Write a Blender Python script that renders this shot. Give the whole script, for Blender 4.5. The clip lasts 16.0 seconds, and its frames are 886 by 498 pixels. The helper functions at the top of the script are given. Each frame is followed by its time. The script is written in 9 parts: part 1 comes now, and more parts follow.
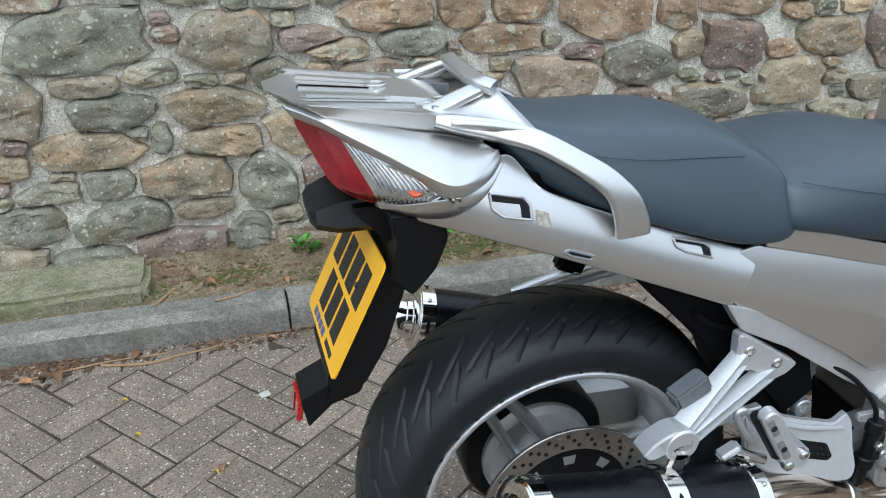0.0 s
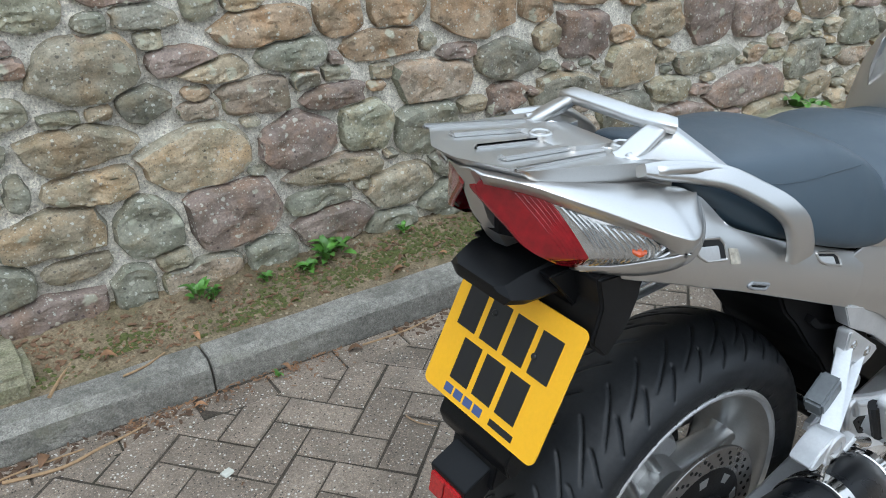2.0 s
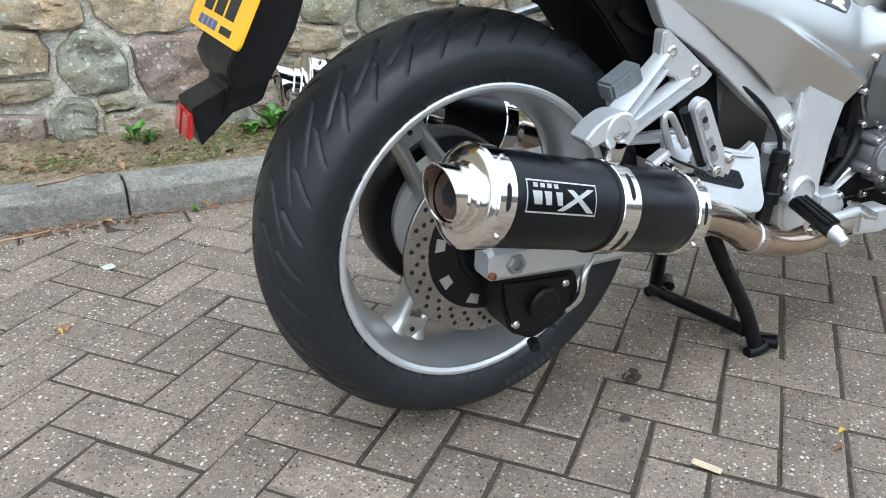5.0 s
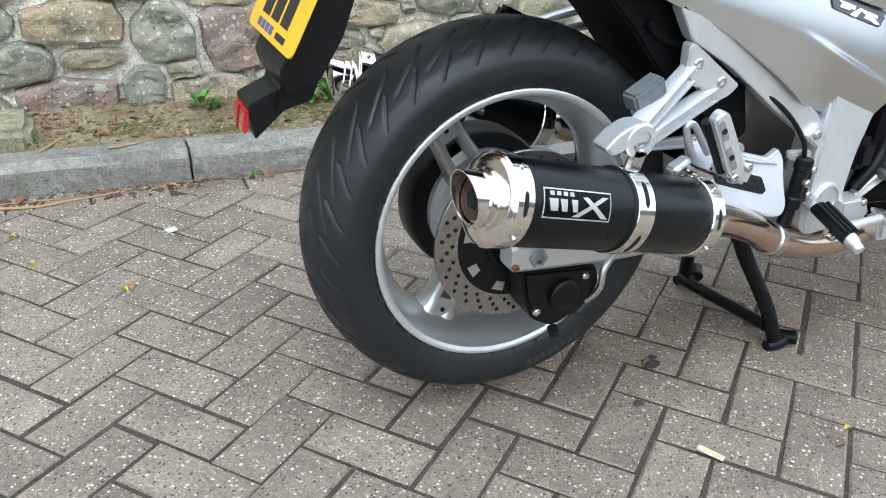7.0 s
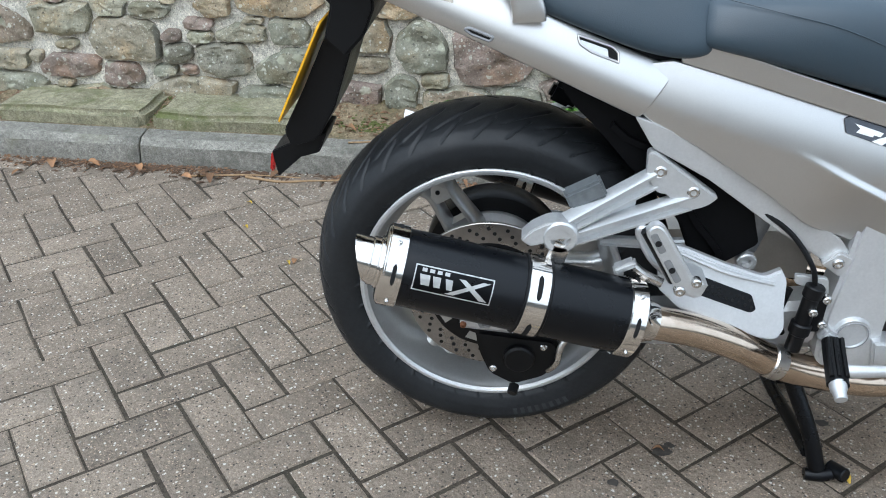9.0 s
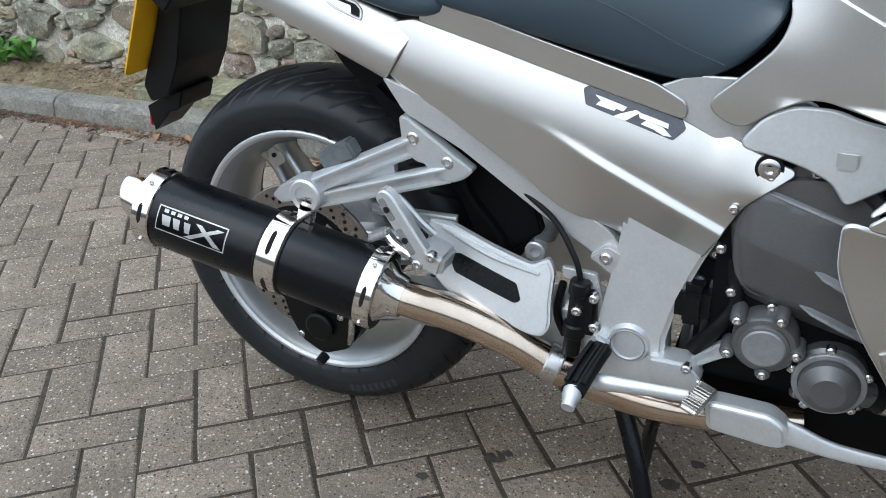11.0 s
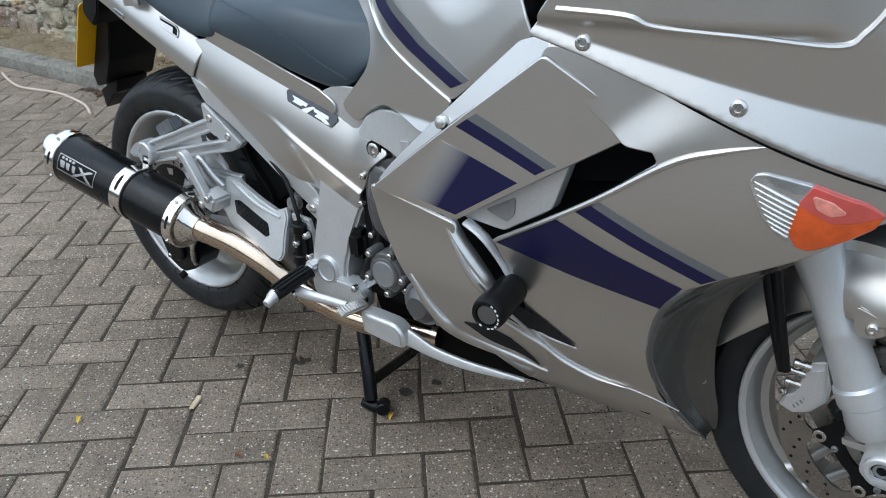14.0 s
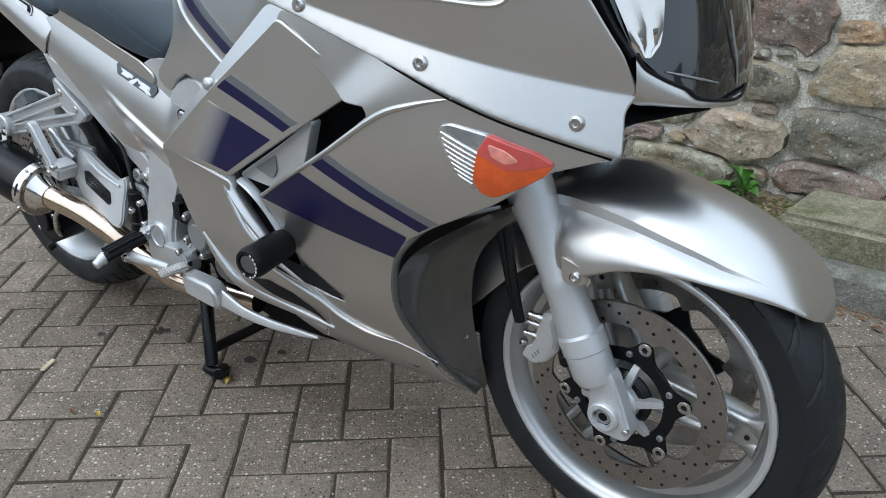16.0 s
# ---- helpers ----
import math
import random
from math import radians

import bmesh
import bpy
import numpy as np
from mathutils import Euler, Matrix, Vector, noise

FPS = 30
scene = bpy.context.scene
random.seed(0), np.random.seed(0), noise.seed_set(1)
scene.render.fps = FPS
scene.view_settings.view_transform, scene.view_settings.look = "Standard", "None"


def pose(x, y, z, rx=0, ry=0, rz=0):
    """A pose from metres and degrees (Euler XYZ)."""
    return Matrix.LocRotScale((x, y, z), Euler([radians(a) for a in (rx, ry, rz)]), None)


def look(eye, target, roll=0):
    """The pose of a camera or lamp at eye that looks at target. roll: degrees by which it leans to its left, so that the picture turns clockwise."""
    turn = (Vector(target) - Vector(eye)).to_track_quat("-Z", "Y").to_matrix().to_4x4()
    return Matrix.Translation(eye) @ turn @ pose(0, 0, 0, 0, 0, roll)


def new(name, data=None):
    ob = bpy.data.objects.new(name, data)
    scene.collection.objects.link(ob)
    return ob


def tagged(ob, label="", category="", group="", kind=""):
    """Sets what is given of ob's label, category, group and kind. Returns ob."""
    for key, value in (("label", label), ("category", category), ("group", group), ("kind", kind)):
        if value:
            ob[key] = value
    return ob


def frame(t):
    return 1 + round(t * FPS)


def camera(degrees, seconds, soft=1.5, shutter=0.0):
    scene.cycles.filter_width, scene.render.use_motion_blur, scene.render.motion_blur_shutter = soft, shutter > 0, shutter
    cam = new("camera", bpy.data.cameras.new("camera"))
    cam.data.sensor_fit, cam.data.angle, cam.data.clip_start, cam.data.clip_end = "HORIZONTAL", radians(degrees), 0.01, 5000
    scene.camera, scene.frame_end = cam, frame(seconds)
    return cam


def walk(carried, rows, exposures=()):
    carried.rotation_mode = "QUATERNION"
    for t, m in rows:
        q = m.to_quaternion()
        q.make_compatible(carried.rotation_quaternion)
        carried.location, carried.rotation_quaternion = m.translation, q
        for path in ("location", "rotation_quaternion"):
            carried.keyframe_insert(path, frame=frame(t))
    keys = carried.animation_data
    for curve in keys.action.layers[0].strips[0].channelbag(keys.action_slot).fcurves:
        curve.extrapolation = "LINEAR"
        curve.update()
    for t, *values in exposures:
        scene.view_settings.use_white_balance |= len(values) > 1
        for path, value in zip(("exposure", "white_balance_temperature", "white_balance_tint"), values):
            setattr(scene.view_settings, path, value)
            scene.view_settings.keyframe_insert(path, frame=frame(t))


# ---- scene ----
cam = camera(56.5, 16.0, soft=1.0)
PATH = [
    (0, (-0.451, -0.985, 1.287), (0.04, 0.729, 0.382), -0.7),
    (0.5, (-0.535, -0.887, 1.316), (0.095, 0.782, 0.413), -0.4),
    (1, (-0.631, -0.776, 1.368), (0.177, 0.817, 0.468), 0.3),
    (1.5, (-0.78, -0.65, 1.368), (0.178, 0.857, 0.465), 0.3),
    (2, (-0.873, -0.613, 1.325), (0.179, 0.804, 0.384), 0.4),
    (2.5, (-0.895, -0.641, 1.291), (0.195, 0.711, 0.299), 0.3),
    (3, (-0.912, -0.665, 1.27), (0.169, 0.662, 0.236), 0.3),
    (3.5, (-0.899, -0.695, 1.258), (0.108, 0.683, 0.214), 0.6),
    (4, (-0.752, -0.817, 1.21), (0.159, 0.654, 0.206), 1.2),
    (4.5, (-0.609, -0.932, 1.038), (0.259, 0.616, 0.117), 1.7),
    (5, (-0.609, -1.003, 0.83), (0.308, 0.566, -0.005), 2.2),
    (5.2, (-0.628, -1.012, 0.776), (0.314, 0.554, -0.037), 2.3),
    (7.3, (-0.597, -1.117, 0.998), (0.087, 0.492, 0.027), 3.4),
    (7.5, (-0.553, -1.185, 1.095), (0.027, 0.45, 0.098), 3.2),
    (7.7, (-0.467, -1.257, 1.146), (0.001, 0.407, 0.14), 2.7),
    (8, (-0.332, -1.34, 1.177), (-0.02, 0.368, 0.184), 2.6),
    (8.2, (-0.265, -1.358, 1.182), (-0.043, 0.361, 0.185), 2.3),
    (10.3, (0.51, -1.084, 0.969), (-0.163, 0.546, 0.024), -3.0),
    (10.5, (0.564, -1.072, 0.968), (-0.145, 0.547, 0.033), -3.1),
    (11, (0.76, -1.127, 1.0), (-0.018, 0.472, 0.085), -2.9),
    (11.5, (0.958, -1.211, 1.015), (0.131, 0.356, 0.089), -3.1),
    (12, (1.098, -1.303, 1.109), (0.254, 0.251, 0.174), -3.2),
    (12.5, (1.229, -1.32, 1.14), (0.335, 0.208, 0.209), -3.1),
    (13, (1.43, -1.192, 1.105), (0.462, 0.301, 0.192), -2.7),
    (13.5, (1.534, -1.135, 1.098), (0.494, 0.315, 0.196), -2.9),
    (14, (1.636, -1.176, 1.102), (0.537, 0.242, 0.217), -2.9),
    (14.5, (1.763, -1.173, 1.088), (0.616, 0.221, 0.227), -2.6),
    (15, (1.872, -1.125, 1.077), (0.7, 0.253, 0.225), -2.5),
    (15.5, (1.936, -1.092, 1.069), (0.768, 0.292, 0.221), -2.3),
    (16, (2.004, -1.05, 1.038), (0.885, 0.378, 0.195), -1.7),
]
walk(cam, [(t, look(eye, target, roll)) for t, eye, target, roll in PATH], exposures=((0, 0.97, 5660, 6), (3.8, 1.0, 5660, 6), (4.5, 1.3, 5660, 6), (5, 1.45, 5660, 6), (7.5, 1.55, 5660, 6), (8, 1.4, 5660, 6), (10.5, 1.0, 5660, 6), (13, 0.75, 5660, 6), (16, 0.8, 5660, 6)))

# ---------------------------------------------------------------- light
world = bpy.data.worlds.new("sky")
scene.world = world
world.use_nodes = True
wn = world.node_tree
sky = wn.nodes.new("ShaderNodeTexSky")
sky.sky_type = "NISHITA"
sky.sun_disc = False
sky.sun_elevation = radians(38)
sky.sun_rotation = radians(200)
sky.air_density, sky.dust_density, sky.ozone_density = 1.0, 4.0, 1.0
pale = wn.nodes.new("ShaderNodeMixRGB")          # cloud cover evens out the blue
pale.inputs[0].default_value = 0.80
pale.inputs[2].default_value = (7.3, 7.7, 8.1, 1)
wn.links.new(sky.outputs[0], pale.inputs[1])
up = wn.nodes.new("ShaderNodeSeparateXYZ")         # an overcast sky is brightest overhead
rise = wn.nodes.new("ShaderNodeMapRange")
wn.links.new(wn.nodes.new("ShaderNodeTexCoord").outputs["Generated"], up.inputs[0])
wn.links.new(up.outputs[2], rise.inputs[0])
rise.inputs[3].default_value, rise.inputs[4].default_value = 0.72, 1.34
dome = wn.nodes.new("ShaderNodeMixRGB")
dome.blend_type = "MULTIPLY"
dome.inputs[0].default_value = 1.0
wn.links.new(pale.outputs[0], dome.inputs[1])
wn.links.new(rise.outputs[0], dome.inputs[2])
wn.links.new(dome.outputs[0], wn.nodes["Background"].inputs["Color"])
wn.nodes["Background"].inputs["Strength"].default_value = 0.105

sun = new("sun", bpy.data.lights.new("sun", "SUN"))
sun.data.energy = 0.5
sun.data.angle = radians(35)
sun.data.color = (1.0, 0.97, 0.93)
sun.matrix_world = look((-1.5, -3.0, 6.5), (0, 0, 0))


# ---------------------------------------------------------------- materials
def shader(name, color, rough=0.5, metal=0.0, grain=0.0, grain_scale=60.0, bump=0.0, bump_scale=200.0,
           stain=0.0, stain_scale=6.0, coat=0.0, spec=0.5, vary=0.0, rough_vary=0.0, stain_color=None):
    """A principled surface with fine grain, broad stains, relief and a shift from piece to piece."""
    m = bpy.data.materials.new(name)
    m.use_nodes = True
    nt = m.node_tree
    n, li = nt.nodes, nt.links
    p = n["Principled BSDF"]
    p.inputs["Base Color"].default_value = (*color, 1)
    p.inputs["Roughness"].default_value = rough
    p.inputs["Metallic"].default_value = metal
    p.inputs["Coat Weight"].default_value = coat
    p.inputs["Coat Roughness"].default_value = 0.06
    p.inputs["Specular IOR Level"].default_value = spec
    co = n.new("ShaderNodeTexCoord").outputs["Object"]
    last = None

    def noise_tex(scale, detail=6.0, rough_=0.6):
        t = n.new("ShaderNodeTexNoise")
        t.inputs["Scale"].default_value, t.inputs["Detail"].default_value = scale, detail
        t.inputs["Roughness"].default_value = rough_
        li.new(co, t.inputs["Vector"])
        return t.outputs["Fac"]

    def mix(fac, a, b, kind="MIX"):
        x = n.new("ShaderNodeMixRGB")
        x.blend_type = kind
        for s, v in ((0, fac), (1, a), (2, b)):
            if hasattr(v, "links"):
                li.new(v, x.inputs[s])
            else:
                x.inputs[s].default_value = v if s == 0 else (*v, 1)
        return x.outputs[0]

    def ramp(fac, a, b, lo, hi):
        r = n.new("ShaderNodeMapRange")
        r.inputs[1].default_value, r.inputs[2].default_value = a, b
        r.inputs[3].default_value, r.inputs[4].default_value = lo, hi
        li.new(fac, r.inputs[0])
        return r.outputs[0]

    last = color
    if grain:
        g = ramp(noise_tex(grain_scale), 0.3, 0.7, 1 - grain, 1 + grain)
        last = mix(1.0, last, g, "MULTIPLY")
    if stain:
        s = ramp(noise_tex(stain_scale, 8.0, 0.65), 0.42, 0.68, 0.0, stain)
        last = mix(s, last, stain_color or tuple(c * 0.45 for c in color))
    if vary:
        info = n.new("ShaderNodeObjectInfo")
        v = ramp(info.outputs["Random"], 0, 1, 1 - vary, 1 + vary)
        last = mix(1.0, last, v, "MULTIPLY")
    if hasattr(last, "links"):
        li.new(last, p.inputs["Base Color"])
    if rough_vary:
        li.new(ramp(noise_tex(14.0), 0.3, 0.7, max(0.02, rough - rough_vary), min(1, rough + rough_vary)), p.inputs["Roughness"])
    if bump:
        b = n.new("ShaderNodeBump")
        b.inputs["Strength"].default_value, b.inputs["Distance"].default_value = bump, 0.004
        li.new(noise_tex(bump_scale, 5.0), b.inputs["Height"])
        li.new(b.outputs[0], p.inputs["Normal"])
    return m


def speckled(name, color, dots, scale, amount, rough=0.85, vary=0.15, stain=0.35, stain_color=(0.08, 0.085, 0.05), bump=0.5,
             moss=None, tints=None, cell=0.0, grain_scale=45.0, relief=18.0, warm=0.0):
    """Stone or concrete: mottled ground, light and dark aggregate or lichen dots, stains, rough relief."""
    m = bpy.data.materials.new(name)
    m.use_nodes = True
    n, li = m.node_tree.nodes, m.node_tree.links
    p = n["Principled BSDF"]
    p.inputs["Roughness"].default_value = rough
    p.inputs["Specular IOR Level"].default_value = 0.3
    info = n.new("ShaderNodeObjectInfo")
    tc = n.new("ShaderNodeTexCoord")
    geo = n.new("ShaderNodeNewGeometry")
    shift = n.new("ShaderNodeVectorMath")
    shift.operation = "MULTIPLY_ADD"
    isl = n.new("ShaderNodeMath")
    isl.operation = "ADD"
    li.new(info.outputs["Random"], isl.inputs[0])
    li.new(geo.outputs["Random Per Island"], isl.inputs[1])
    li.new(isl.outputs[0], shift.inputs[0])
    shift.inputs[1].default_value = (37.0, 17.0, 29.0)
    li.new(tc.outputs["Object"], shift.inputs[2])
    co = shift.outputs[0]

    def tex(scale, detail=6.0):
        t = n.new("ShaderNodeTexNoise")
        t.inputs["Scale"].default_value, t.inputs["Detail"].default_value, t.inputs["Roughness"].default_value = scale, detail, 0.62
        li.new(co, t.inputs["Vector"])
        return t.outputs["Fac"]

    def ramp(fac, a, b, lo, hi):
        r = n.new("ShaderNodeMapRange")
        for k, v in zip((1, 2, 3, 4), (a, b, lo, hi)):
            r.inputs[k].default_value = v
        li.new(fac, r.inputs[0])
        return r.outputs[0]

    def mix(fac, a, b, kind="MIX"):
        x = n.new("ShaderNodeMixRGB")
        x.blend_type = kind
        for s, v in ((0, fac), (1, a), (2, b)):
            if hasattr(v, "links"):
                li.new(v, x.inputs[s])
            else:
                x.inputs[s].default_value = v if s == 0 else (*v, 1)
        return x.outputs[0]

    last = color
    if tints:                                     # each piece takes its own hue
        r = n.new("ShaderNodeValToRGB")
        r.color_ramp.interpolation = "CONSTANT" if cell else "LINEAR"
        fr = n.new("ShaderNodeMath")
        fr.operation = "FRACT"
        li.new(isl.outputs[0], fr.inputs[0])
        li.new(fr.outputs[0], r.inputs[0])
        els = r.color_ramp.elements
        while len(els) < len(tints):
            els.new(0.5)
        for k, c in enumerate(tints):
            els[k].position = k / len(tints)
            els[k].color = (*c, 1)
        last = r.outputs[0]
    g1, g2 = (0.22, 0.15) if warm else (0.38, 0.30)
    last = mix(1.0, last, ramp(tex(grain_scale), 0.25, 0.75, 1 - g1, 1 + g1), "MULTIPLY")
    last = mix(1.0, last, ramp(tex(grain_scale * 4.0, 3.0), 0.3, 0.7, 1 - g2, 1 + g2), "MULTIPLY")
    last = mix(1.0, last, ramp(tex(6.0), 0.3, 0.7, 0.72, 1.2), "MULTIPLY")
    if warm:                                      # rusty and ashen clouds in the stone
        last = mix(ramp(tex(9.5, 7.0), 0.48, 0.64, 0.0, warm), last, mix(1.0, last, (1.13, 0.965, 0.80), "MULTIPLY"))
        last = mix(ramp(tex(13.0, 7.0), 0.50, 0.66, 0.0, warm), last, mix(1.0, last, (0.66, 0.69, 0.66), "MULTIPLY"))
    wv = n.new("ShaderNodeMath")
    wv.operation = "FRACT"
    mul = n.new("ShaderNodeMath")
    mul.operation = "MULTIPLY"
    mul.inputs[1].default_value = 7.31
    li.new(isl.outputs[0], mul.inputs[0])
    li.new(mul.outputs[0], wv.inputs[0])
    last = mix(1.0, last, ramp(wv.outputs[0], 0, 1, 1 - vary, 1 + vary), "MULTIPLY")
    last = mix(ramp(tex(9.0, 8.0), 0.5, 0.72, 0.0, stain), last, stain_color)
    if moss:
        last = mix(ramp(tex(5.0, 9.0), 0.55, 0.70, 0.0, 0.8), last, moss)
    for tone, sc, size, many in dots:
        v = n.new("ShaderNodeTexVoronoi")
        v.inputs["Scale"].default_value = sc
        bent = n.new("ShaderNodeVectorMath")
        bent.operation = "MULTIPLY_ADD"
        wob = n.new("ShaderNodeTexNoise")
        wob.inputs["Scale"].default_value = sc * 2.2
        li.new(co, wob.inputs["Vector"])
        li.new(wob.outputs["Color"], bent.inputs[0])
        bent.inputs[1].default_value = (0.5 / sc,) * 3
        li.new(co, bent.inputs[2])
        li.new(bent.outputs[0], v.inputs["Vector"])
        pick = n.new("ShaderNodeSeparateColor")
        li.new(v.outputs["Color"], pick.inputs[0])
        few = ramp(pick.outputs[0], many - 0.02, many + 0.02, 1.0, 0.0)
        near = ramp(v.outputs["Distance"], size * 0.75, size, 1.0, 0.0)
        both = n.new("ShaderNodeMath")
        both.operation = "MULTIPLY"
        li.new(few, both.inputs[0])
        li.new(near, both.inputs[1])
        amt = n.new("ShaderNodeMath")
        amt.operation = "MULTIPLY"
        amt.inputs[1].default_value = amount
        li.new(both.outputs[0], amt.inputs[0])
        last = mix(amt.outputs[0], last, tone)
    li.new(last, p.inputs["Base Color"])
    h = n.new("ShaderNodeMath")
    h.operation = "MULTIPLY_ADD"
    li.new(tex(relief, 10.0), h.inputs[0])
    h.inputs[1].default_value = 3.0
    li.new(tex(scale, 6.0), h.inputs[2])
    b = n.new("ShaderNodeBump")
    b.inputs["Strength"].default_value, b.inputs["Distance"].default_value = bump, 0.006
    li.new(h.outputs[0], b.inputs["Height"])
    li.new(b.outputs[0], p.inputs["Normal"])
    return m


def glassy(name, color, rough=0.05, alpha_mix=0.0):
    m = bpy.data.materials.new(name)
    m.use_nodes = True
    p = m.node_tree.nodes["Principled BSDF"]
    p.inputs["Base Color"].default_value = (*color, 1)
    p.inputs["Roughness"].default_value = rough
    p.inputs["Transmission Weight"].default_value = alpha_mix
    p.inputs["IOR"].default_value = 1.45
    return m


SILVER = shader("silver_paint", (0.60, 0.59, 0.57), 0.325, 0.96, grain=0.07, grain_scale=900, coat=0.5, rough_vary=0.03, stain=0.10, stain_scale=4,
                stain_color=(0.52, 0.51, 0.50))
BLUE = shader("dark_blue_film", (0.008, 0.0075, 0.047), 0.42, 0.0, spec=0.3, coat=0.12, grain=0.08, grain_scale=700)
GREYFILM = shader("grey_film", (0.17, 0.18, 0.19), 0.35, 0.4, coat=0.4, grain=0.06, grain_scale=700)
ALU = shader("cast_aluminium", (0.60, 0.605, 0.605), 0.38, 0.60, grain=0.05, grain_scale=220, bump=0.05, bump_scale=500, stain=0.16, stain_scale=14, rough_vary=0.08)
WHEELPAINT = shader("wheel_silver_paint", (0.52, 0.525, 0.52), 0.36, 0.85, grain=0.05, grain_scale=300, stain=0.25, stain_scale=18, stain_color=(0.30, 0.28, 0.25))
CHROME = shader("polished_steel", (0.78, 0.75, 0.71), 0.10, 1.0, grain=0.03, grain_scale=90, rough_vary=0.05)
BRUSHED = shader("brushed_steel", (0.62, 0.60, 0.57), 0.26, 1.0, grain=0.06, grain_scale=160, stain=0.2, stain_scale=20, rough_vary=0.08)
PIPE = shader("heated_steel", (0.66, 0.55, 0.44), 0.17, 1.0, stain=0.55, stain_scale=7, stain_color=(0.36, 0.24, 0.15), rough_vary=0.06)
SATIN = shader("satin_black_metal", (0.0040, 0.0046, 0.0058), 0.29, 0.0, spec=0.25, grain=0.15, grain_scale=400, rough_vary=0.06)
BLACK = shader("black_plastic", (0.0050, 0.0052, 0.0058), 0.40, 0.0, spec=0.22, grain=0.15, grain_scale=300, bump=0.08, bump_scale=900, rough_vary=0.1)
DARK = shader("dark_inner_plastic", (0.003, 0.003, 0.0035), 0.7, 0.0, spec=0.12, grain=0.2, grain_scale=120)
RUBBER = shader("tyre_rubber", (0.0125, 0.0140, 0.0158), 0.48, 0.0, spec=0.32, grain=0.25, grain_scale=150, bump=0.15, bump_scale=600, stain=0.35, stain_scale=16,
                stain_color=(0.026, 0.027, 0.028), rough_vary=0.18)
WORN = shader("raised_tyre_print", (0.030, 0.031, 0.033), 0.7, grain=0.3, grain_scale=120)
VINYL = shader("black_vinyl", (0.026, 0.044, 0.060), 0.42, 0.0, spec=0.62, grain=0.06, grain_scale=500, bump=0.10, bump_scale=750, stain=0.12, stain_scale=9,
               stain_color=(0.06, 0.06, 0.062), rough_vary=0.06)
ENGINE = shader("grey_engine_paint", (0.135, 0.135, 0.135), 0.36, 0.55, grain=0.08, grain_scale=350, bump=0.06, bump_scale=700, stain=0.2, stain_scale=12)
GREYCAST = shader("grey_casting", (0.27, 0.275, 0.28), 0.45, 0.4, grain=0.1, grain_scale=200, bump=0.12, bump_scale=400, stain=0.3, stain_scale=20)
DISC = shader("worn_disc_steel", (0.36, 0.34, 0.32), 0.30, 0.95, grain=0.08, grain_scale=120, stain=0.3, stain_scale=25, rough_vary=0.08)
BOLT = shader("bolt_steel", (0.62, 0.61, 0.59), 0.25, 1.0, stain=0.2, stain_scale=60)
RUST = shader("rusty_bolt", (0.22, 0.09, 0.04), 0.8, 0.2, grain=0.3, grain_scale=250)
RED = shader("red_lens", (0.22, 0.003, 0.008), 0.08, 0.0, spec=0.4, coat=0.8, bump=0.06, bump_scale=120, grain=0.25, grain_scale=70)
AMBER = shader("orange_lens", (0.60, 0.085, 0.008), 0.10, 0.0, coat=1.0, grain=0.2, grain_scale=60)
PALERED = shader("pale_red_lens", (0.50, 0.075, 0.06), 0.10, 0.0, coat=1.0, grain=0.1, grain_scale=60)
CLEAR = shader("clear_ribbed_lens", (0.52, 0.52, 0.51), 0.12, 0.75, coat=1.0, grain=0.2, grain_scale=40)
CLEARRIB = shader("bright_lens_rib", (0.80, 0.80, 0.79), 0.08, 0.9, coat=1.0)
LENSGLOSS = shader("red_lens_painted_gloss", (0.62, 0.22, 0.17), 0.22, 0.0, coat=1.0, grain=0.3, grain_scale=50)
SMOKE = shader("dark_headlamp_glass", (0.010, 0.011, 0.013), 0.04, 0.0, coat=1.0)
REFLECTOR = shader("red_reflector", (0.38, 0.010, 0.010), 0.18, 0.0, coat=0.8, grain=0.35, grain_scale=260)
YELLOW = shader("yellow_plate", (0.86, 0.45, 0.008), 0.38, 0.0, coat=0.3, grain=0.03, grain_scale=200, stain=0.12, stain_scale=14, stain_color=(0.62, 0.32, 0.02))
INK = shader("black_ink", (0.012, 0.012, 0.012), 0.45)
BLUEINK = shader("blue_ink", (0.06, 0.09, 0.22), 0.5)
BADGE = shader("badge_dark", (0.06, 0.065, 0.075), 0.3, 0.6, coat=0.6, grain=0.2, grain_scale=80)
BADGEWHITE = shader("badge_bright", (0.82, 0.82, 0.80), 0.25, 0.4, coat=0.6)
SCREEN = glassy("smoked_screen", (0.55, 0.57, 0.58), 0.05, 0.75)
# black for the shade inside holes, laid on as thin plates
HOLE_SHADE = shader("black_hole_shade", (0.004, 0.004, 0.004), 0.95)
GREYDUCT = shader("grey_duct_plastic", (0.085, 0.085, 0.083), 0.14, 0.2, coat=0.5, grain=0.1, grain_scale=200, stain=0.25, stain_scale=10)


# ---------------------------------------------------------------- building helpers
WORLD = {}


def thing(name, place, label, category, group="", kind=""):
    ob = new(name)
    ob.empty_display_size = 0.1
    ob.matrix_basis = Matrix.Translation(place)
    WORLD[ob] = ob.matrix_basis.copy()
    return tagged(ob, label, category, group, kind)


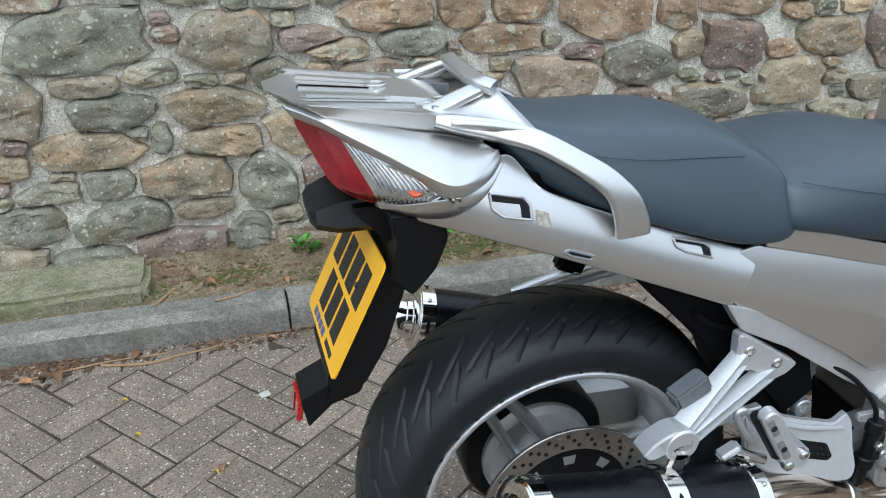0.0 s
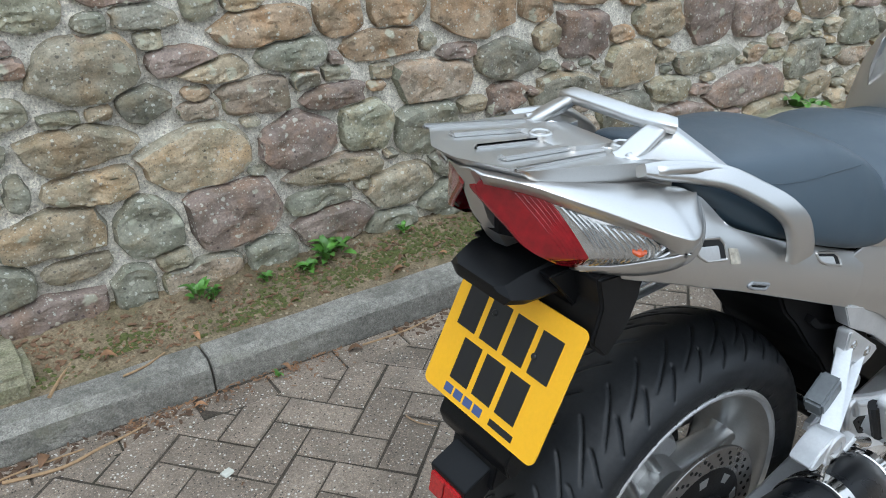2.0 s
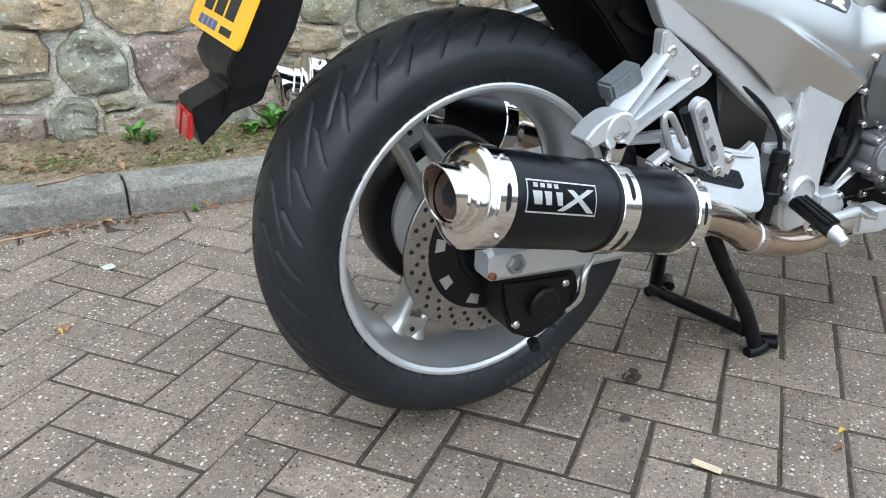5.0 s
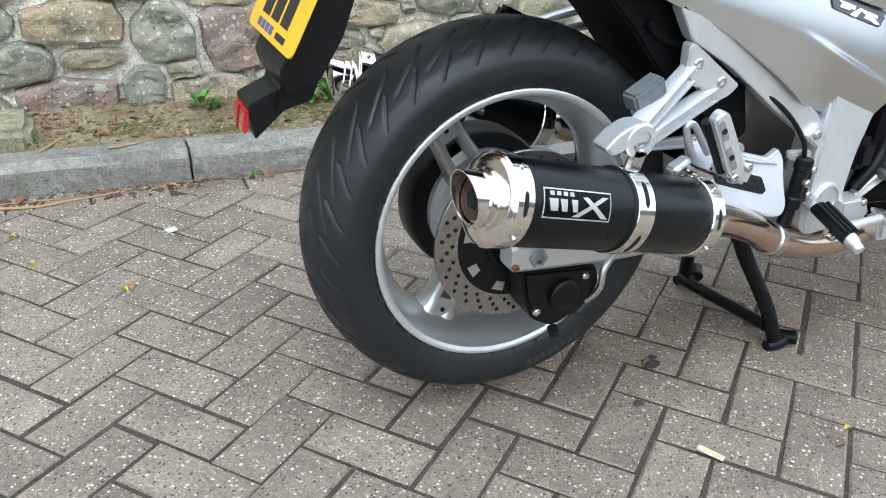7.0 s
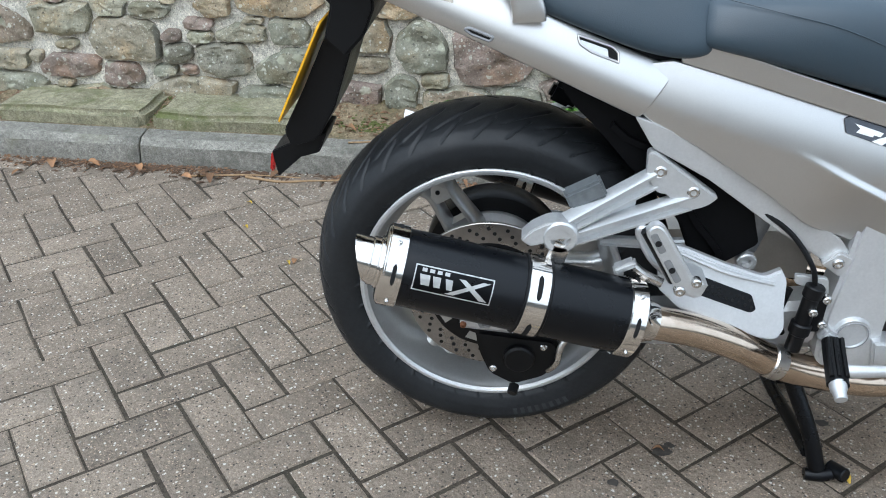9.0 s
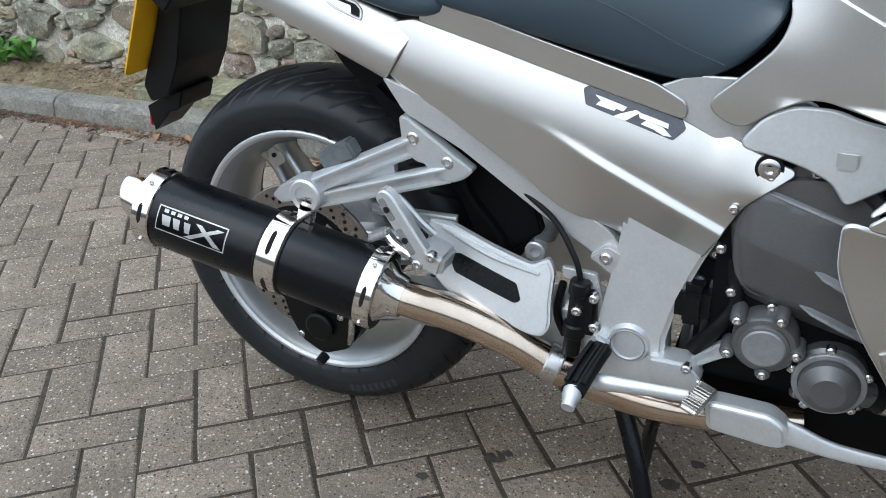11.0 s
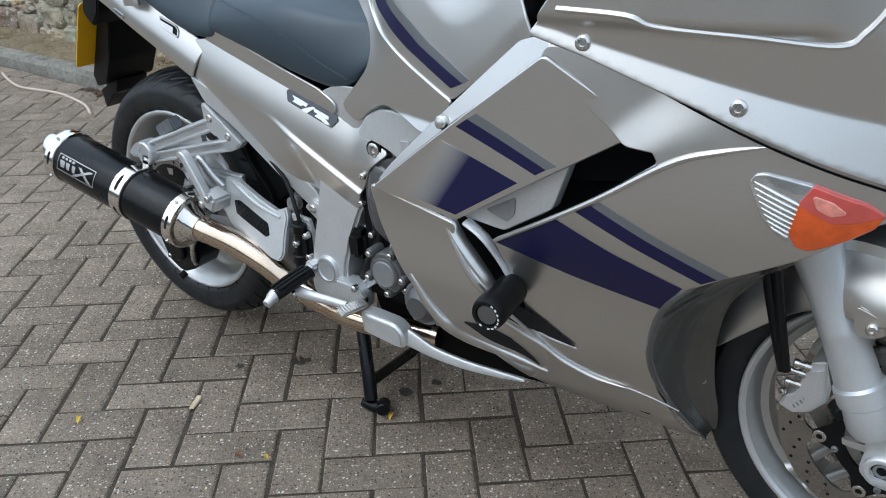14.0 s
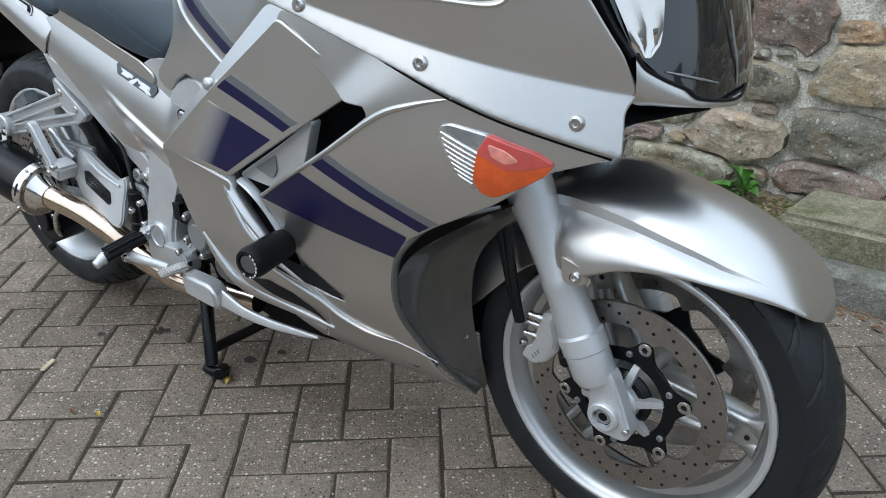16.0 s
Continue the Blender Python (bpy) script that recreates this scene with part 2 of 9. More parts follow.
def mesh_of(name, bm, sharp=32.0):
    me = bpy.data.meshes.new(name)
    bm.to_mesh(me)
    bm.free()
    me.polygons.foreach_set("use_smooth", [True] * len(me.polygons))
    lay = me.attributes.get("bend")
    if lay:                                        # a panel shaded by the true slope of its surface
        way = np.zeros(len(me.vertices) * 3, np.float32)
        lay.data.foreach_get("vector", way)
        me.attributes.remove(lay)
        me.normals_split_custom_set_from_vertices(way.reshape(-1, 3).tolist())
    else:
        me.set_sharp_from_angle(angle=radians(sharp))
    return me


def part(name, bm, material, parent=None, label="", sharp=32.0):
    me = mesh_of(name, bm, sharp)
    me.materials.append(material)
    ob = new(name, me)
    WORLD[ob] = Matrix.Identity(4)
    if parent:
        ob.parent = parent
        ob.matrix_parent_inverse = WORLD[parent].inverted()
    if label:
        tagged(ob, label)
    return ob


def rounded(pts, r=0.012, n=4):
    """A closed outline with its corners eased; a point's third value is its own radius."""
    out = []
    k = len(pts)
    for i, p in enumerate(pts):
        a, b, c = Vector(pts[i - 1][:2]), Vector(p[:2]), Vector(pts[(i + 1) % k][:2])
        rr = p[2] if len(p) > 2 else r
        d1, d2 = min(rr, (a - b).length * 0.48), min(rr, (c - b).length * 0.48)
        if rr <= 1e-5:
            out.append(tuple(b))
            continue
        s, e = b + (a - b).normalized() * d1, b + (c - b).normalized() * d2
        for j in range(n + 1):
            u = j / n
            out.append(tuple(s * (1 - u) ** 2 + b * 2 * u * (1 - u) + e * u * u))
    return out


def lerp(x, xs, ys):
    return float(np.interp(x, xs, ys))


def smooth_lerp(x, xs, ys):
    """Interpolation with eased, monotone bends."""
    if x <= xs[0]:
        return ys[0]
    for a in range(len(xs) - 1):
        if x <= xs[a + 1]:
            h = xs[a + 1] - xs[a]
            u = (x - xs[a]) / h
            d = (ys[a + 1] - ys[a]) / h
            d0 = d if a == 0 else 0.5 * (d + (ys[a] - ys[a - 1]) / (xs[a] - xs[a - 1]))
            d1 = d if a + 2 >= len(xs) else 0.5 * (d + (ys[a + 2] - ys[a + 1]) / (xs[a + 2] - xs[a + 1]))
            u2, u3 = u * u, u * u * u
            return (2 * u3 - 3 * u2 + 1) * ys[a] + (u3 - 2 * u2 + u) * h * d0 + (3 * u2 - 2 * u3) * ys[a + 1] + (u3 - u2) * h * d1
    return ys[-1]


def skin(outline, depth, thick=0.004, cell=0.016, side=-1, proud=0.0, lip=0.0025, cuts=()):
    """A curved panel: an outline in x and z, bent to the surface y = side * depth(x, z), with thickness and an eased rim."""
    bm = bmesh.new()
    bm.faces.new([bm.verts.new((x, 0, z)) for x, z in outline])
    xs, zs = [p[0] for p in outline], [p[1] for p in outline]
    for lo, hi, no in ((min(xs), max(xs), (1, 0, 0)), (min(zs), max(zs), (0, 0, 1))):
        k = math.floor(lo / cell) + 1
        while k * cell < hi - 1e-4:
            bmesh.ops.bisect_plane(bm, geom=bm.verts[:] + bm.edges[:] + bm.faces[:], plane_co=Vector(no) * (k * cell), plane_no=no, dist=1e-6)
            k += 1
    for x, z, slope in cuts:                       # edges laid along a crease
        bmesh.ops.bisect_plane(bm, geom=bm.verts[:] + bm.edges[:] + bm.faces[:], plane_co=(x, 0, z), plane_no=(-slope, 0, 1), dist=1e-6)
    bmesh.ops.triangulate(bm, faces=[f for f in bm.faces if len(f.verts) > 4])
    bend = bm.verts.layers.float_vector.new("bend")
    h = 0.0035
    for v in bm.verts:
        x, z = v.co.x, v.co.z
        v.co.y = side * (depth(x, z) + proud)
        v[bend] = Vector(((depth(x - h, z) - depth(x + h, z)) / (2 * h), side, (depth(x, z - h) - depth(x, z + h)) / (2 * h))).normalized()
    bmesh.ops.recalc_face_normals(bm, faces=bm.faces[:])
    if sum(f.normal.y * f.calc_area() for f in bm.faces) * side < 0:
        bmesh.ops.reverse_faces(bm, faces=bm.faces[:])
    rim = [e for e in bm.edges if e.is_boundary]
    away = {}
    for e in rim:                                  # the rim rolls outwards and back
        f = e.link_faces[0]
        a, b = e.verts
        t = Vector((b.co.x - a.co.x, b.co.z - a.co.z))
        o = Vector((-t.y, t.x)).normalized()
        c = f.calc_center_median()
        if o.dot(Vector((c.x - a.co.x, c.z - a.co.z))) > 0:
            o = -o
        for v in (a, b):
            away[v] = away.get(v, Vector((0, 0))) + o
    steps = ((0.55, 0.25), (0.9, 0.8), (0.9, None)) if lip else ((0.0, None),)
    base = {v: (v.co.copy(), away[v].normalized()) for v in away}
    ring, old = rim, {v: v for v in away}
    for grow, back in steps:
        fresh = {v: bm.verts.new(base[v][0] + Vector((base[v][1].x * grow * lip, -side * (thick if back is None else back * lip), base[v][1].y * grow * lip))) for v in base}
        for e in rim:
            a, b = e.verts
            bm.faces.new((old[a], old[b], fresh[b], fresh[a]))
        old = fresh
    front = bm.faces[:]
    bmesh.ops.recalc_face_normals(bm, faces=front)
    if sum(f.normal.y * f.calc_area() for f in front) * side < 0:
        bmesh.ops.reverse_faces(bm, faces=front)
    return bm


def plate(outline, y0, y1, bevel=0.003, seg=2):
    """An outline in x and z, extruded from y0 to y1, with eased edges."""
    bm = bmesh.new()
    f = bm.faces.new([bm.verts.new((x, y0, z)) for x, z in outline])
    g = bmesh.ops.extrude_face_region(bm, geom=[f])
    for v in g["geom"]:
        if isinstance(v, bmesh.types.BMVert):
            v.co.y = y1
    bmesh.ops.recalc_face_normals(bm, faces=bm.faces[:])
    if bevel:
        caps = [e for e in bm.edges if abs(e.verts[0].co.y - e.verts[1].co.y) < 1e-6]
        bmesh.ops.bevel(bm, geom=caps, offset=bevel, segments=seg, affect="EDGES", clamp_overlap=True)
    return bm


def box(center, size, bevel=0.003, turn=(0, 0, 0), seg=2):
    bm = bmesh.new()
    bmesh.ops.create_cube(bm, size=1.0)
    bmesh.ops.scale(bm, vec=size, verts=bm.verts[:])
    if bevel:
        bmesh.ops.bevel(bm, geom=bm.edges[:], offset=bevel, segments=seg, affect="EDGES", clamp_overlap=True)
    bmesh.ops.transform(bm, matrix=pose(*center, *turn), verts=bm.verts[:])
    return bm


def merge(*bms):
    """Joins bmeshes into the first one."""
    base = bms[0]
    for other in bms[1:]:
        me = bpy.data.meshes.new("tmp")
        other.to_mesh(me)
        other.free()
        base.from_mesh(me)
        bpy.data.meshes.remove(me)
    return base


def loft(rings, caps=True, closed=True):
    """Skins rings of equal length."""
    bm = bmesh.new()
    vs = [[bm.verts.new(p) for p in ring] for ring in rings]
    n = len(rings[0])
    for a, b in zip(vs, vs[1:]):
        for i in range(n if closed else n - 1):
            j = (i + 1) % n
            bm.faces.new((a[i], a[j], b[j], b[i]))
    if caps and closed:
        bm.faces.new(vs[0][::-1])
        bm.faces.new(vs[-1])
    bmesh.ops.recalc_face_normals(bm, faces=bm.faces[:])
    return bm


def frame_of(d):
    d = Vector(d).normalized()
    u = d.cross(Vector((0, 0, 1)))
    if u.length < 1e-3:
        u = Vector((1, 0, 0))
    u.normalize()
    return d, u, u.cross(d)


def turned(p0, p1, profile, n=40):
    """A turned body on the axis p0 to p1; profile: (way along 0..1, radius)."""
    p0, p1 = Vector(p0), Vector(p1)
    d, u, w = frame_of(p1 - p0)
    rings = [[p0.lerp(p1, s) + (u * math.cos(a) + w * math.sin(a)) * r for a in (2 * math.pi * k / n for k in range(n))] for s, r in profile]
    return loft(rings)


def rod(p0, p1, r, n=16, ease=0.15):
    e = min(0.49, ease * r / max(1e-6, (Vector(p1) - Vector(p0)).length))
    return turned(p0, p1, ((0, r * (1 - ease)), (e, r), (1 - e, r), (1, r * (1 - ease))), n)


def spline(pts, per=8):
    pts = [Vector(p) for p in pts]
    out = []
    for i in range(len(pts) - 1):
        a, b, c, d = pts[max(0, i - 1)], pts[i], pts[i + 1], pts[min(len(pts) - 1, i + 2)]
        for k in range(per):
            t = k / per
            out.append(0.5 * (2 * b + (c - a) * t + (2 * a - 5 * b + 4 * c - d) * t * t + (3 * b - a - 3 * c + d) * t ** 3))
    return out + [pts[-1]]


def hose(pts, r, n=12, per=8, flat=1.0):
    """A tube along a smooth line; r may be a list of radii along it."""
    line = spline(pts, per)
    rings = []
    u = None
    for i, p in enumerate(line):
        d = (line[min(i + 1, len(line) - 1)] - line[max(0, i - 1)]).normalized()
        if u is None:
            _, u, _ = frame_of(d)
        u = (u - d * u.dot(d)).normalized()
        w = d.cross(u)
        s = i / (len(line) - 1)
        rr = r if isinstance(r, float) else float(np.interp(s, np.linspace(0, 1, len(r)), r))
        rings.append([p + u * math.cos(a) * rr + w * math.sin(a) * rr * flat for a in (2 * math.pi * k / n for k in range(n))])
    return loft(rings)


def band(line, outs, widths, thick):
    """A flat cast bar along a line; outs: the way its broad face looks."""
    rings = []
    for i, p in enumerate(line):
        d = (line[min(i + 1, len(line) - 1)] - line[max(0, i - 1)]).normalized()
        out = (outs[i] - d * outs[i].dot(d)).normalized()
        acr = d.cross(out)
        rings.append([p + acr * math.copysign(abs(math.cos(t)) ** 0.5, math.cos(t)) * widths[i] + out * math.copysign(abs(math.sin(t)) ** 0.5, math.sin(t)) * thick for t in (2 * math.pi * k / 20 for k in range(20))])
    return loft(rings)


def lathe_y(profile, center, n=72, closed_profile=False):
    """Turns a profile of (radius, y) about the y axis through center."""
    cx, cy, cz = center
    rings = [[(cx + r * math.cos(a), cy + y, cz + r * math.sin(a)) for r, y in profile] for a in (2 * math.pi * k / n for k in range(n))]
    rings.append(rings[0])
    bm = loft(rings, caps=False, closed=closed_profile)
    bmesh.ops.remove_doubles(bm, verts=bm.verts[:], dist=1e-6)
    bmesh.ops.recalc_face_normals(bm, faces=bm.faces[:])
    return bm


def socket_bolt(name, p, axis, r, parent, length=0.008, material=None, label=""):
    """A round-headed screw with a recessed socket, its head standing proud along axis."""
    p, a = Vector(p), Vector(axis).normalized()
    bm = turned(p - a * length, p + a * 0.004, ((0, r * 0.98), (0.55, r), (0.85, r * 0.92), (1.0, r * 0.66), (0.999, r * 0.42), (0.72, r * 0.36)), 18)
    return part(name, bm, material or BOLT, parent, label)


def fairing_half(x, z):
    """Half width of the fairing's outer surface."""
    w = smooth_lerp(z, (0.16, 0.20, 0.26, 0.32, 0.40, 0.50, 0.58, 0.65, 0.75, 0.85, 0.92), (0.03, 0.085, 0.152, 0.182, 0.214, 0.240, 0.270, 0.286, 0.288, 0.280, 0.270))
    f = smooth_lerp(x, (0.6, 1.10, 1.25, 1.38, 1.45, 1.52, 1.59, 1.66), (1.0, 1.0, 0.955, 0.885, 0.815, 0.70, 0.555, 0.36))
    return w * f


def mirror_y(bm):
    for v in bm.verts:
        v.co.y = -v.co.y
    bmesh.ops.reverse_faces(bm, faces=bm.faces[:])
    return bm

# ---------------------------------------------------------------- the place
PAVER = speckled("concrete_block", (0.246, 0.199, 0.152), (((0.66, 0.62, 0.54), 120.0, 0.33, 0.22), ((0.032, 0.029, 0.026), 140.0, 0.36, 0.24), ((0.50, 0.38, 0.27), 210.0, 0.38, 0.22), ((0.72, 0.69, 0.62), 75.0, 0.24, 0.11)),
                 260.0, 0.80, 0.9, vary=0.13, stain=0.35, stain_color=(0.11, 0.10, 0.085), bump=0.7, grain_scale=150.0, relief=40.0)
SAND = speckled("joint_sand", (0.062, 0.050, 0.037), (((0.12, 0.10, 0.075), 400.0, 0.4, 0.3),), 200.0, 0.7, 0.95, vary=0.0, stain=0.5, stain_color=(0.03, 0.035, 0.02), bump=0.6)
STONE = speckled("rubble_stone", (0.24, 0.19, 0.15), (((0.62, 0.62, 0.55), 62.0, 0.30, 0.24), ((0.60, 0.59, 0.49), 30.0, 0.26, 0.20), ((0.46, 0.46, 0.35), 15.0, 0.30, 0.22), ((0.55, 0.55, 0.46), 140.0, 0.34, 0.20), ((0.06, 0.055, 0.05), 60.0, 0.3, 0.14), ((0.10, 0.09, 0.07), 160.0, 0.33, 0.2)),
                 90.0, 0.66, 0.9, warm=0.8, relief=26.0,  vary=0.22, stain=0.55, stain_color=(0.15, 0.145, 0.095), bump=1.0, cell=1.0,
                 tints=((0.37, 0.315, 0.22), (0.37, 0.33, 0.245), (0.32, 0.31, 0.225), (0.37, 0.30, 0.225), (0.42, 0.345, 0.235), (0.27, 0.255, 0.20), (0.34, 0.32, 0.24)))
ORANGESTONE = speckled("orange_stone", (0.41, 0.305, 0.20), (((0.62, 0.62, 0.55), 62.0, 0.30, 0.24), ((0.60, 0.59, 0.49), 30.0, 0.26, 0.20), ((0.46, 0.46, 0.35), 15.0, 0.30, 0.22), ((0.55, 0.55, 0.46), 140.0, 0.34, 0.20), ((0.10, 0.08, 0.06), 60.0, 0.3, 0.14)), 90.0, 0.66, 0.9, warm=0.8, relief=26.0, 
                       vary=0.12, stain=0.55, stain_color=(0.13, 0.10, 0.07), bump=1.0)
REDSTONE = speckled("red_stone", (0.29, 0.228, 0.19), (((0.62, 0.62, 0.55), 62.0, 0.30, 0.24), ((0.60, 0.59, 0.49), 30.0, 0.26, 0.20), ((0.46, 0.46, 0.35), 15.0, 0.30, 0.22), ((0.55, 0.55, 0.46), 140.0, 0.34, 0.20), ((0.07, 0.05, 0.05), 60.0, 0.3, 0.14)), 90.0, 0.66, 0.9, warm=0.8, relief=26.0, 
                    vary=0.16, stain=0.5, stain_color=(0.12, 0.105, 0.075), bump=1.0)
GREENSTONE = speckled("green_grey_stone", (0.27, 0.265, 0.205), (((0.62, 0.62, 0.55), 62.0, 0.30, 0.24), ((0.60, 0.59, 0.49), 30.0, 0.26, 0.20), ((0.46, 0.46, 0.35), 15.0, 0.30, 0.22), ((0.55, 0.55, 0.46), 140.0, 0.34, 0.20), ((0.05, 0.05, 0.045), 70.0, 0.3, 0.12)), 90.0, 0.66, 0.9, warm=0.6, relief=26.0, 
                      vary=0.14, stain=0.5, stain_color=(0.085, 0.095, 0.045), bump=0.8)
MOSSY = speckled("mossy_stone", (0.27, 0.25, 0.165), (((0.36, 0.34, 0.27), 90.0, 0.3, 0.1),), 80.0, 0.6, 0.95, vary=0.1, stain=0.7,
                 stain_color=(0.095, 0.105, 0.03), bump=0.7, moss=(0.10, 0.12, 0.03))
MORTAR = speckled("lime_mortar", (0.62, 0.585, 0.50), (((0.66, 0.64, 0.58), 50.0, 0.28, 0.20), ((0.62, 0.54, 0.50), 120.0, 0.32, 0.18), ((0.12, 0.11, 0.10), 150.0, 0.32, 0.16), ((0.30, 0.27, 0.22), 70.0, 0.34, 0.2)), 130.0, 0.7, 0.95,
                  vary=0.0, stain=0.55, stain_color=(0.26, 0.255, 0.20), bump=1.0)
KERB = speckled("kerb_concrete", (0.245, 0.232, 0.198), (((0.12, 0.12, 0.10), 170.0, 0.3, 0.12), ((0.42, 0.40, 0.36), 200.0, 0.3, 0.10)), 140.0, 0.5, 0.9,
                vary=0.10, stain=0.85, stain_color=(0.098, 0.094, 0.076), bump=0.9, grain_scale=75.0, moss=(0.175, 0.170, 0.118))
SOIL = speckled("verge_soil", (0.205, 0.160, 0.098), (((0.36, 0.30, 0.2), 60.0, 0.3, 0.2), ((0.09, 0.06, 0.035), 90.0, 0.34, 0.25)), 60.0, 0.8, 0.95,
                vary=0.0, stain=0.9, stain_color=(0.095, 0.078, 0.038), bump=1.0, moss=(0.105, 0.100, 0.038))
LEAF = shader("fresh_leaf", (0.085, 0.20, 0.030), 0.42, grain=0.3, grain_scale=40, vary=0.3)
MOSS = shader("moss", (0.080, 0.090, 0.022), 0.9, grain=0.4, grain_scale=150, vary=0.3)
DRYLEAF = shader("dry_leaf", (0.23, 0.12, 0.055), 0.75, grain=0.3, grain_scale=60, vary=0.5)
TWIG = shader("dry_twig", (0.32, 0.21, 0.11), 0.8, grain=0.2, grain_scale=90)
PALECHIP = shader("pale_wood_chip", (0.62, 0.50, 0.34), 0.8, grain=0.15, grain_scale=80)
YELLOWLEAF = shader("yellow_leaf", (0.50, 0.33, 0.03), 0.7, grain=0.2, grain_scale=80)
WHITECHIP = shader("white_chip", (0.50, 0.50, 0.43), 0.8, grain=0.1, grain_scale=80)


def fall(x, y):
    """The yard falls a little towards the kerb."""
    return 0.0026 - 0.0046 * x - 0.0225 * y


def kerb_line(x):
    return 1.118 - 0.036 * x


def wall_face(x, z):
    return 1.452 - 0.040 * x + 0.15 * z


def verge_height(x, y):
    """The bank of soil between kerb and wall."""
    u = min(1.0, max(0.0, (y - kerb_line(x) - 0.10) / 0.27))
    lump = noise.noise((x * 4.0, y * 6.0, 3.1)) * 0.014 + noise.noise((x * 13.0, y * 15.0, 7.7)) * 0.009 + abs(noise.noise((x * 31.0, y * 37.0, 2.2))) * 0.016 + abs(noise.noise((x * 58.0, y * 61.0, 5.2))) * 0.008
    return 0.060 + 0.045 * u * u + lump * min(1.0, 6 * u)


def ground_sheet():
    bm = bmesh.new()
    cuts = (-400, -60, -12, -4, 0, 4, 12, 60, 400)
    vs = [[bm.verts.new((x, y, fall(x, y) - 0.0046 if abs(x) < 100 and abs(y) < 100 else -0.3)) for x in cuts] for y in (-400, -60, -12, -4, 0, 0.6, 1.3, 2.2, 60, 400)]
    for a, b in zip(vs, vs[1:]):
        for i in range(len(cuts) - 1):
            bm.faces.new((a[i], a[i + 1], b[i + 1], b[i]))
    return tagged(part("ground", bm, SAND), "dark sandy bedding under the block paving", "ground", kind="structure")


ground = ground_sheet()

# plain walls added unseen behind and beside the camera, to close the yard and temper reflections
UNSEEN_WALL = shader("pale_unseen_wall", (0.22, 0.215, 0.195), 0.95, grain=0.25, grain_scale=3, stain=0.5, stain_scale=0.8)
for nm, c, size in (("wall_south", (1, -7.5, 0.75), (22, 0.3, 1.6)), ("wall_east", (11.9, -2.9, 0.75), (0.3, 9.0, 1.6)), ("wall_west", (-9.9, -2.9, 0.75), (0.3, 9.0, 1.6))):
    tagged(part(nm, box(c, size, 0.0), UNSEEN_WALL), "plain pale wall added out of view to close the yard and shape reflections", "wall", kind="structure")


def verge():
    bm = bmesh.new()
    xs = np.concatenate((np.arange(-7.6, -2.6, 0.04), np.arange(-2.6, 2.6, 0.01), np.arange(2.6, 5.61, 0.04)))
    rows = 36
    vs = []
    for x in xs:
        y0, y1 = kerb_line(x) + 0.085, wall_face(x, 0.1) + 0.05
        vs.append([bm.verts.new((x, y0 + (y1 - y0) * k / rows, verge_height(x, y0 + (y1 - y0) * k / rows))) for k in range(rows + 1)])
    for a, b in zip(vs, vs[1:]):
        for k in range(rows):
            bm.faces.new((a[k], b[k], b[k + 1], a[k + 1]))
    return tagged(part("verge", bm, SOIL, sharp=180), "strip of bare soil with moss between kerb and wall", "soil", kind="structure")


verge()


def build_kerb():
    """Battered concrete kerb stones laid end to end."""
    base = thing("kerb", (0.3, kerb_line(0.3), 0), "weathered grey concrete kerb stones with a bevelled front edge", "kerb", kind="structure")
    x = -0.315 - 0.915 * 8
    while x < 5.4:
        a, b = x + 0.003, x + 0.915 - 0.003
        prof = ((-0.004, -0.08), (0.0, -0.024), (0.008, 0.030), (0.011, 0.041), (0.029, 0.060), (0.035, 0.0635), (0.096, 0.068), (0.103, 0.063), (0.104, -0.08))
        rings = []
        for s, k in ((a, 0.003), (a + 0.004, 0.0), *((a + (b - a) * q / 8, 0.0) for q in range(1, 8)), (b - 0.004, 0.0), (b, 0.003)):
            j = 0.0025 * noise.noise((s * 9, 0.3, 1.7))
            rings.append([(s, kerb_line(s) + py + k * (1 if py < 0.05 else -1) + j, pz - k + j) for py, pz in prof])
        part("kerb_stone", loft(rings), KERB, base, sharp=17)
        x += 0.915
    return base


kerb = build_kerb()


def build_wall():
    """The mortar body of the wall; its stones follow at the end."""
    bm = bmesh.new()
    xs, zs = np.arange(-7.6, 6.01, 0.06), np.arange(-0.05, 2.31, 0.06)
    front = []
    for x in xs:
        front.append([bm.verts.new((x, wall_face(x, z) + 0.012 + 0.010 * noise.noise((x * 7, z * 7, 0.4)) + 0.005 * noise.noise((x * 23, z * 23, 5.0)), z)) for z in zs])
    for a, b in zip(front, front[1:]):
        for k in range(len(zs) - 1):
            bm.faces.new((a[k], b[k], b[k + 1], a[k + 1]))
    lo = [bm.verts.new((x, 2.3, zs[0])) for x in xs]
    hi = [bm.verts.new((x, 2.3, zs[-1])) for x in xs]
    for i in range(len(xs) - 1):
        bm.faces.new((front[i][-1], front[i + 1][-1], hi[i + 1], hi[i]))
        bm.faces.new((hi[i], hi[i + 1], lo[i + 1], lo[i]))
    for i in (0, len(xs) - 1):
        bm.faces.new([*front[i], hi[i], lo[i]])
    bmesh.ops.recalc_face_normals(bm, faces=bm.faces[:])
    return tagged(part("wall_north", bm, MORTAR, sharp=180), "old rubble stone wall with pale lime mortar and lichen", "wall", kind="structure")


wall = build_wall()

# ---------------------------------------------------------------- the motorcycle
bike = thing("motorcycle", (0.78, 0, 0), "silver sports touring motorcycle with blue stripes on its centre stand", "motorcycle")
REAR, FRONT = Vector((0.0, 0.0, 0.343)), Vector((1.572, 0.0, 0.298))


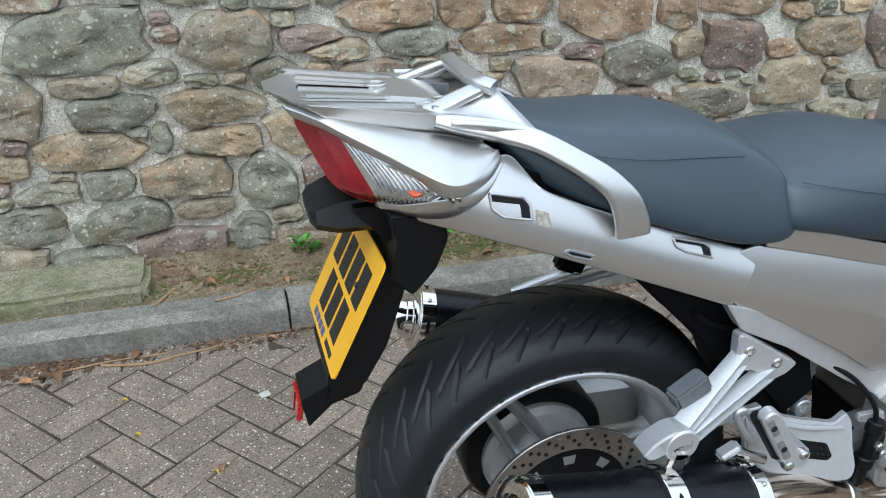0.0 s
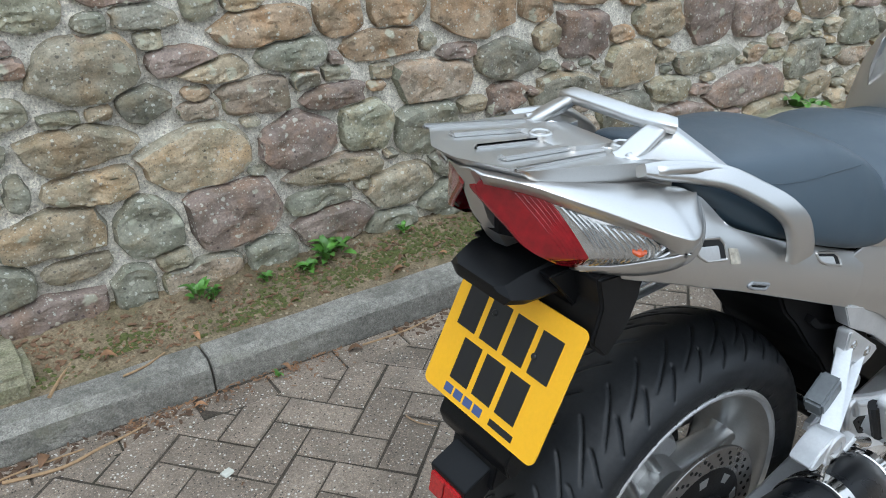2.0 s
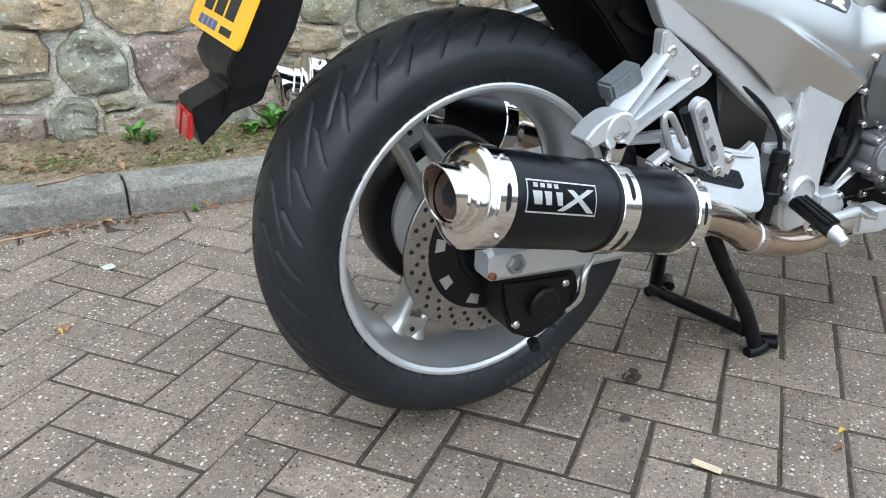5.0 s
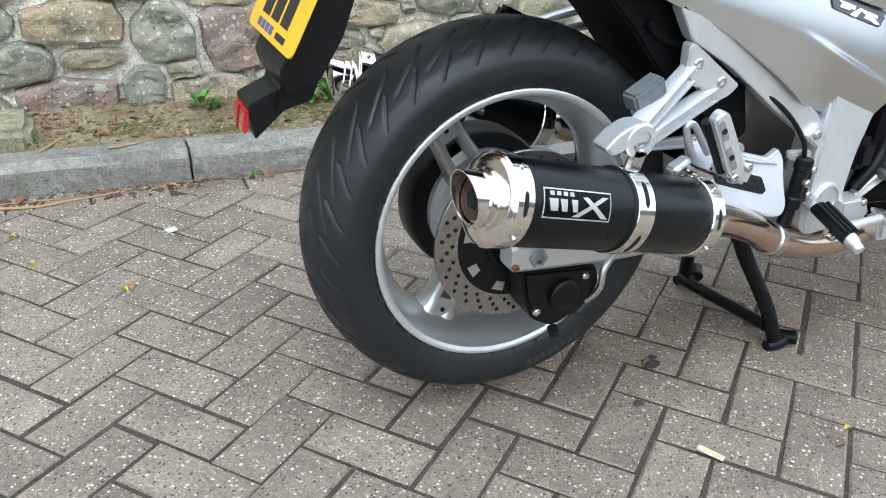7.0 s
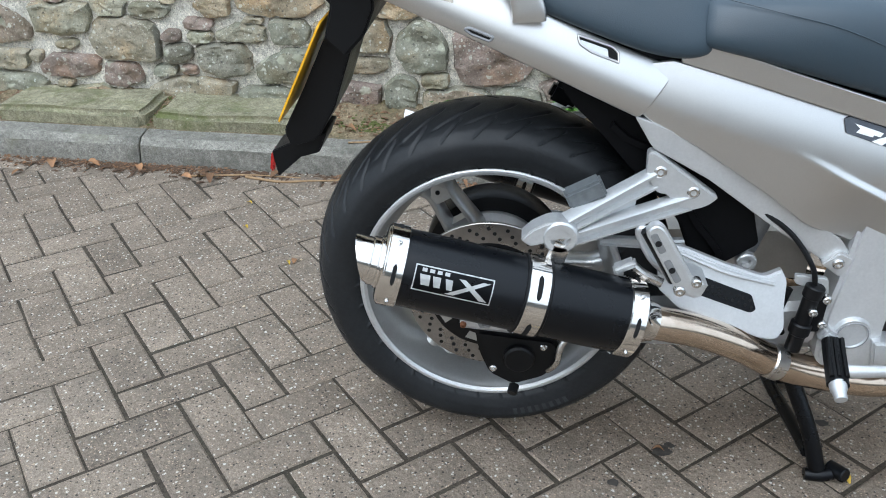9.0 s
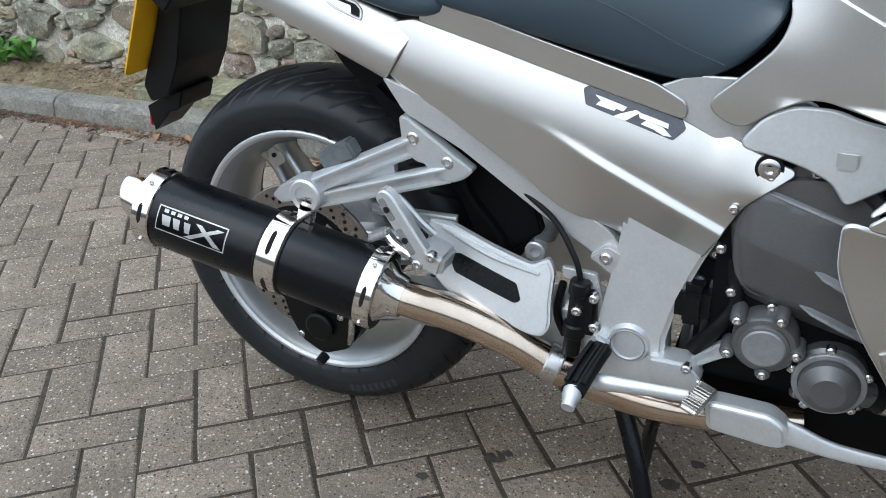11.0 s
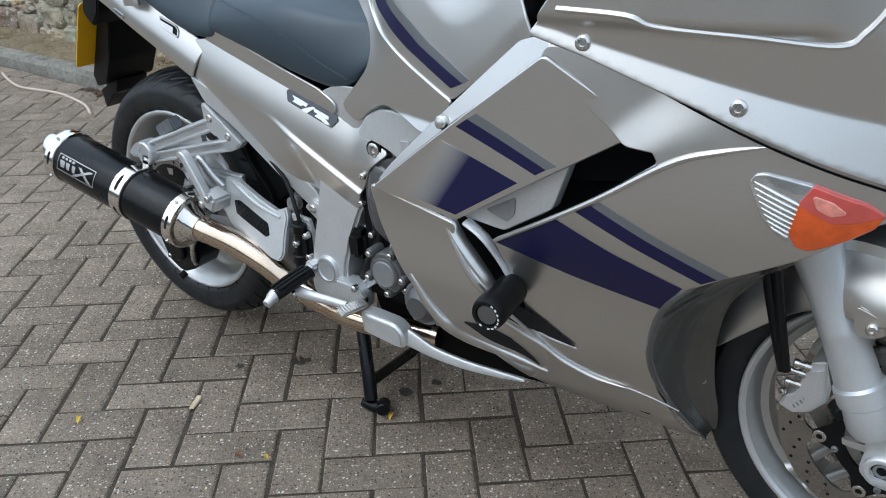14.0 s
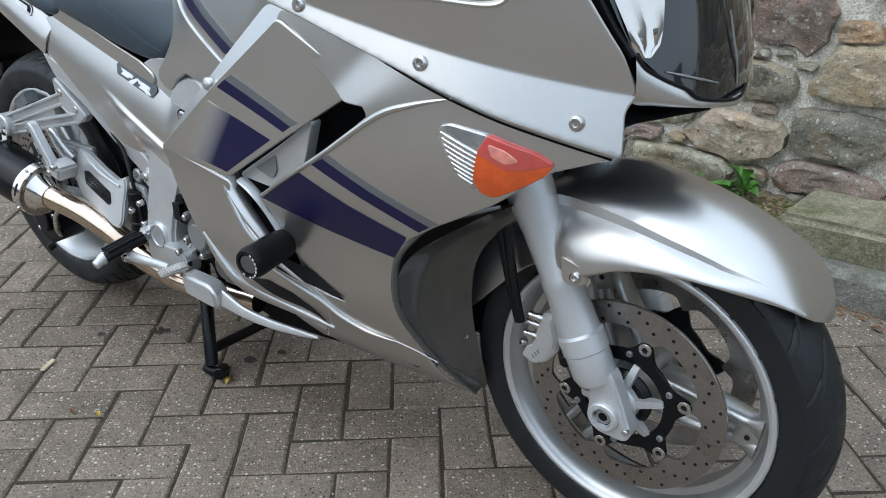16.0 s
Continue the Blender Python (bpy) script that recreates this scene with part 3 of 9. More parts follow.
def ring_dots(center, y, radii, count, r, n=8, phase=0.0, deep=0.0008):
    """Small black discs painting round holes' shade, in rows about an axle."""
    bms = []
    for q, rad in enumerate(radii):
        for k in range(count):
            a = 2 * math.pi * (k + 0.33 * q) / count + phase
            p = center + Vector((rad * math.cos(a), y, rad * math.sin(a)))
            bms.append(turned(p, p + Vector((0, -deep, 0)), ((0, r), (1, r)), n))
    return merge(*bms)


def annulus(center, y0, y1, r0, r1, n=72):
    return lathe_y(((r0, y0), (r0, y1), (r1 - 0.001, y1), (r1, y1 + 0.001 * (1 if y0 > y1 else -1)), (r1, y0)), center, n, True)


def build_tyre(center, R, half, bead, parent, treads, roll, steps, name="tyre"):
    """A tyre with moulded rain grooves; roll: the way the grooves sweep towards the shoulder."""
    side = ((bead, half * 0.84), (bead + 0.008, half * 0.93), (bead + 0.026, half * 0.995), (bead + 0.045, half), (R - 0.034, half * 0.955), (R - 0.022, half * 0.84),
            (R - 0.012, half * 0.64), (R - 0.0045, half * 0.38), (R - 0.001, half * 0.16), (R, 0))
    prof = [(r, -y) for r, y in side] + [(r, y) for r, y in side[-2::-1]]
    pts = np.array(prof)
    run = np.concatenate(([0], np.cumsum(np.hypot(*np.diff(pts, axis=0).T))))
    rows = 132
    at = np.linspace(0, run[-1], rows)
    kr = np.interp(at, run, pts[:, 0])
    ky = np.interp(at, run, pts[:, 1])
    for _ in range(5):                            # ease the profile's bends
        kr[1:-1] = 0.25 * kr[:-2] + 0.5 * kr[1:-1] + 0.25 * kr[2:]
        ky[1:-1] = 0.25 * ky[:-2] + 0.5 * ky[1:-1] + 0.25 * ky[2:]
    ang = np.linspace(0, 2 * np.pi, steps, endpoint=False)
    A, Y = np.meshgrid(ang, ky, indexing="ij")
    RR = np.broadcast_to(kr, A.shape).copy()
    pitch = 2 * np.pi / treads
    deep = np.zeros_like(A)
    for sgn in (-1, 1):
        for start, end, sweep, wid, shift in ((0.10, 0.74, 0.26, 0.0024, 0.0), (0.52, 0.95, 0.13, 0.0021, 0.5)):
            u = (sgn * Y / half - start) / (end - start)
            inside = np.clip(np.minimum(u, 1 - u) * 9, 0, 1) * (u > 0) * (u < 1)
            mid_a = roll * sweep * np.clip(u, 0, 1) ** 1.4 + (shift + (0.5 if sgn > 0 else 0)) * pitch
            d = (A - mid_a + pitch / 2) % pitch - pitch / 2
            deep = np.maximum(deep, 0.0050 * inside * np.exp(-(d * R / (wid * 1.15)) ** 2))
    RR -= deep
    X, Z = center.x + RR * np.cos(A), center.z + RR * np.sin(A)
    co = np.stack([X, Y + center.y, Z], -1).reshape(-1, 3)
    k = np.arange(steps)[:, None] * rows + np.arange(rows - 1)[None, :]
    n = ((np.arange(steps) + 1) % steps)[:, None] * rows + np.arange(rows - 1)[None, :]
    quads = np.stack([k, k + 1, n + 1, n], -1).reshape(-1, 4)
    me = bpy.data.meshes.new("rough_tyre")
    me.from_pydata(co.tolist(), [], quads.tolist())
    bm = bmesh.new()
    bm.from_mesh(me)
    bpy.data.meshes.remove(me)
    bmesh.ops.recalc_face_normals(bm, faces=bm.faces[:])
    tyre = part(name, bm, RUBBER, parent, "worn black rubber tyre with curved rain grooves", sharp=60)
    for a, span, r in ((radians(-66), 0.42, R - 0.050),):
        for q in range(8):                       # raised side lettering, not legible
            b = a + span * (q / 8 - 0.5)
            m = Matrix.Translation(center) @ Matrix.Rotation(-b, 4, "Y") @ Matrix.Translation((r, -half * 0.995, 0))
            bm = box((0, 0, 0), (0.014, 0.0012, span / 8 * r * 0.55), 0.0004)
            bmesh.ops.transform(bm, matrix=m, verts=bm.verts[:])
            part("sidewall_mark", bm, WORN, parent)
    return tyre


def build_wheel(name, center, lip, half, spokes, hub_r, label):
    h, l = half, lip
    prof = [(l - 0.004, -h - 0.001), (l, -h + 0.001), (l + 0.0005, -h + 0.005), (l - 0.012, -h + 0.012), (l - 0.020, -h + 0.03), (l - 0.020, h - 0.03), (l - 0.012, h - 0.012),
            (l + 0.0005, h - 0.005), (l, h - 0.001), (l - 0.004, h + 0.001), (l - 0.009, h - 0.001), (l - 0.013, h - 0.008), (l - 0.017, h - 0.012), (l - 0.024, h - 0.034),
            (l - 0.036, 0.016), (l - 0.036, -0.016), (l - 0.024, -h + 0.034), (l - 0.017, -h + 0.012), (l - 0.013, -h + 0.008), (l - 0.009, -h + 0.001)]
    wheel = part(name, lathe_y(prof, center, 240, True), WHEELPAINT, bike, label, sharp=28)
    for s in (-1, 1):
        part("rim_edge", lathe_y(((l - 0.012, s * (h + 0.0005)), (l - 0.007, s * (h + 0.0042)), (l - 0.003, s * (h + 0.0045)), (l - 0.0005, s * (h + 0.003)), (l - 0.0005, s * (h - 0.003))), center, 240), ALU, wheel, "bright rim edge")
    for a in spokes:
        m = Matrix.Translation(center) @ Matrix.Rotation(-radians(a), 4, "Y")
        bms = []
        for s in (-1, 1):
            rings = []
            for r, off, wid, dep in ((hub_r * 0.7, 0.026, 0.011, 0.036), (0.085, 0.025, 0.011, 0.034), (0.13, 0.0215, 0.0095, 0.029), (0.165, 0.0185, 0.010, 0.026), (l - 0.050, 0.017, 0.0125, 0.027),
                                     (l - 0.030, 0.020, 0.022, 0.034)):
                rings.append([(r, math.sin(t) * dep * 0.8 * (abs(math.sin(t)) ** -0.35 if abs(math.sin(t)) > 0.05 else 1), s * off + math.cos(t) * wid)
                              for t in (2 * math.pi * k / 14 for k in range(14))])
            bms.append(loft(rings))
        web = loft([[(r, y * 0.014, z * w) for y, z in ((-1, -1), (-1, 1), (1, 1), (1, -1))] for r, w in ((hub_r * 0.8, 0.022), (0.115, 0.020))])
        tip = loft([[(r, y * 0.022, z * w) for y, z in ((-1, -1), (-1, 1), (1, 1), (1, -1))] for r, w in ((l - 0.066, 0.014), (l - 0.030, 0.020))])
        bm = merge(*bms, web, tip)
        bmesh.ops.transform(bm, matrix=m, verts=bm.verts[:])
        part("spoke", bm, WHEELPAINT, wheel, sharp=50)
        hole = turned((l - 0.046, -0.0235, 0.0), (l - 0.046, -0.0245, 0.0), ((0, 0.0042), (1, 0.0042)), 12)
        bmesh.ops.transform(hole, matrix=m, verts=hole.verts[:])
        part("spoke_hole", hole, HOLE_SHADE, wheel)
    return wheel


# rear wheel and what turns with it
rear_wheel = build_wheel("rear_wheel", REAR, 0.229, 0.077, (122, 2, -118), 0.055, "silver painted alloy wheel with hollow spokes")
build_tyre(REAR, 0.316, 0.090, 0.2278, rear_wheel, 34, 1, 1200)
part("hub", lathe_y(((0.0, -0.095), (0.030, -0.095), (0.034, -0.088), (0.036, -0.05), (0.058, -0.038), (0.064, 0.0), (0.064, 0.05), (0.0, 0.05)), REAR, 40), WHEELPAINT, rear_wheel)
part("drive_housing", lathe_y(((0.0, 0.125), (0.06, 0.122), (0.088, 0.105), (0.098, 0.075), (0.098, 0.020), (0.090, 0.008), (0.062, 0.0)), REAR, 56), ALU, bike, "grey final drive housing")
part("drive_cover", lathe_y(((0.096, 0.03), (0.122, 0.035), (0.127, 0.045), (0.127, 0.085), (0.122, 0.095), (0.096, 0.10)), REAR, 60), BLACK, bike, "black final drive ring")
part("brake_disc", annulus(REAR, -0.094, -0.0995, 0.104, 0.1415), DISC, rear_wheel, "drilled steel brake disc")
tagged(part("disc_drilling", ring_dots(REAR, -0.0996, (0.113, 0.122, 0.131), 26, 0.0034, 8), HOLE_SHADE, rear_wheel), "small black discs painting drilled holes", kind="stuff")
part("disc_carrier", lathe_y(((0.030, -0.090), (0.045, -0.100), (0.060, -0.098), (0.104, -0.094), (0.107, -0.0955), (0.107, -0.0985), (0.100, -0.101), (0.062, -0.104), (0.040, -0.107), (0.028, -0.104)), REAR, 60, True),
     BLACK, rear_wheel, "black disc carrier")
for k in range(9):                                 # windows that show the wheel behind
    t = 2 * math.pi * k / 9 + 0.2
    m = Matrix.Translation(REAR) @ Matrix.Rotation(-t, 4, "Y") @ Matrix.Translation((0.086, -0.1018, 0))
    bm = loft([[(x, y, z * w) for y, z in ((-0.0008, -1), (-0.0008, 1), (0.002, 1), (0.002, -1))] for x, w in ((-0.009, 0.0075), (0.009, 0.0105))])
    bmesh.ops.transform(bm, matrix=m, verts=bm.verts[:])
    part("carrier_window", bm, WHEELPAINT, rear_wheel)
part("sensor_ring", lathe_y(((0.048, -0.107), (0.052, -0.1095), (0.058, -0.109), (0.060, -0.105)), REAR, 48), BLACK, rear_wheel)

# swinging arm, axle and rear caliper
arm = loft([[(x, y0 + dy * 0.5 * (y1 - y0) + 0.5 * (y1 - y0), zc + dz * hh) for dy, dz in ((-0.7, -1), (0.7, -1), (1, -0.7), (1, 0.7), (0.7, 1), (-0.7, 1), (-1, 0.7), (-1, -0.7))]
            for x, y0, y1, zc, hh in ((-0.046, -0.163, -0.128, 0.341, 0.018), (-0.038, -0.166, -0.122, 0.341, 0.0245), (0.03, -0.166, -0.120, 0.337, 0.026), (0.14, -0.160, -0.112, 0.330, 0.030),
                                      (0.30, -0.150, -0.095, 0.330, 0.036), (0.45, -0.145, -0.085, 0.338, 0.044), (0.58, -0.14, -0.08, 0.352, 0.050))])
swing = part("swinging_arm", arm, ALU, bike, "cast silver swinging arm")
part("swinging_arm", loft([[(x, yc + dy * hw, zc + dz * hh) for dy, dz in ((-1, -1), (1, -1), (1, 1), (-1, 1))]
                           for x, yc, hw, zc, hh in ((0.0, 0.125, 0.03, 0.343, 0.05), (0.2, 0.12, 0.025, 0.34, 0.042), (0.58, 0.11, 0.03, 0.352, 0.05))]), ALU, bike)
part("axle", rod((-0.004, -0.166, 0.340), (-0.004, 0.14, 0.343), 0.014), BOLT, bike)
part("axle_nut", turned((-0.004, -0.164, 0.340), (-0.004, -0.175, 0.340), ((0, 0.015), (0.8, 0.015), (1, 0.013), (1, 0.008), (0.4, 0.007)), 6), GREYCAST, swing)
socket_bolt("adjuster_bolt", (-0.040, -0.168, 0.328), (0, -1, 0), 0.0055, swing, material=RUST)
rcal = part("rear_caliper", merge(plate(rounded(((-0.022, 0.312), (0.115, 0.300), (0.128, 0.262), (0.100, 0.220), (0.048, 0.198), (0.006, 0.220), (-0.012, 0.262)), 0.012), -0.158, -0.085, 0.008),
                                  turned((0.055, -0.155, 0.262), (0.055, -0.170, 0.262), ((0, 0.026), (0.8, 0.026), (1, 0.022)), 24)), BLACK, bike, "black rear brake caliper")
part("caliper_pipe", hose(((0.105, -0.155, 0.235), (0.118, -0.168, 0.262), (0.126, -0.164, 0.30), (0.16, -0.15, 0.33)), 0.0055), BRUSHED, rcal)
part("caliper_knob", rod((0.050, -0.150, 0.195), (0.046, -0.166, 0.188), 0.009), BLACK, rcal)
socket_bolt("caliper_bolt", (0.012, -0.158, 0.235), (0, -1, 0), 0.007, rcal)
socket_bolt("caliper_bolt", (0.095, -0.158, 0.285), (0, -1, 0), 0.007, rcal)


# ------------------------------------------------ silencers
def build_silencer(s):
    """s: -1 on the right-hand side, 1 on the left."""
    a, b = Vector((-0.150, s * 0.262, 0.497)), Vector((0.222, s * 0.226, 0.400))
    d = (b - a).normalized()
    L = (b - a).length
    body = part("silencer", turned(a, b, ((0, 0.0570), (0.01, 0.0580), (0.99, 0.0580), (1, 0.0570)), 56), SATIN, bike, "satin black round silencer with steel end caps")

    def ring(name, s0, s1, r, mat, lab=""):
        p, q = a + d * s0, a + d * s1
        e = 0.0015 / abs(s1 - s0)
        return part(name, turned(p, q, ((0, r - 0.0022), (e, r), (1 - e, r), (1, r - 0.0022)), 56), mat, body, lab)

    ring("end_band", -0.002, 0.026, 0.0612, CHROME, "polished steel end band")
    ring("end_band", L - 0.024, L + 0.002, 0.0612, CHROME, "polished steel end band")
    ring("strap", 0.205, 0.238, 0.0617, CHROME, "polished steel mounting strap")
    ring("strap_rubber", 0.201, 0.242, 0.0605, BLACK)
    cap = part("end_cap", turned(a + d * 0.0, a - d * 0.008, ((0, 0.0590), (0.35, 0.0588), (0.55, 0.0570), (0.75, 0.052), (0.9, 0.044), (1.0, 0.036), (1.0, 0.0)), 48), CHROME, body, "domed polished end cap")
    # outlet, cut on the slant
    _, u, w = frame_of(d)
    rings = []
    for r, base in ((0.0395, -0.006), (0.0395, -0.010), (0.0365, -0.012), (0.0365, -0.021), (0.0340, -0.023), (0.0340, -0.0355), (0.0334, -0.037), (0.0316, -0.0365), (0.0310, -0.033), (0.0300, -0.018), (0.0005, -0.016)):
        row = []
        for k in range(40):
            t = 2 * math.pi * k / 40
            cut = 0.013 * math.sin(t) if base < -0.030 else 0.0
            row.append(a + d * (base - cut) + (u * math.cos(t) + w * math.sin(t)) * r)
        rings.append(row)
    part("outlet", loft(rings), CHROME, body, "polished outlet pipe cut on the slant")
    part("baffle", turned(a - d * 0.020, a - d * 0.0215, ((0, 0.0280), (1, 0.0280)), 32), shader("sooty_baffle", (0.055, 0.028, 0.018), 0.6, 0.4, grain=0.3, grain_scale=120), body, "brown sooty baffle")
    part("baffle_hole", turned(a - d * 0.0215, a - d * 0.0225, ((0, 0.0150), (1, 0.0150)), 6), HOLE_SHADE, body)
    def slot(name, along, t, span, wide, r):
        """A black strip painting a slot's shade, bent round the band."""
        grid = []
        for k in range(9):
            q = -1 + 2 * k / 8
            w_ = wide * math.sqrt(max(0.04, 1 - abs(q) ** 6))
            n_ = u * math.cos(t + q * span / 2) + w * math.sin(t + q * span / 2)
            grid.append([a + d * (along + e * w_ / 2) + n_ * (r + 0.0004) for e in (-1, 0, 1)])
        return part(name, loft(grid, caps=False, closed=False), HOLE_SHADE, body, sharp=60)

    for at in (0.012, L - 0.011):
        for k in range(8):
            t = 2 * math.pi * k / 8 + 0.3
            n_ = u * math.cos(t) + w * math.sin(t)
            if k % 2:
                socket_bolt("rivet", a + d * at + n_ * 0.0612, n_, 0.0036, body, 0.002)
            else:
                slot("band_slot", at, t, 0.52, 0.0062, 0.0612)
    for k in range(5):
        slot("strap_slot", 0.2215, 2 * math.pi * k / 5 + 0.75, 0.62, 0.0075, 0.0617)
    # maker's plate: a dark plate with bright abstract shapes
    out = (Vector((0, s, 0)) - d * Vector((0, s, 0)).dot(d)).normalized()
    upv = out.cross(d) if s > 0 else d.cross(out)
    if upv.z < 0:
        upv = -upv

    def on_body(along, h, lift):
        t = (h + 0.017) / 0.0582
        return a + d * along + (out * math.cos(t) + upv * math.sin(t)) * (0.0582 + lift)

    def patch(name, pts, lift, mat):
        bm = bmesh.new()
        bm.faces.new([bm.verts.new((p[0], p[1], 0)) for p in pts])
        bmesh.ops.triangulate(bm, faces=bm.faces[:])
        for k in range(-5, 6):
            bmesh.ops.bisect_plane(bm, geom=bm.verts[:] + bm.edges[:] + bm.faces[:], plane_co=(0, k * 0.005 + 0.008, 0), plane_no=(0, 1, 0))
        for v in bm.verts:
            v.co = on_body(v.co.x, v.co.y, lift)
        bmesh.ops.recalc_face_normals(bm, faces=bm.faces[:])
        g = bmesh.ops.extrude_face_region(bm, geom=bm.faces[:])
        return part(name, bm, mat, body)

    lo, hi = -0.013, 0.025
    patch("badge_border", [(0.040, lo), (0.155, lo), (0.155, hi), (0.040, hi)], 0.0008, BADGEWHITE)
    patch("badge_plate", [(0.0418, lo + 0.002), (0.1532, lo + 0.002), (0.1532, hi - 0.002), (0.0418, hi - 0.002)], 0.0012, SATIN)
    for k in range(4):
        patch("badge_mark", [(0.050 + 0.011 * k, 0.016), (0.057 + 0.011 * k, 0.016), (0.057 + 0.011 * k, 0.021), (0.050 + 0.011 * k, 0.021)], 0.0015, BADGEWHITE)
    for k, w_ in enumerate((0.016, 0.013, 0.012)):
        x0 = 0.048 + 0.0185 * k
        patch("badge_mark", [(x0 + 0.004, -0.003), (x0 + w_, -0.003), (x0 + w_ - 0.001, 0.012), (x0, 0.012)], 0.0015, BADGEWHITE)
    patch("badge_mark", [(0.088, -0.009), (0.100, -0.009), (0.150, 0.018), (0.139, 0.018)], 0.0016, BADGEWHITE)
    patch("badge_mark", [(0.104, 0.016), (0.114, 0.016), (0.150, -0.009), (0.138, -0.009)], 0.0018, BADGEWHITE)
    # link pipe
    pts = (b - d * 0.01, b + d * 0.035, Vector((0.331, s * 0.201, 0.364)), Vector((0.403, s * 0.186, 0.331)), Vector((0.456, s * 0.176, 0.299)), Vector((0.53, s * 0.166, 0.272)), Vector((0.64, s * 0.158, 0.256)), Vector((0.80, s * 0.12, 0.25)))
    part("collar", turned(b, b + d * 0.034, ((0, 0.050), (0.15, 0.046), (0.5, 0.034), (1, 0.0295)), 40), CHROME, body)
    part("link_pipe", hose(pts, 0.0265, 24, 10), PIPE, body, "heat-tinted steel link pipe")
    part("pipe_clamp", turned(Vector((0.452, s * 0.1765, 0.301)), Vector((0.474, s * 0.1735, 0.291)), ((0, 0.0275), (0.1, 0.0295), (0.9, 0.0295), (1, 0.0275)), 32), BRUSHED, body)
    return body


for s in (-1, 1):
    build_silencer(s)

# ------------------------------------------------ right-hand brackets
def slab(p0, p1, w0, w1, t0, t1, up=(0, 0, 1), rib=0.35):
    """A cast bar of channel section: two raised edges and a hollow between them, on the side away from the wheel."""
    p0, p1 = Vector(p0), Vector(p1)
    d = (p1 - p0).normalized()
    acr = (Vector(up) - d * d.dot(Vector(up))).normalized()
    out = acr.cross(d)
    if out.y > 0:
        out = -out
    rings = []
    for k in range(7):
        u = k / 6
        w, t = w0 + (w1 - w0) * u, t0 + (t1 - t0) * u
        c = p0.lerp(p1, u)
        rings.append([c + acr * a * w + out * b * t for a, b in ((-1, -0.5), (1, -0.5), (1.0, 0.35), (0.86, 0.5), (0.60, 0.5), (0.42, 0.5 - rib), (-0.42, 0.5 - rib), (-0.60, 0.5), (-0.86, 0.5), (-1.0, 0.35))])
    return loft(rings)


hang = part("silencer_hanger", plate(rounded(((0.226, 0.640, 0.006), (0.236, 0.642, 0.005), (0.338, 0.571, 0.006), (0.322, 0.556), (0.300, 0.548), (0.275, 0.556), (0.262, 0.574, 0.008), (0.250, 0.574), (0.234, 0.586), (0.228, 0.602)), 0.008), -0.152, -0.130, 0.004), ALU, bike,
            "cast silver bracket carrying the silencer")
part("hanger_arm", slab((0.244, -0.141, 0.597), (0.112, -0.207, 0.546), 0.0150, 0.0120, 0.022, 0.026), ALU, hang)
part("hanger_arm", slab((0.296, -0.141, 0.560), (0.112, -0.207, 0.522), 0.0130, 0.0115, 0.022, 0.026), ALU, hang)
part("hanger_web", loft([[(x, y + dy, z) for z, dy in ((z0, 0.0), (z1, 0.0), (z1, 0.012), (z0, 0.012))] for x, y, z0, z1 in ((0.216, -0.156, 0.556, 0.574), (0.170, -0.178, 0.546, 0.556), (0.118, -0.204, 0.526, 0.542))]), ALU, hang)
part("hanger_boss", turned((0.104, -0.192, 0.532), (0.104, -0.228, 0.532), ((0, 0.024), (0.1, 0.026), (0.92, 0.026), (1, 0.023), (1, 0.015), (0.7, 0.014)), 32), ALU, hang)
part("hanger_fin", plate(rounded(((0.046, 0.526, 0.004), (0.062, 0.543), (0.088, 0.558, 0.012), (0.118, 0.556, 0.012), (0.126, 0.530), (0.100, 0.528), (0.078, 0.520), (0.060, 0.514)), 0.006), -0.226, -0.190, 0.004), ALU, hang)
part("hanger_lug", box((0.102, -0.222, 0.505), (0.028, 0.012, 0.034), 0.004, (0, 16, 0)), BRUSHED, hang)
PADRUBBER = shader("grey_bump_rubber", (0.115, 0.125, 0.130), 0.42, spec=0.5, grain=0.2, grain_scale=120, stain=0.3, stain_scale=30)
part("bump_rubber", box((0.138, -0.174, 0.583), (0.058, 0.030, 0.030), 0.004, (0, -27, 6)), PADRUBBER, hang, "grey rubber bump pad")
part("rubber_seat", box((0.150, -0.172, 0.563), (0.050, 0.026, 0.012), 0.003, (0, -27, 6)), ALU, hang)
socket_bolt("hanger_bolt", (0.247, -0.150, 0.610), (0, -1, 0), 0.0105, hang)
socket_bolt("hanger_bolt", (0.299, -0.150, 0.579), (0, -1, 0), 0.0105, hang)
socket_bolt("strap_bolt", (0.106, -0.219, 0.532), (0, -1, 0), 0.009, hang)

seat_rail = part("seat_rail", plate(rounded(((0.200, 0.694), (0.295, 0.660), (0.420, 0.582), (0.532, 0.506), (0.548, 0.484), (0.534, 0.458), (0.512, 0.470), (0.438, 0.516), (0.320, 0.598), (0.232, 0.645)), 0.008), -0.146, -0.122, 0.005),
                 ALU, bike, "silver seat rail tube")
part("rail_joint", plate(rounded(((0.505, 0.470), (0.530, 0.492), (0.556, 0.480), (0.540, 0.446)), 0.006), -0.156, -0.125, 0.003), ALU, seat_rail)
socket_bolt("rail_bolt", (0.530, -0.156, 0.472), (0, -1, 0), 0.0095, seat_rail)

def lean_out(bm):
    """The heel guard leans outwards towards its foot."""
    bmesh.ops.transform(bm, matrix=Matrix(((1, 0, 0, 0), (0, 1, 0.36, -0.36 * 0.452), (0, 0, 1, 0), (0, 0, 0, 1))), verts=bm.verts[:])
    return bm


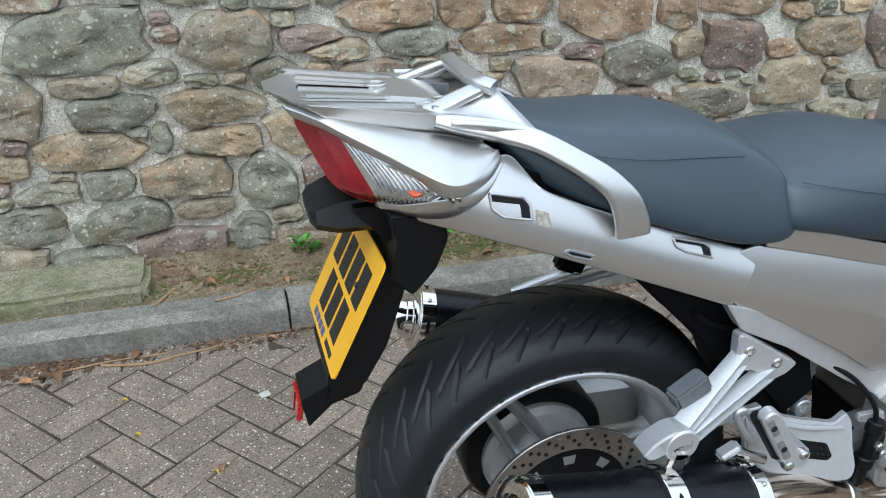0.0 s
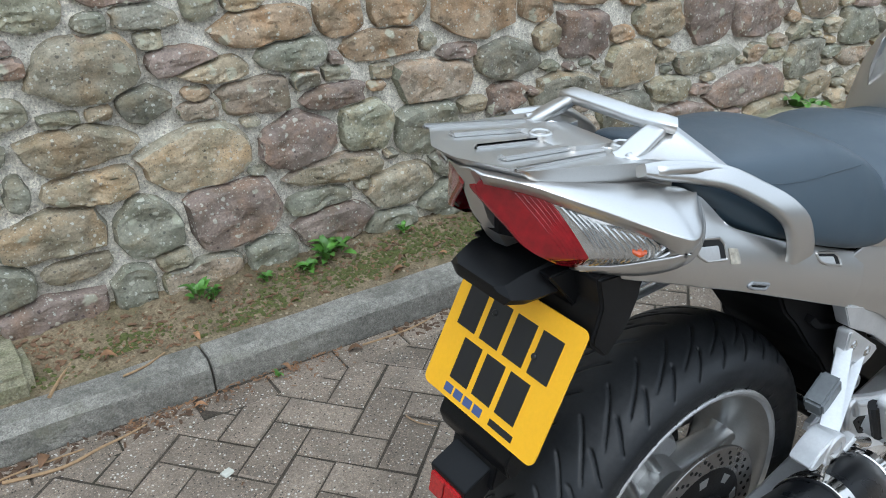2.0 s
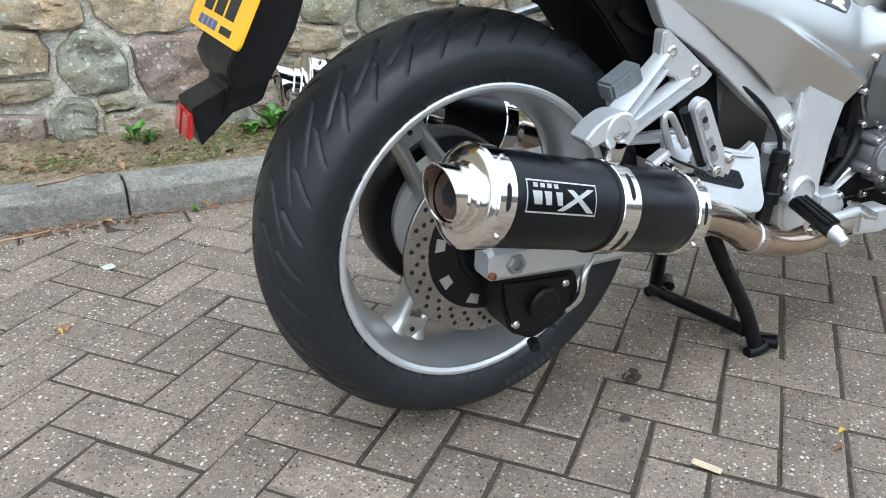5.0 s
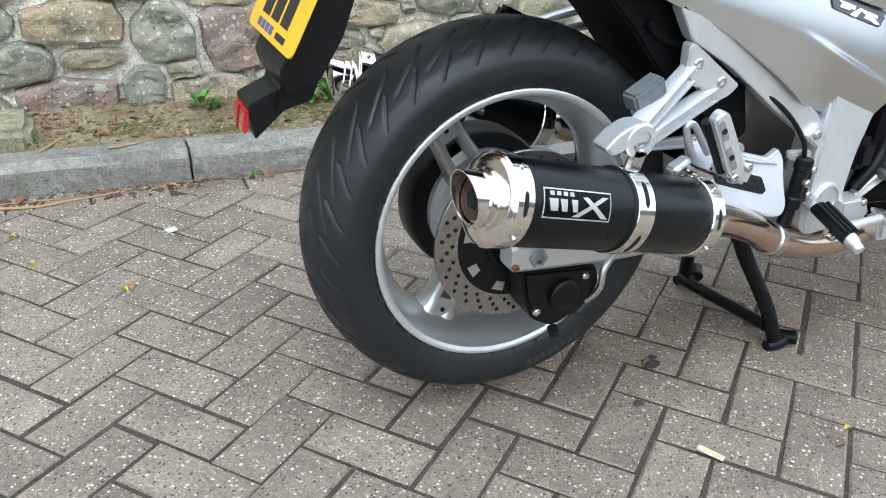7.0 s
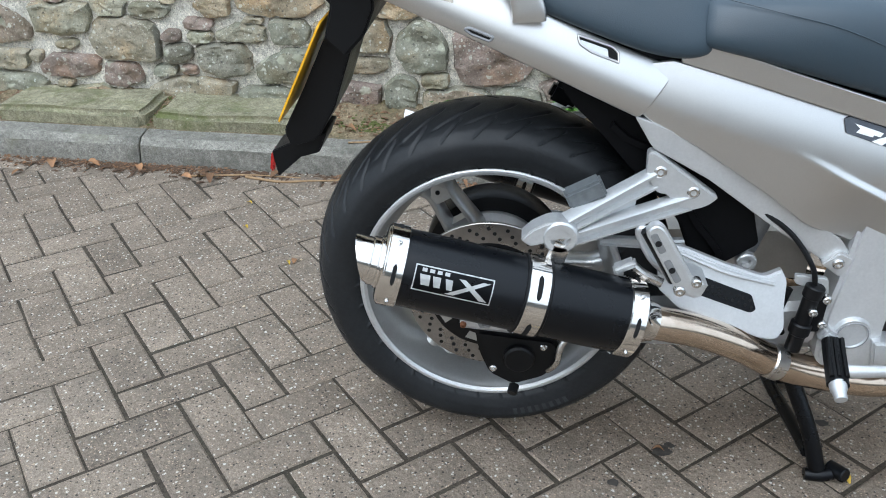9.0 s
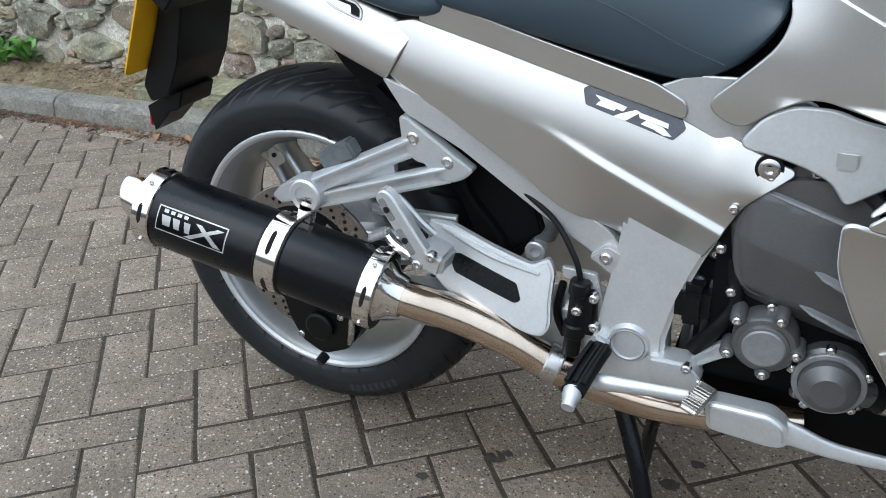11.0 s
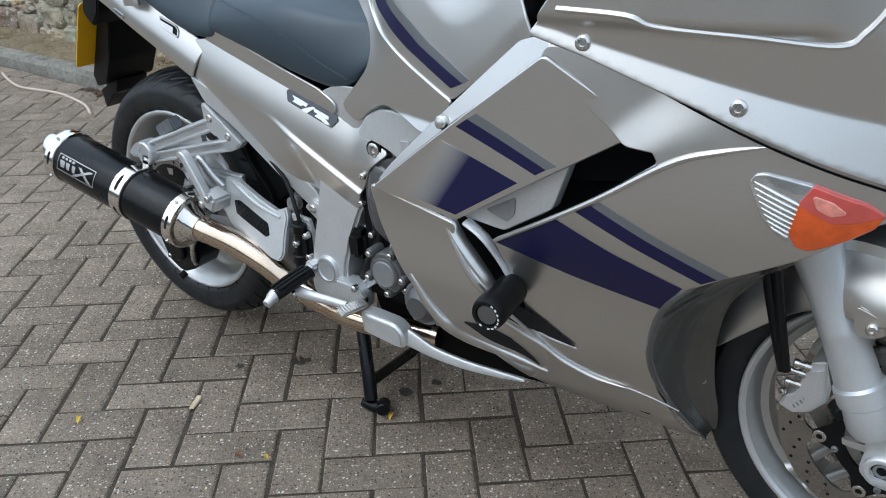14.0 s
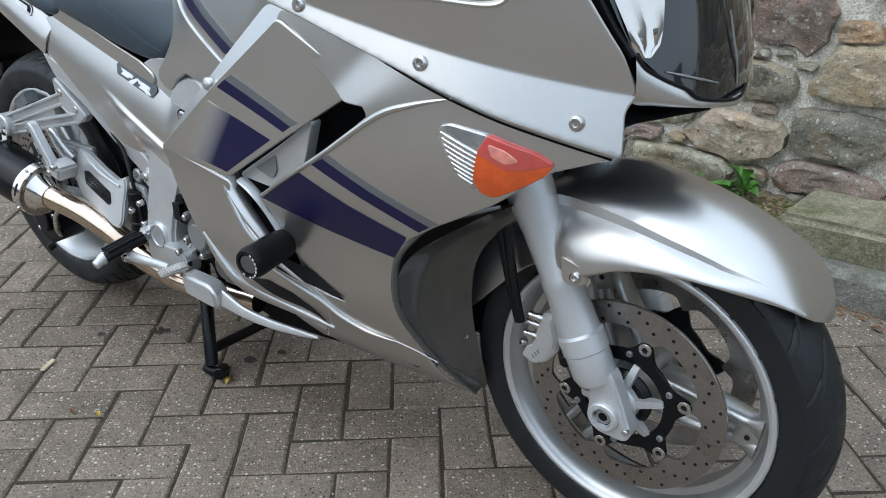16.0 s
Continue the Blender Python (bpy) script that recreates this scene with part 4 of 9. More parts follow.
heel = part("heel_guard", lean_out(plate(rounded(((0.262, 0.486), (0.300, 0.482), (0.365, 0.460), (0.425, 0.444), (0.450, 0.456, 0.004), (0.460, 0.440), (0.459, 0.400), (0.463, 0.366), (0.452, 0.350), (0.425, 0.352), (0.360, 0.374), (0.300, 0.390), (0.264, 0.420)), 0.008),
                                         -0.159, -0.143, 0.004)), ALU, bike, "silver footrest bracket with a pierced heel guard")
part("guard_mesh", lean_out(plate(rounded(((0.300, 0.444), (0.318, 0.446), (0.365, 0.431), (0.408, 0.418), (0.417, 0.396), (0.408, 0.391), (0.355, 0.406), (0.312, 0.419)), 0.004), -0.1602, -0.156, 0.0005)), SATIN, heel, "black pierced insert")
dots = []
for i in range(10):
    for j in range(2):
        x, z = 0.318 + 0.0098 * i + 0.003 * j, 0.437 - 0.0030 * i - 0.010 * j
        dots.append(turned((x, -0.1598, z), (x, -0.1610, z), ((0, 0.0024), (1, 0.0024)), 8))
tagged(part("guard_piercing", lean_out(merge(*dots)), HOLE_SHADE, heel), "rows of small black discs painting holes", kind="stuff")
part("guard_rib", hose(((0.286, -0.150, 0.478), (0.365, -0.163, 0.452), (0.440, -0.166, 0.436)), [0.003, 0.0045, 0.003], 8), ALU, heel)
part("guard_loop", hose(((0.270, -0.168, 0.452), (0.246, -0.176, 0.478), (0.222, -0.180, 0.522), (0.234, -0.180, 0.528), (0.262, -0.176, 0.496), (0.282, -0.170, 0.474)), [0.006, 0.006, 0.0055, 0.0055, 0.006, 0.006], 8), ALU, heel)
part("brace_strut", slab((0.300, -0.130, 0.478), (0.170, -0.150, 0.490), 0.010, 0.007, 0.012, 0.010), ALU, heel)
# spring seat and dark fittings seen behind the bracket
part("shock_eye", turned((0.412, -0.088, 0.436), (0.412, -0.106, 0.436), ((0, 0.016), (0.9, 0.016), (1, 0.014), (1, 0.008), (0.5, 0.007)), 20), ALU, bike, "silver rear shock absorber eye")
part("shock_link", slab((0.412, -0.096, 0.424), (0.400, -0.096, 0.372), 0.012, 0.018, 0.014, 0.016, (1, 0, 0)), GREYCAST, bike)
part("shock_body", hose(((0.455, -0.05, 0.60), (0.430, -0.06, 0.53), (0.405, -0.068, 0.45)), [0.032, 0.030, 0.028], 20), GREYCAST, bike, "grey rear shock absorber")
# folded passenger footrest
peg2 = part("passenger_footrest", plate(rounded(((0.222, 0.552), (0.236, 0.566), (0.250, 0.560), (0.302, 0.476), (0.298, 0.462), (0.276, 0.460)), 0.010), -0.234, -0.214, 0.005, 3), ALU, bike, "silver folding passenger footrest")
part("footrest_rubber", hose(((0.228, -0.212, 0.545), (0.254, -0.212, 0.502), (0.278, -0.212, 0.462)), 0.0095, 8, 6), BLACK, peg2)
for a, b in (((0.234, 0.550), (0.252, 0.520)), ((0.258, 0.508), (0.280, 0.472))):
    d = Vector((b[0] - a[0], 0, b[1] - a[1]))
    n_ = Vector((-d.z, 0, d.x)).normalized() * 0.0052
    q = [(a[0] + n_.x, a[1] + n_.z), (b[0] + n_.x, b[1] + n_.z), (b[0] - n_.x, b[1] - n_.z), (a[0] - n_.x, a[1] - n_.z)]
    part("footrest_panel", plate(rounded(q, 0.004), -0.2348, -0.232, 0.0006), GREYCAST, peg2)
for x, z in ((0.243, 0.535), (0.268, 0.492)):
    part("footrest_hole", turned((x, -0.2345, z), (x, -0.2358, z), ((0, 0.0048), (1, 0.0048)), 14), HOLE_SHADE, peg2)
part("footrest_clevis", box((0.300, -0.208, 0.462), (0.044, 0.050, 0.034), 0.006, (0, 20, 0)), ALU, peg2)
socket_bolt("clevis_pin", (0.306, -0.234, 0.472), (0, -1, 0), 0.008, peg2)
socket_bolt("clevis_nut", (0.284, -0.233, 0.456), (0, -1, 0), 0.009, peg2)
part("footrest_stay", hose(((0.212, -0.190, 0.478), (0.232, -0.200, 0.464), (0.262, -0.206, 0.452)), 0.008, 10, 6), BRUSHED, peg2)
part("footrest_tab", box((0.205, -0.196, 0.474), (0.036, 0.022, 0.012), 0.004, (0, -28, 0)), ALU, peg2)

# frame plate by the swinging arm pivot
def lean_in(bm):
    """The plate leans in towards its top, where the side cover overlaps it."""
    bmesh.ops.transform(bm, matrix=Matrix(((1, 0, 0, 0), (0, 1, 0.12, -0.12 * 0.36), (0, 0, 1, 0), (0, 0, 0, 1))), verts=bm.verts[:])
    return bm


pivot = part("frame_plate", lean_in(plate(rounded(((0.552, 0.550), (0.600, 0.575), (0.690, 0.560), (0.655, 0.490), (0.632, 0.430), (0.618, 0.369), (0.622, 0.298), (0.545, 0.290), (0.524, 0.305), (0.526, 0.386), (0.540, 0.460)), 0.012), -0.174, -0.110, 0.007)),
             ALU, bike, "silver cast frame plate")
part("pivot_cap", turned((0.571, -0.170, 0.357), (0.571, -0.180, 0.357), ((0, 0.0305), (0.5, 0.030), (0.9, 0.0275), (0.92, 0.0225), (0.62, 0.021), (0.60, 0.0)), 36), ALU, pivot, "round silver pivot cap")
part("cap_groove", annulus(Vector((0.571, 0, 0.357)), -0.1795, -0.1805, 0.0228, 0.0246, 40), GREYCAST, pivot)
part("frame_foot", plate(rounded(((0.600, 0.352), (0.655, 0.352), (0.672, 0.330), (0.668, 0.300), (0.610, 0.292)), 0.006), -0.190, -0.150, 0.005), ALU, pivot)
for p in ((0.652, -0.190, 0.345), (0.640, -0.190, 0.306), (0.668, -0.185, 0.322)):
    socket_bolt("frame_bolt", p, (0, -1, 0), 0.0075, pivot)
# master cylinder and its hoses
mc = part("master_cylinder", merge(rod((0.489, -0.170, 0.318), (0.500, -0.170, 0.432), 0.0125), rod((0.492, -0.170, 0.350), (0.494, -0.170, 0.372), 0.0165), rod((0.498, -0.170, 0.418), (0.501, -0.170, 0.440), 0.015),
                                   box((0.512, -0.165, 0.390), (0.024, 0.022, 0.07), 0.005)), BLACK, bike, "black rear brake master cylinder")
part("brake_hose", hose(((0.500, -0.168, 0.436), (0.490, -0.165, 0.47), (0.455, -0.150, 0.515), (0.40, -0.14, 0.552), (0.352, -0.128, 0.575)), 0.0042), BLACK, mc, "black rubber brake hose")
part("brake_hose", hose(((0.470, -0.150, 0.42), (0.462, -0.150, 0.37), (0.474, -0.150, 0.335)), 0.006), BLACK, mc)
for p in ((0.520, -0.176, 0.418), (0.522, -0.176, 0.372), (0.500, -0.186, 0.40)):
    socket_bolt("cylinder_bolt", p, (0, -1, 0), 0.0075, mc)
part("cylinder_bracket", plate(rounded(((0.470, 0.452), (0.520, 0.448), (0.530, 0.405), (0.520, 0.330), (0.505, 0.330), (0.508, 0.425), (0.472, 0.436)), 0.005), -0.162, -0.152, 0.002), ALU, mc)

# footrest and brake pedal
rest = part("footrest", hose(((0.538, -0.192, 0.352), (0.532, -0.225, 0.346), (0.524, -0.278, 0.335)), 0.0165, 14, 8, flat=0.75), BLACK, bike, "ribbed black rubber rider footrest")
for dx in (-0.011, 0.0, 0.011):                     # long ribs moulded in the rubber
    part("rubber_rib", hose(((0.537 + dx, -0.198, 0.363), (0.531 + dx, -0.232, 0.357), (0.525 + dx, -0.274, 0.348)), 0.0036, 8, 4), BLACK, rest)
part("footrest_end", turned((0.524, -0.274, 0.336), (0.524, -0.300, 0.325), ((0, 0.013), (0.4, 0.0125), (0.6, 0.010), (1, 0.009)), 20), ALU, rest, "silver footrest end")
part("footrest_mount", box((0.533, -0.180, 0.356), (0.024, 0.026, 0.026), 0.005, (0, 25, 0)), ALU, rest)
pedal = part("brake_pedal", hose(((0.535, -0.226, 0.321), (0.570, -0.230, 0.326), (0.620, -0.226, 0.327), (0.662, -0.222, 0.326)), [0.012, 0.0095, 0.008, 0.008], 12, 8, flat=1.15), ALU, bike, "silver brake pedal with a chequered tread")
part("pedal_tread", box((0.675, -0.222, 0.326), (0.026, 0.058, 0.009), 0.003, (6, 10, -18)), BRUSHED, pedal)
for k in range(10):
    part("tread_rib", box((0.675 + 0.0017 * (k - 4.5), -0.222 + 0.0056 * (k - 4.5), 0.3315), (0.022, 0.0018, 0.0022), 0.0004, (6, 10, -18)), BOLT, pedal)
socket_bolt("pedal_bolt", (0.533, -0.239, 0.320), (0, -1, 0), 0.009, pedal)

# engine covers
engine = part("engine_block", box((0.80, 0.0, 0.46), (0.30, 0.32, 0.30), 0.02), DARK, bike, "dark engine castings inside the fairing")
part("front_casting", box((0.98, 0.0, 0.40), (0.30, 0.26, 0.22), 0.02), DARK, engine)
gearbox = part("gearbox_casting", plate(rounded(((0.628, 0.300), (0.640, 0.440), (0.668, 0.520), (0.720, 0.540), (0.760, 0.440), (0.880, 0.390), (0.905, 0.330), (0.840, 0.292), (0.720, 0.300)), 0.02, 5), -0.132, 0.12, 0.012, 3), ENGINE, engine, "dark grey gearbox casting")
for x0, z0, x1, z1 in ((0.655, 0.330, 0.668, 0.470), (0.690, 0.316, 0.705, 0.352), (0.775, 0.318, 0.880, 0.322), (0.650, 0.400, 0.700, 0.420)):
    part("casting_rib", hose(((x0, -0.134, z0), (0.5 * (x0 + x1) + 0.004, -0.138, 0.5 * (z0 + z1)), (x1, -0.134, z1)), [0.005, 0.007, 0.005], 8), ENGINE, gearbox)
for x, z in ((0.650, 0.452), (0.668, 0.500), (0.700, 0.330), (0.790, 0.312), (0.860, 0.312), (0.885, 0.352), (0.762, 0.452)):
    part("casting_boss", turned((x, -0.125, z), (x, -0.146, z), ((0, 0.011), (0.9, 0.010), (1, 0.008)), 14), ENGINE, gearbox)
    socket_bolt("casting_bolt", (x, -0.147, z), (0, -1, 0), 0.0062, gearbox)
part("link_strut", slab((0.660, -0.160, 0.345), (0.716, -0.168, 0.392), 0.009, 0.012, 0.016, 0.014, (1, 0, -1)), ALU, engine, "silver engine mounting strut")
cover = part("clutch_cover", plate(rounded(((0.690, 0.598), (0.730, 0.632), (0.790, 0.636), (0.840, 0.605), (0.872, 0.54), (0.862, 0.478), (0.820, 0.446), (0.705, 0.450), (0.676, 0.488), (0.672, 0.560)), 0.03, 6), -0.205, -0.14, 0.012, 4), ENGINE, bike,
             "dark grey painted engine cover")
cover.matrix_basis = Matrix.Translation((0.004, 0.034, 0))


def clutch_face(x, z):
    """Flat facets meeting at slanting edges, bulged out over the clutch."""
    q = z + 0.33 * (x - 0.75)
    return (0.222 - 0.85 * max(0.0, q - 0.591) - 0.20 * max(0.0, q - 0.526) - 0.16 * max(0.0, 0.526 - q) - 0.60 * max(0.0, 0.464 - q)
            - 0.75 * max(0.0, 0.705 - x) - 5.0 * max(0.0, 0.72 - x) ** 2)


part("cover_face", skin(rounded(((0.668, 0.520), (0.668, 0.560), (0.690, 0.598), (0.720, 0.620), (0.768, 0.622), (0.815, 0.608), (0.850, 0.540), (0.872, 0.440), (0.842, 0.420), (0.778, 0.434), (0.704, 0.452), (0.678, 0.480)), 0.022, 5), clutch_face, 0.03, cell=0.010, lip=0.004,
                        cuts=[(0.75, q0 + d, -0.33) for q0 in (0.464, 0.526, 0.591) for d in (-0.0015, 0.0015)]), ENGINE, cover)
part("cover_edge", hose([(x, -clutch_face(x, z) - 0.0002, z) for x, z in ((0.712, 0.6035), (0.74, 0.5943), (0.77, 0.5844), (0.806, 0.5725))], [0.001, 0.0025, 0.003, 0.003], 8), GREYCAST, cover)
for x, z in ((0.681, 0.575), (0.717, 0.622), (0.765, 0.632), (0.672, 0.52), (0.690, 0.462), (0.740, 0.450), (0.800, 0.452), (0.850, 0.47)):
    socket_bolt("cover_bolt", (x, -0.207, z), (0, -1, 0), 0.0068, cover)
for x0, z0, x1, z1 in ((0.780, 0.516, 0.848, 0.484), (0.770, 0.464, 0.862, 0.427)):      # blade-like fins
    line = [Vector((x0 + (x1 - x0) * u, 0, z0 + (z1 - z0) * u)) for u in (0, 0.15, 0.5, 0.85, 1)]
    part("cover_fin", loft([[(p.x, -clutch_face(p.x, p.z) + 0.004, p.z - 0.012 * w), (p.x, -clutch_face(p.x, p.z) - 0.011 * w, p.z - 0.002 * w), (p.x, -clutch_face(p.x, p.z) - 0.010 * w, p.z + 0.002 * w), (p.x, -clutch_face(p.x, p.z) + 0.004, p.z + 0.008 * w)]
                            for p, w in zip(line, (0.15, 0.8, 1.0, 0.9, 0.3))]), GREYCAST, cover)
timing = part("timing_cover", turned((0.742, -0.150, 0.406), (0.742, -0.200, 0.406), ((0, 0.040), (0.80, 0.040), (0.90, 0.037), (0.92, 0.031), (0.97, 0.030), (1, 0.027), (1, 0.0)), 36), ENGINE, bike, "small round dark grey engine cover")
for k in range(5):
    t = 1.1 + k * 1.26
    part("cover_ear", turned((0.738 + 0.043 * math.cos(t), -0.165, 0.408 + 0.043 * math.sin(t)), (0.738 + 0.043 * math.cos(t), -0.198, 0.408 + 0.043 * math.sin(t)), ((0, 0.010), (0.9, 0.0095), (1, 0.008)), 14), ENGINE, timing)
    socket_bolt("cover_bolt", (0.738 + 0.043 * math.cos(t), -0.199, 0.408 + 0.043 * math.sin(t)), (0, -1, 0), 0.0062, timing)
part("timing_disc", turned((0.742, -0.199, 0.406), (0.742, -0.2025, 0.406), ((0, 0.0262), (0.6, 0.0258), (1, 0.024), (1, 0.0)), 32), GREYCAST, timing)
pump = part("water_pump", turned((0.822, -0.140, 0.366), (0.822, -0.212, 0.366), ((0, 0.045), (0.5, 0.044), (0.62, 0.036), (0.85, 0.034), (1, 0.020), (1, 0.0)), 32), ENGINE, bike, "grey cast water pump")
part("pump_ring", annulus(Vector((0.822, 0, 0.366)), -0.186, -0.192, 0.036, 0.043, 36), GREYCAST, pump)
part("pump_spout", hose(((0.825, -0.180, 0.363), (0.850, -0.172, 0.352), (0.880, -0.160, 0.342)), [0.020, 0.018, 0.017], 16), ENGINE, pump)
part("water_hose", hose(((0.870, -0.163, 0.346), (0.92, -0.145, 0.326), (0.97, -0.130, 0.315), (1.06, -0.11, 0.30)), 0.020, 16), BLACK, pump, "black rubber water hose")
part("hose_clip", turned((0.882, -0.159, 0.341), (0.894, -0.154, 0.337), ((0, 0.0212), (1, 0.0212)), 24), BRUSHED, pump)
for k in range(5):
    t = 0.4 + k * 1.26
    socket_bolt("pump_bolt", (0.822 + 0.045 * math.cos(t), -0.186, 0.366 + 0.045 * math.sin(t)), (0, -1, 0), 0.0065, pump)
part("sump", loft([[(x, y * w, z) for y, z in ((-1, zt), (-0.8, zb), (0.8, zb), (1, zt))] for x, w, zt, zb in ((0.62, 0.10, 0.30, 0.22), (0.85, 0.13, 0.32, 0.20), (1.15, 0.11, 0.34, 0.22), (1.22, 0.06, 0.36, 0.28))]), DARK, bike)
part("coolant_pipe", hose(((0.655, -0.16, 0.36), (0.68, -0.165, 0.40), (0.70, -0.160, 0.44), (0.69, -0.15, 0.50)), 0.011), BLACK, bike)
part("breather_box", box((0.648, -0.150, 0.428), (0.045, 0.05, 0.06), 0.012), BLACK, bike)

# heat shield and belly blade
shield = part("heat_shield", plate(rounded(((0.682, 0.316), (0.700, 0.318), (0.765, 0.316), (0.786, 0.300), (0.788, 0.270), (0.770, 0.264), (0.688, 0.272)), 0.010, 5), -0.215, -0.178, 0.009, 3), ALU, bike, "smooth silver heat shield")
blade = [Vector(p) for p in ((0.766, -0.196, 0.286), (0.795, -0.194, 0.281), (0.840, -0.190, 0.268), (0.905, -0.183, 0.261), (0.970, -0.175, 0.261), (1.020, -0.168, 0.262))]
blade_line = spline(blade, 6)
part("belly_blade", band(blade_line, [Vector((0, -1.0, 0.30))] * len(blade_line), [lerp(i / (len(blade_line) - 1), (0, 0.15, 0.4, 0.8, 1), (0.022, 0.016, 0.0105, 0.0065, 0.0025)) for i in range(len(blade_line))], 0.0055), ALU, shield, sharp=40)

# inner panels that close the view through the bike
part("inner_fairing", merge(box((1.05, 0, 0.62), (0.36, 0.33, 0.40), 0.02), box((1.22, 0, 0.44), (0.06, 0.30, 0.36), 0.01)), DARK, bike, "black radiator and inner panels")
part("air_box", loft([[(x, y * w, z) for y, z in ((-1, zb), (-1, zt - 0.03), (-0.75, zt), (0.75, zt), (1, zt - 0.03), (1, zb))] for x, w, zb, zt in ((0.32, 0.10, 0.62, 0.74), (0.66, 0.12, 0.60, 0.76), (1.1, 0.16, 0.60, 0.84))]), DARK, bike)
hug = []
for k in range(13):
    t = radians(6 + 56 * k / 12)
    r = 0.350 + 0.012 * math.sin(k)
    hug.append([(REAR.x + 0.01 + rr * math.cos(t), y, REAR.z + 0.015 + rr * math.sin(t)) for rr, y in ((r, -0.115), (r + 0.004, 0), (r, 0.115), (r + 0.01, 0.118), (r + 0.016, 0), (r + 0.01, -0.118))])
part("inner_mudguard", loft(hug), DARK, bike, "black plastic inner mudguard")
part("rear_splash_guard", plate(rounded(((0.072, 0.765), (0.150, 0.770), (0.250, 0.715), (0.385, 0.600), (0.425, 0.470), (0.360, 0.420), (0.326, 0.428), (0.294, 0.505), (0.245, 0.560), (0.208, 0.595), (0.157, 0.652), (0.139, 0.669), (0.115, 0.691), (0.084, 0.735)), 0.008), -0.105, 0.060, 0.01), DARK, bike, "black plastic splash guard before the rear wheel")
part("undertray", loft([[(x, y * w, z) for y, z in ((-1, zb), (-0.8, zt), (0.8, zt), (1, zb), (0.8, zb - 0.012), (-0.8, zb - 0.012))] for x, w, zb, zt in ((-0.22, 0.08, 0.872, 0.90), (-0.05, 0.11, 0.826, 0.87), (0.12, 0.12, 0.762, 0.83), (0.27, 0.12, 0.712, 0.78))]), BLACK, bike, "black plastic tray under the tail")

# ------------------------------------------------ tail, seats and tank
TC = 0.030                                         # the machine leans a little to its left: its middle line drifts with height
LEAN = 0.044                                       # that drift at the tail's height


def smooth01(x, a, b):
    u = min(1.0, max(0.0, (x - a) / (b - a)))
    return u * u * (3 - 2 * u)


def tail_half(x, z):
    w = smooth_lerp(x, (-0.25, -0.20, -0.14, -0.05, 0.10, 0.26), (0.066, 0.094, 0.116, 0.131, 0.142, 0.150))
    q = z - 0.752 + 0.40 * (x - 0.10)              # rounded over towards the seat
    return w + 0.004 * smooth01(-0.08 - x, 0.0, 0.06) - (5.2 * q * q if q > 0 else 7.0 * q * q)


def cowl_half(x, z):
    w = smooth_lerp(x, (-0.366, -0.349, -0.33, -0.309, -0.266, -0.211, -0.15, -0.10), (-0.034, -0.011, 0.024, 0.057, 0.092, 0.128, 0.147, 0.152))
    return w - 1.2 * max(0.0, z - 0.895) ** 2 - 0.6 * max(0.0, z - 0.936) * smooth01(x, -0.31, -0.25) - 1.3 * max(0.0, 0.895 - z) * smooth01(-0.17 - x, 0.0, 0.06)


def both_sides(name, outline, depth, material, parent, label="", **kw):
    ob = part(name, skin(outline, depth, **kw), material, parent, label)
    part(name, skin(outline, depth, side=1, **kw), material, parent, label)
    return ob


tail_line = rounded(((-0.228, 0.856, 0.01), (-0.160, 0.842), (-0.044, 0.799), (0.10, 0.738), (0.206, 0.692, 0.006), (0.250, 0.757, 0.004), (0.16, 0.790), (0.06, 0.828), (-0.010, 0.856), (-0.072, 0.884, 0.02),
                     (-0.090, 0.908), (-0.104, 0.926, 0.01), (-0.150, 0.925), (-0.175, 0.885)), 0.03)
tail = both_sides("tail_cover", tail_line, tail_half, SILVER, bike, "silver painted tail side cover", cell=0.010, cuts=[(0.10, 0.752 + d, -0.40) for d in (-0.01, 0.012, 0.024, 0.036)])
# the cowl: a nearly level top, a sharp shoulder above the lamps, and an end that turns in to the tail cover
COWL_TOP = ((-0.372, 0.034, 0.990), (-0.335, -0.012, 0.984), (-0.300, -0.034, 0.979), (-0.260, -0.046, 0.971), (-0.220, -0.055, 0.963), (-0.180, -0.062, 0.956), (-0.160, -0.065, 0.950), (-0.143, -0.070, 0.945), (-0.132, -0.077, 0.942),
            (-0.125, -0.087, 0.937))
COWL_EDGE = ((-0.368, 0.006, 0.988), (-0.333, -0.036, 0.981), (-0.304, -0.066, 0.969), (-0.268, -0.099, 0.954), (-0.236, -0.128, 0.940), (-0.208, -0.148, 0.929), (-0.190, -0.148, 0.924), (-0.169, -0.137, 0.924), (-0.146, -0.116, 0.927),
             (-0.121, -0.091, 0.934))
COWL_LENS = ((-0.357, 0.010, 0.973), (-0.325, -0.030, 0.966), (-0.298, -0.058, 0.953), (-0.263, -0.089, 0.938), (-0.232, -0.117, 0.924), (-0.204, -0.142, 0.905), (-0.182, -0.142, 0.906), (-0.160, -0.132, 0.910), (-0.139, -0.117, 0.917),
             (-0.119, -0.094, 0.928))
COWL_RIM = ((-0.272, -0.050, 0.8735), (-0.250, -0.083, 0.880), (-0.228, -0.112, 0.891), (-0.204, -0.142, 0.905), (-0.182, -0.142, 0.906), (-0.160, -0.132, 0.910), (-0.139, -0.117, 0.917), (-0.119, -0.094, 0.928))
COWL_LOW = ((-0.266, -0.038, 0.862), (-0.243, -0.066, 0.860), (-0.217, -0.094, 0.861), (-0.192, -0.118, 0.870), (-0.170, -0.126, 0.882), (-0.150, -0.122, 0.894), (-0.133, -0.110, 0.908), (-0.117, -0.092, 0.924))


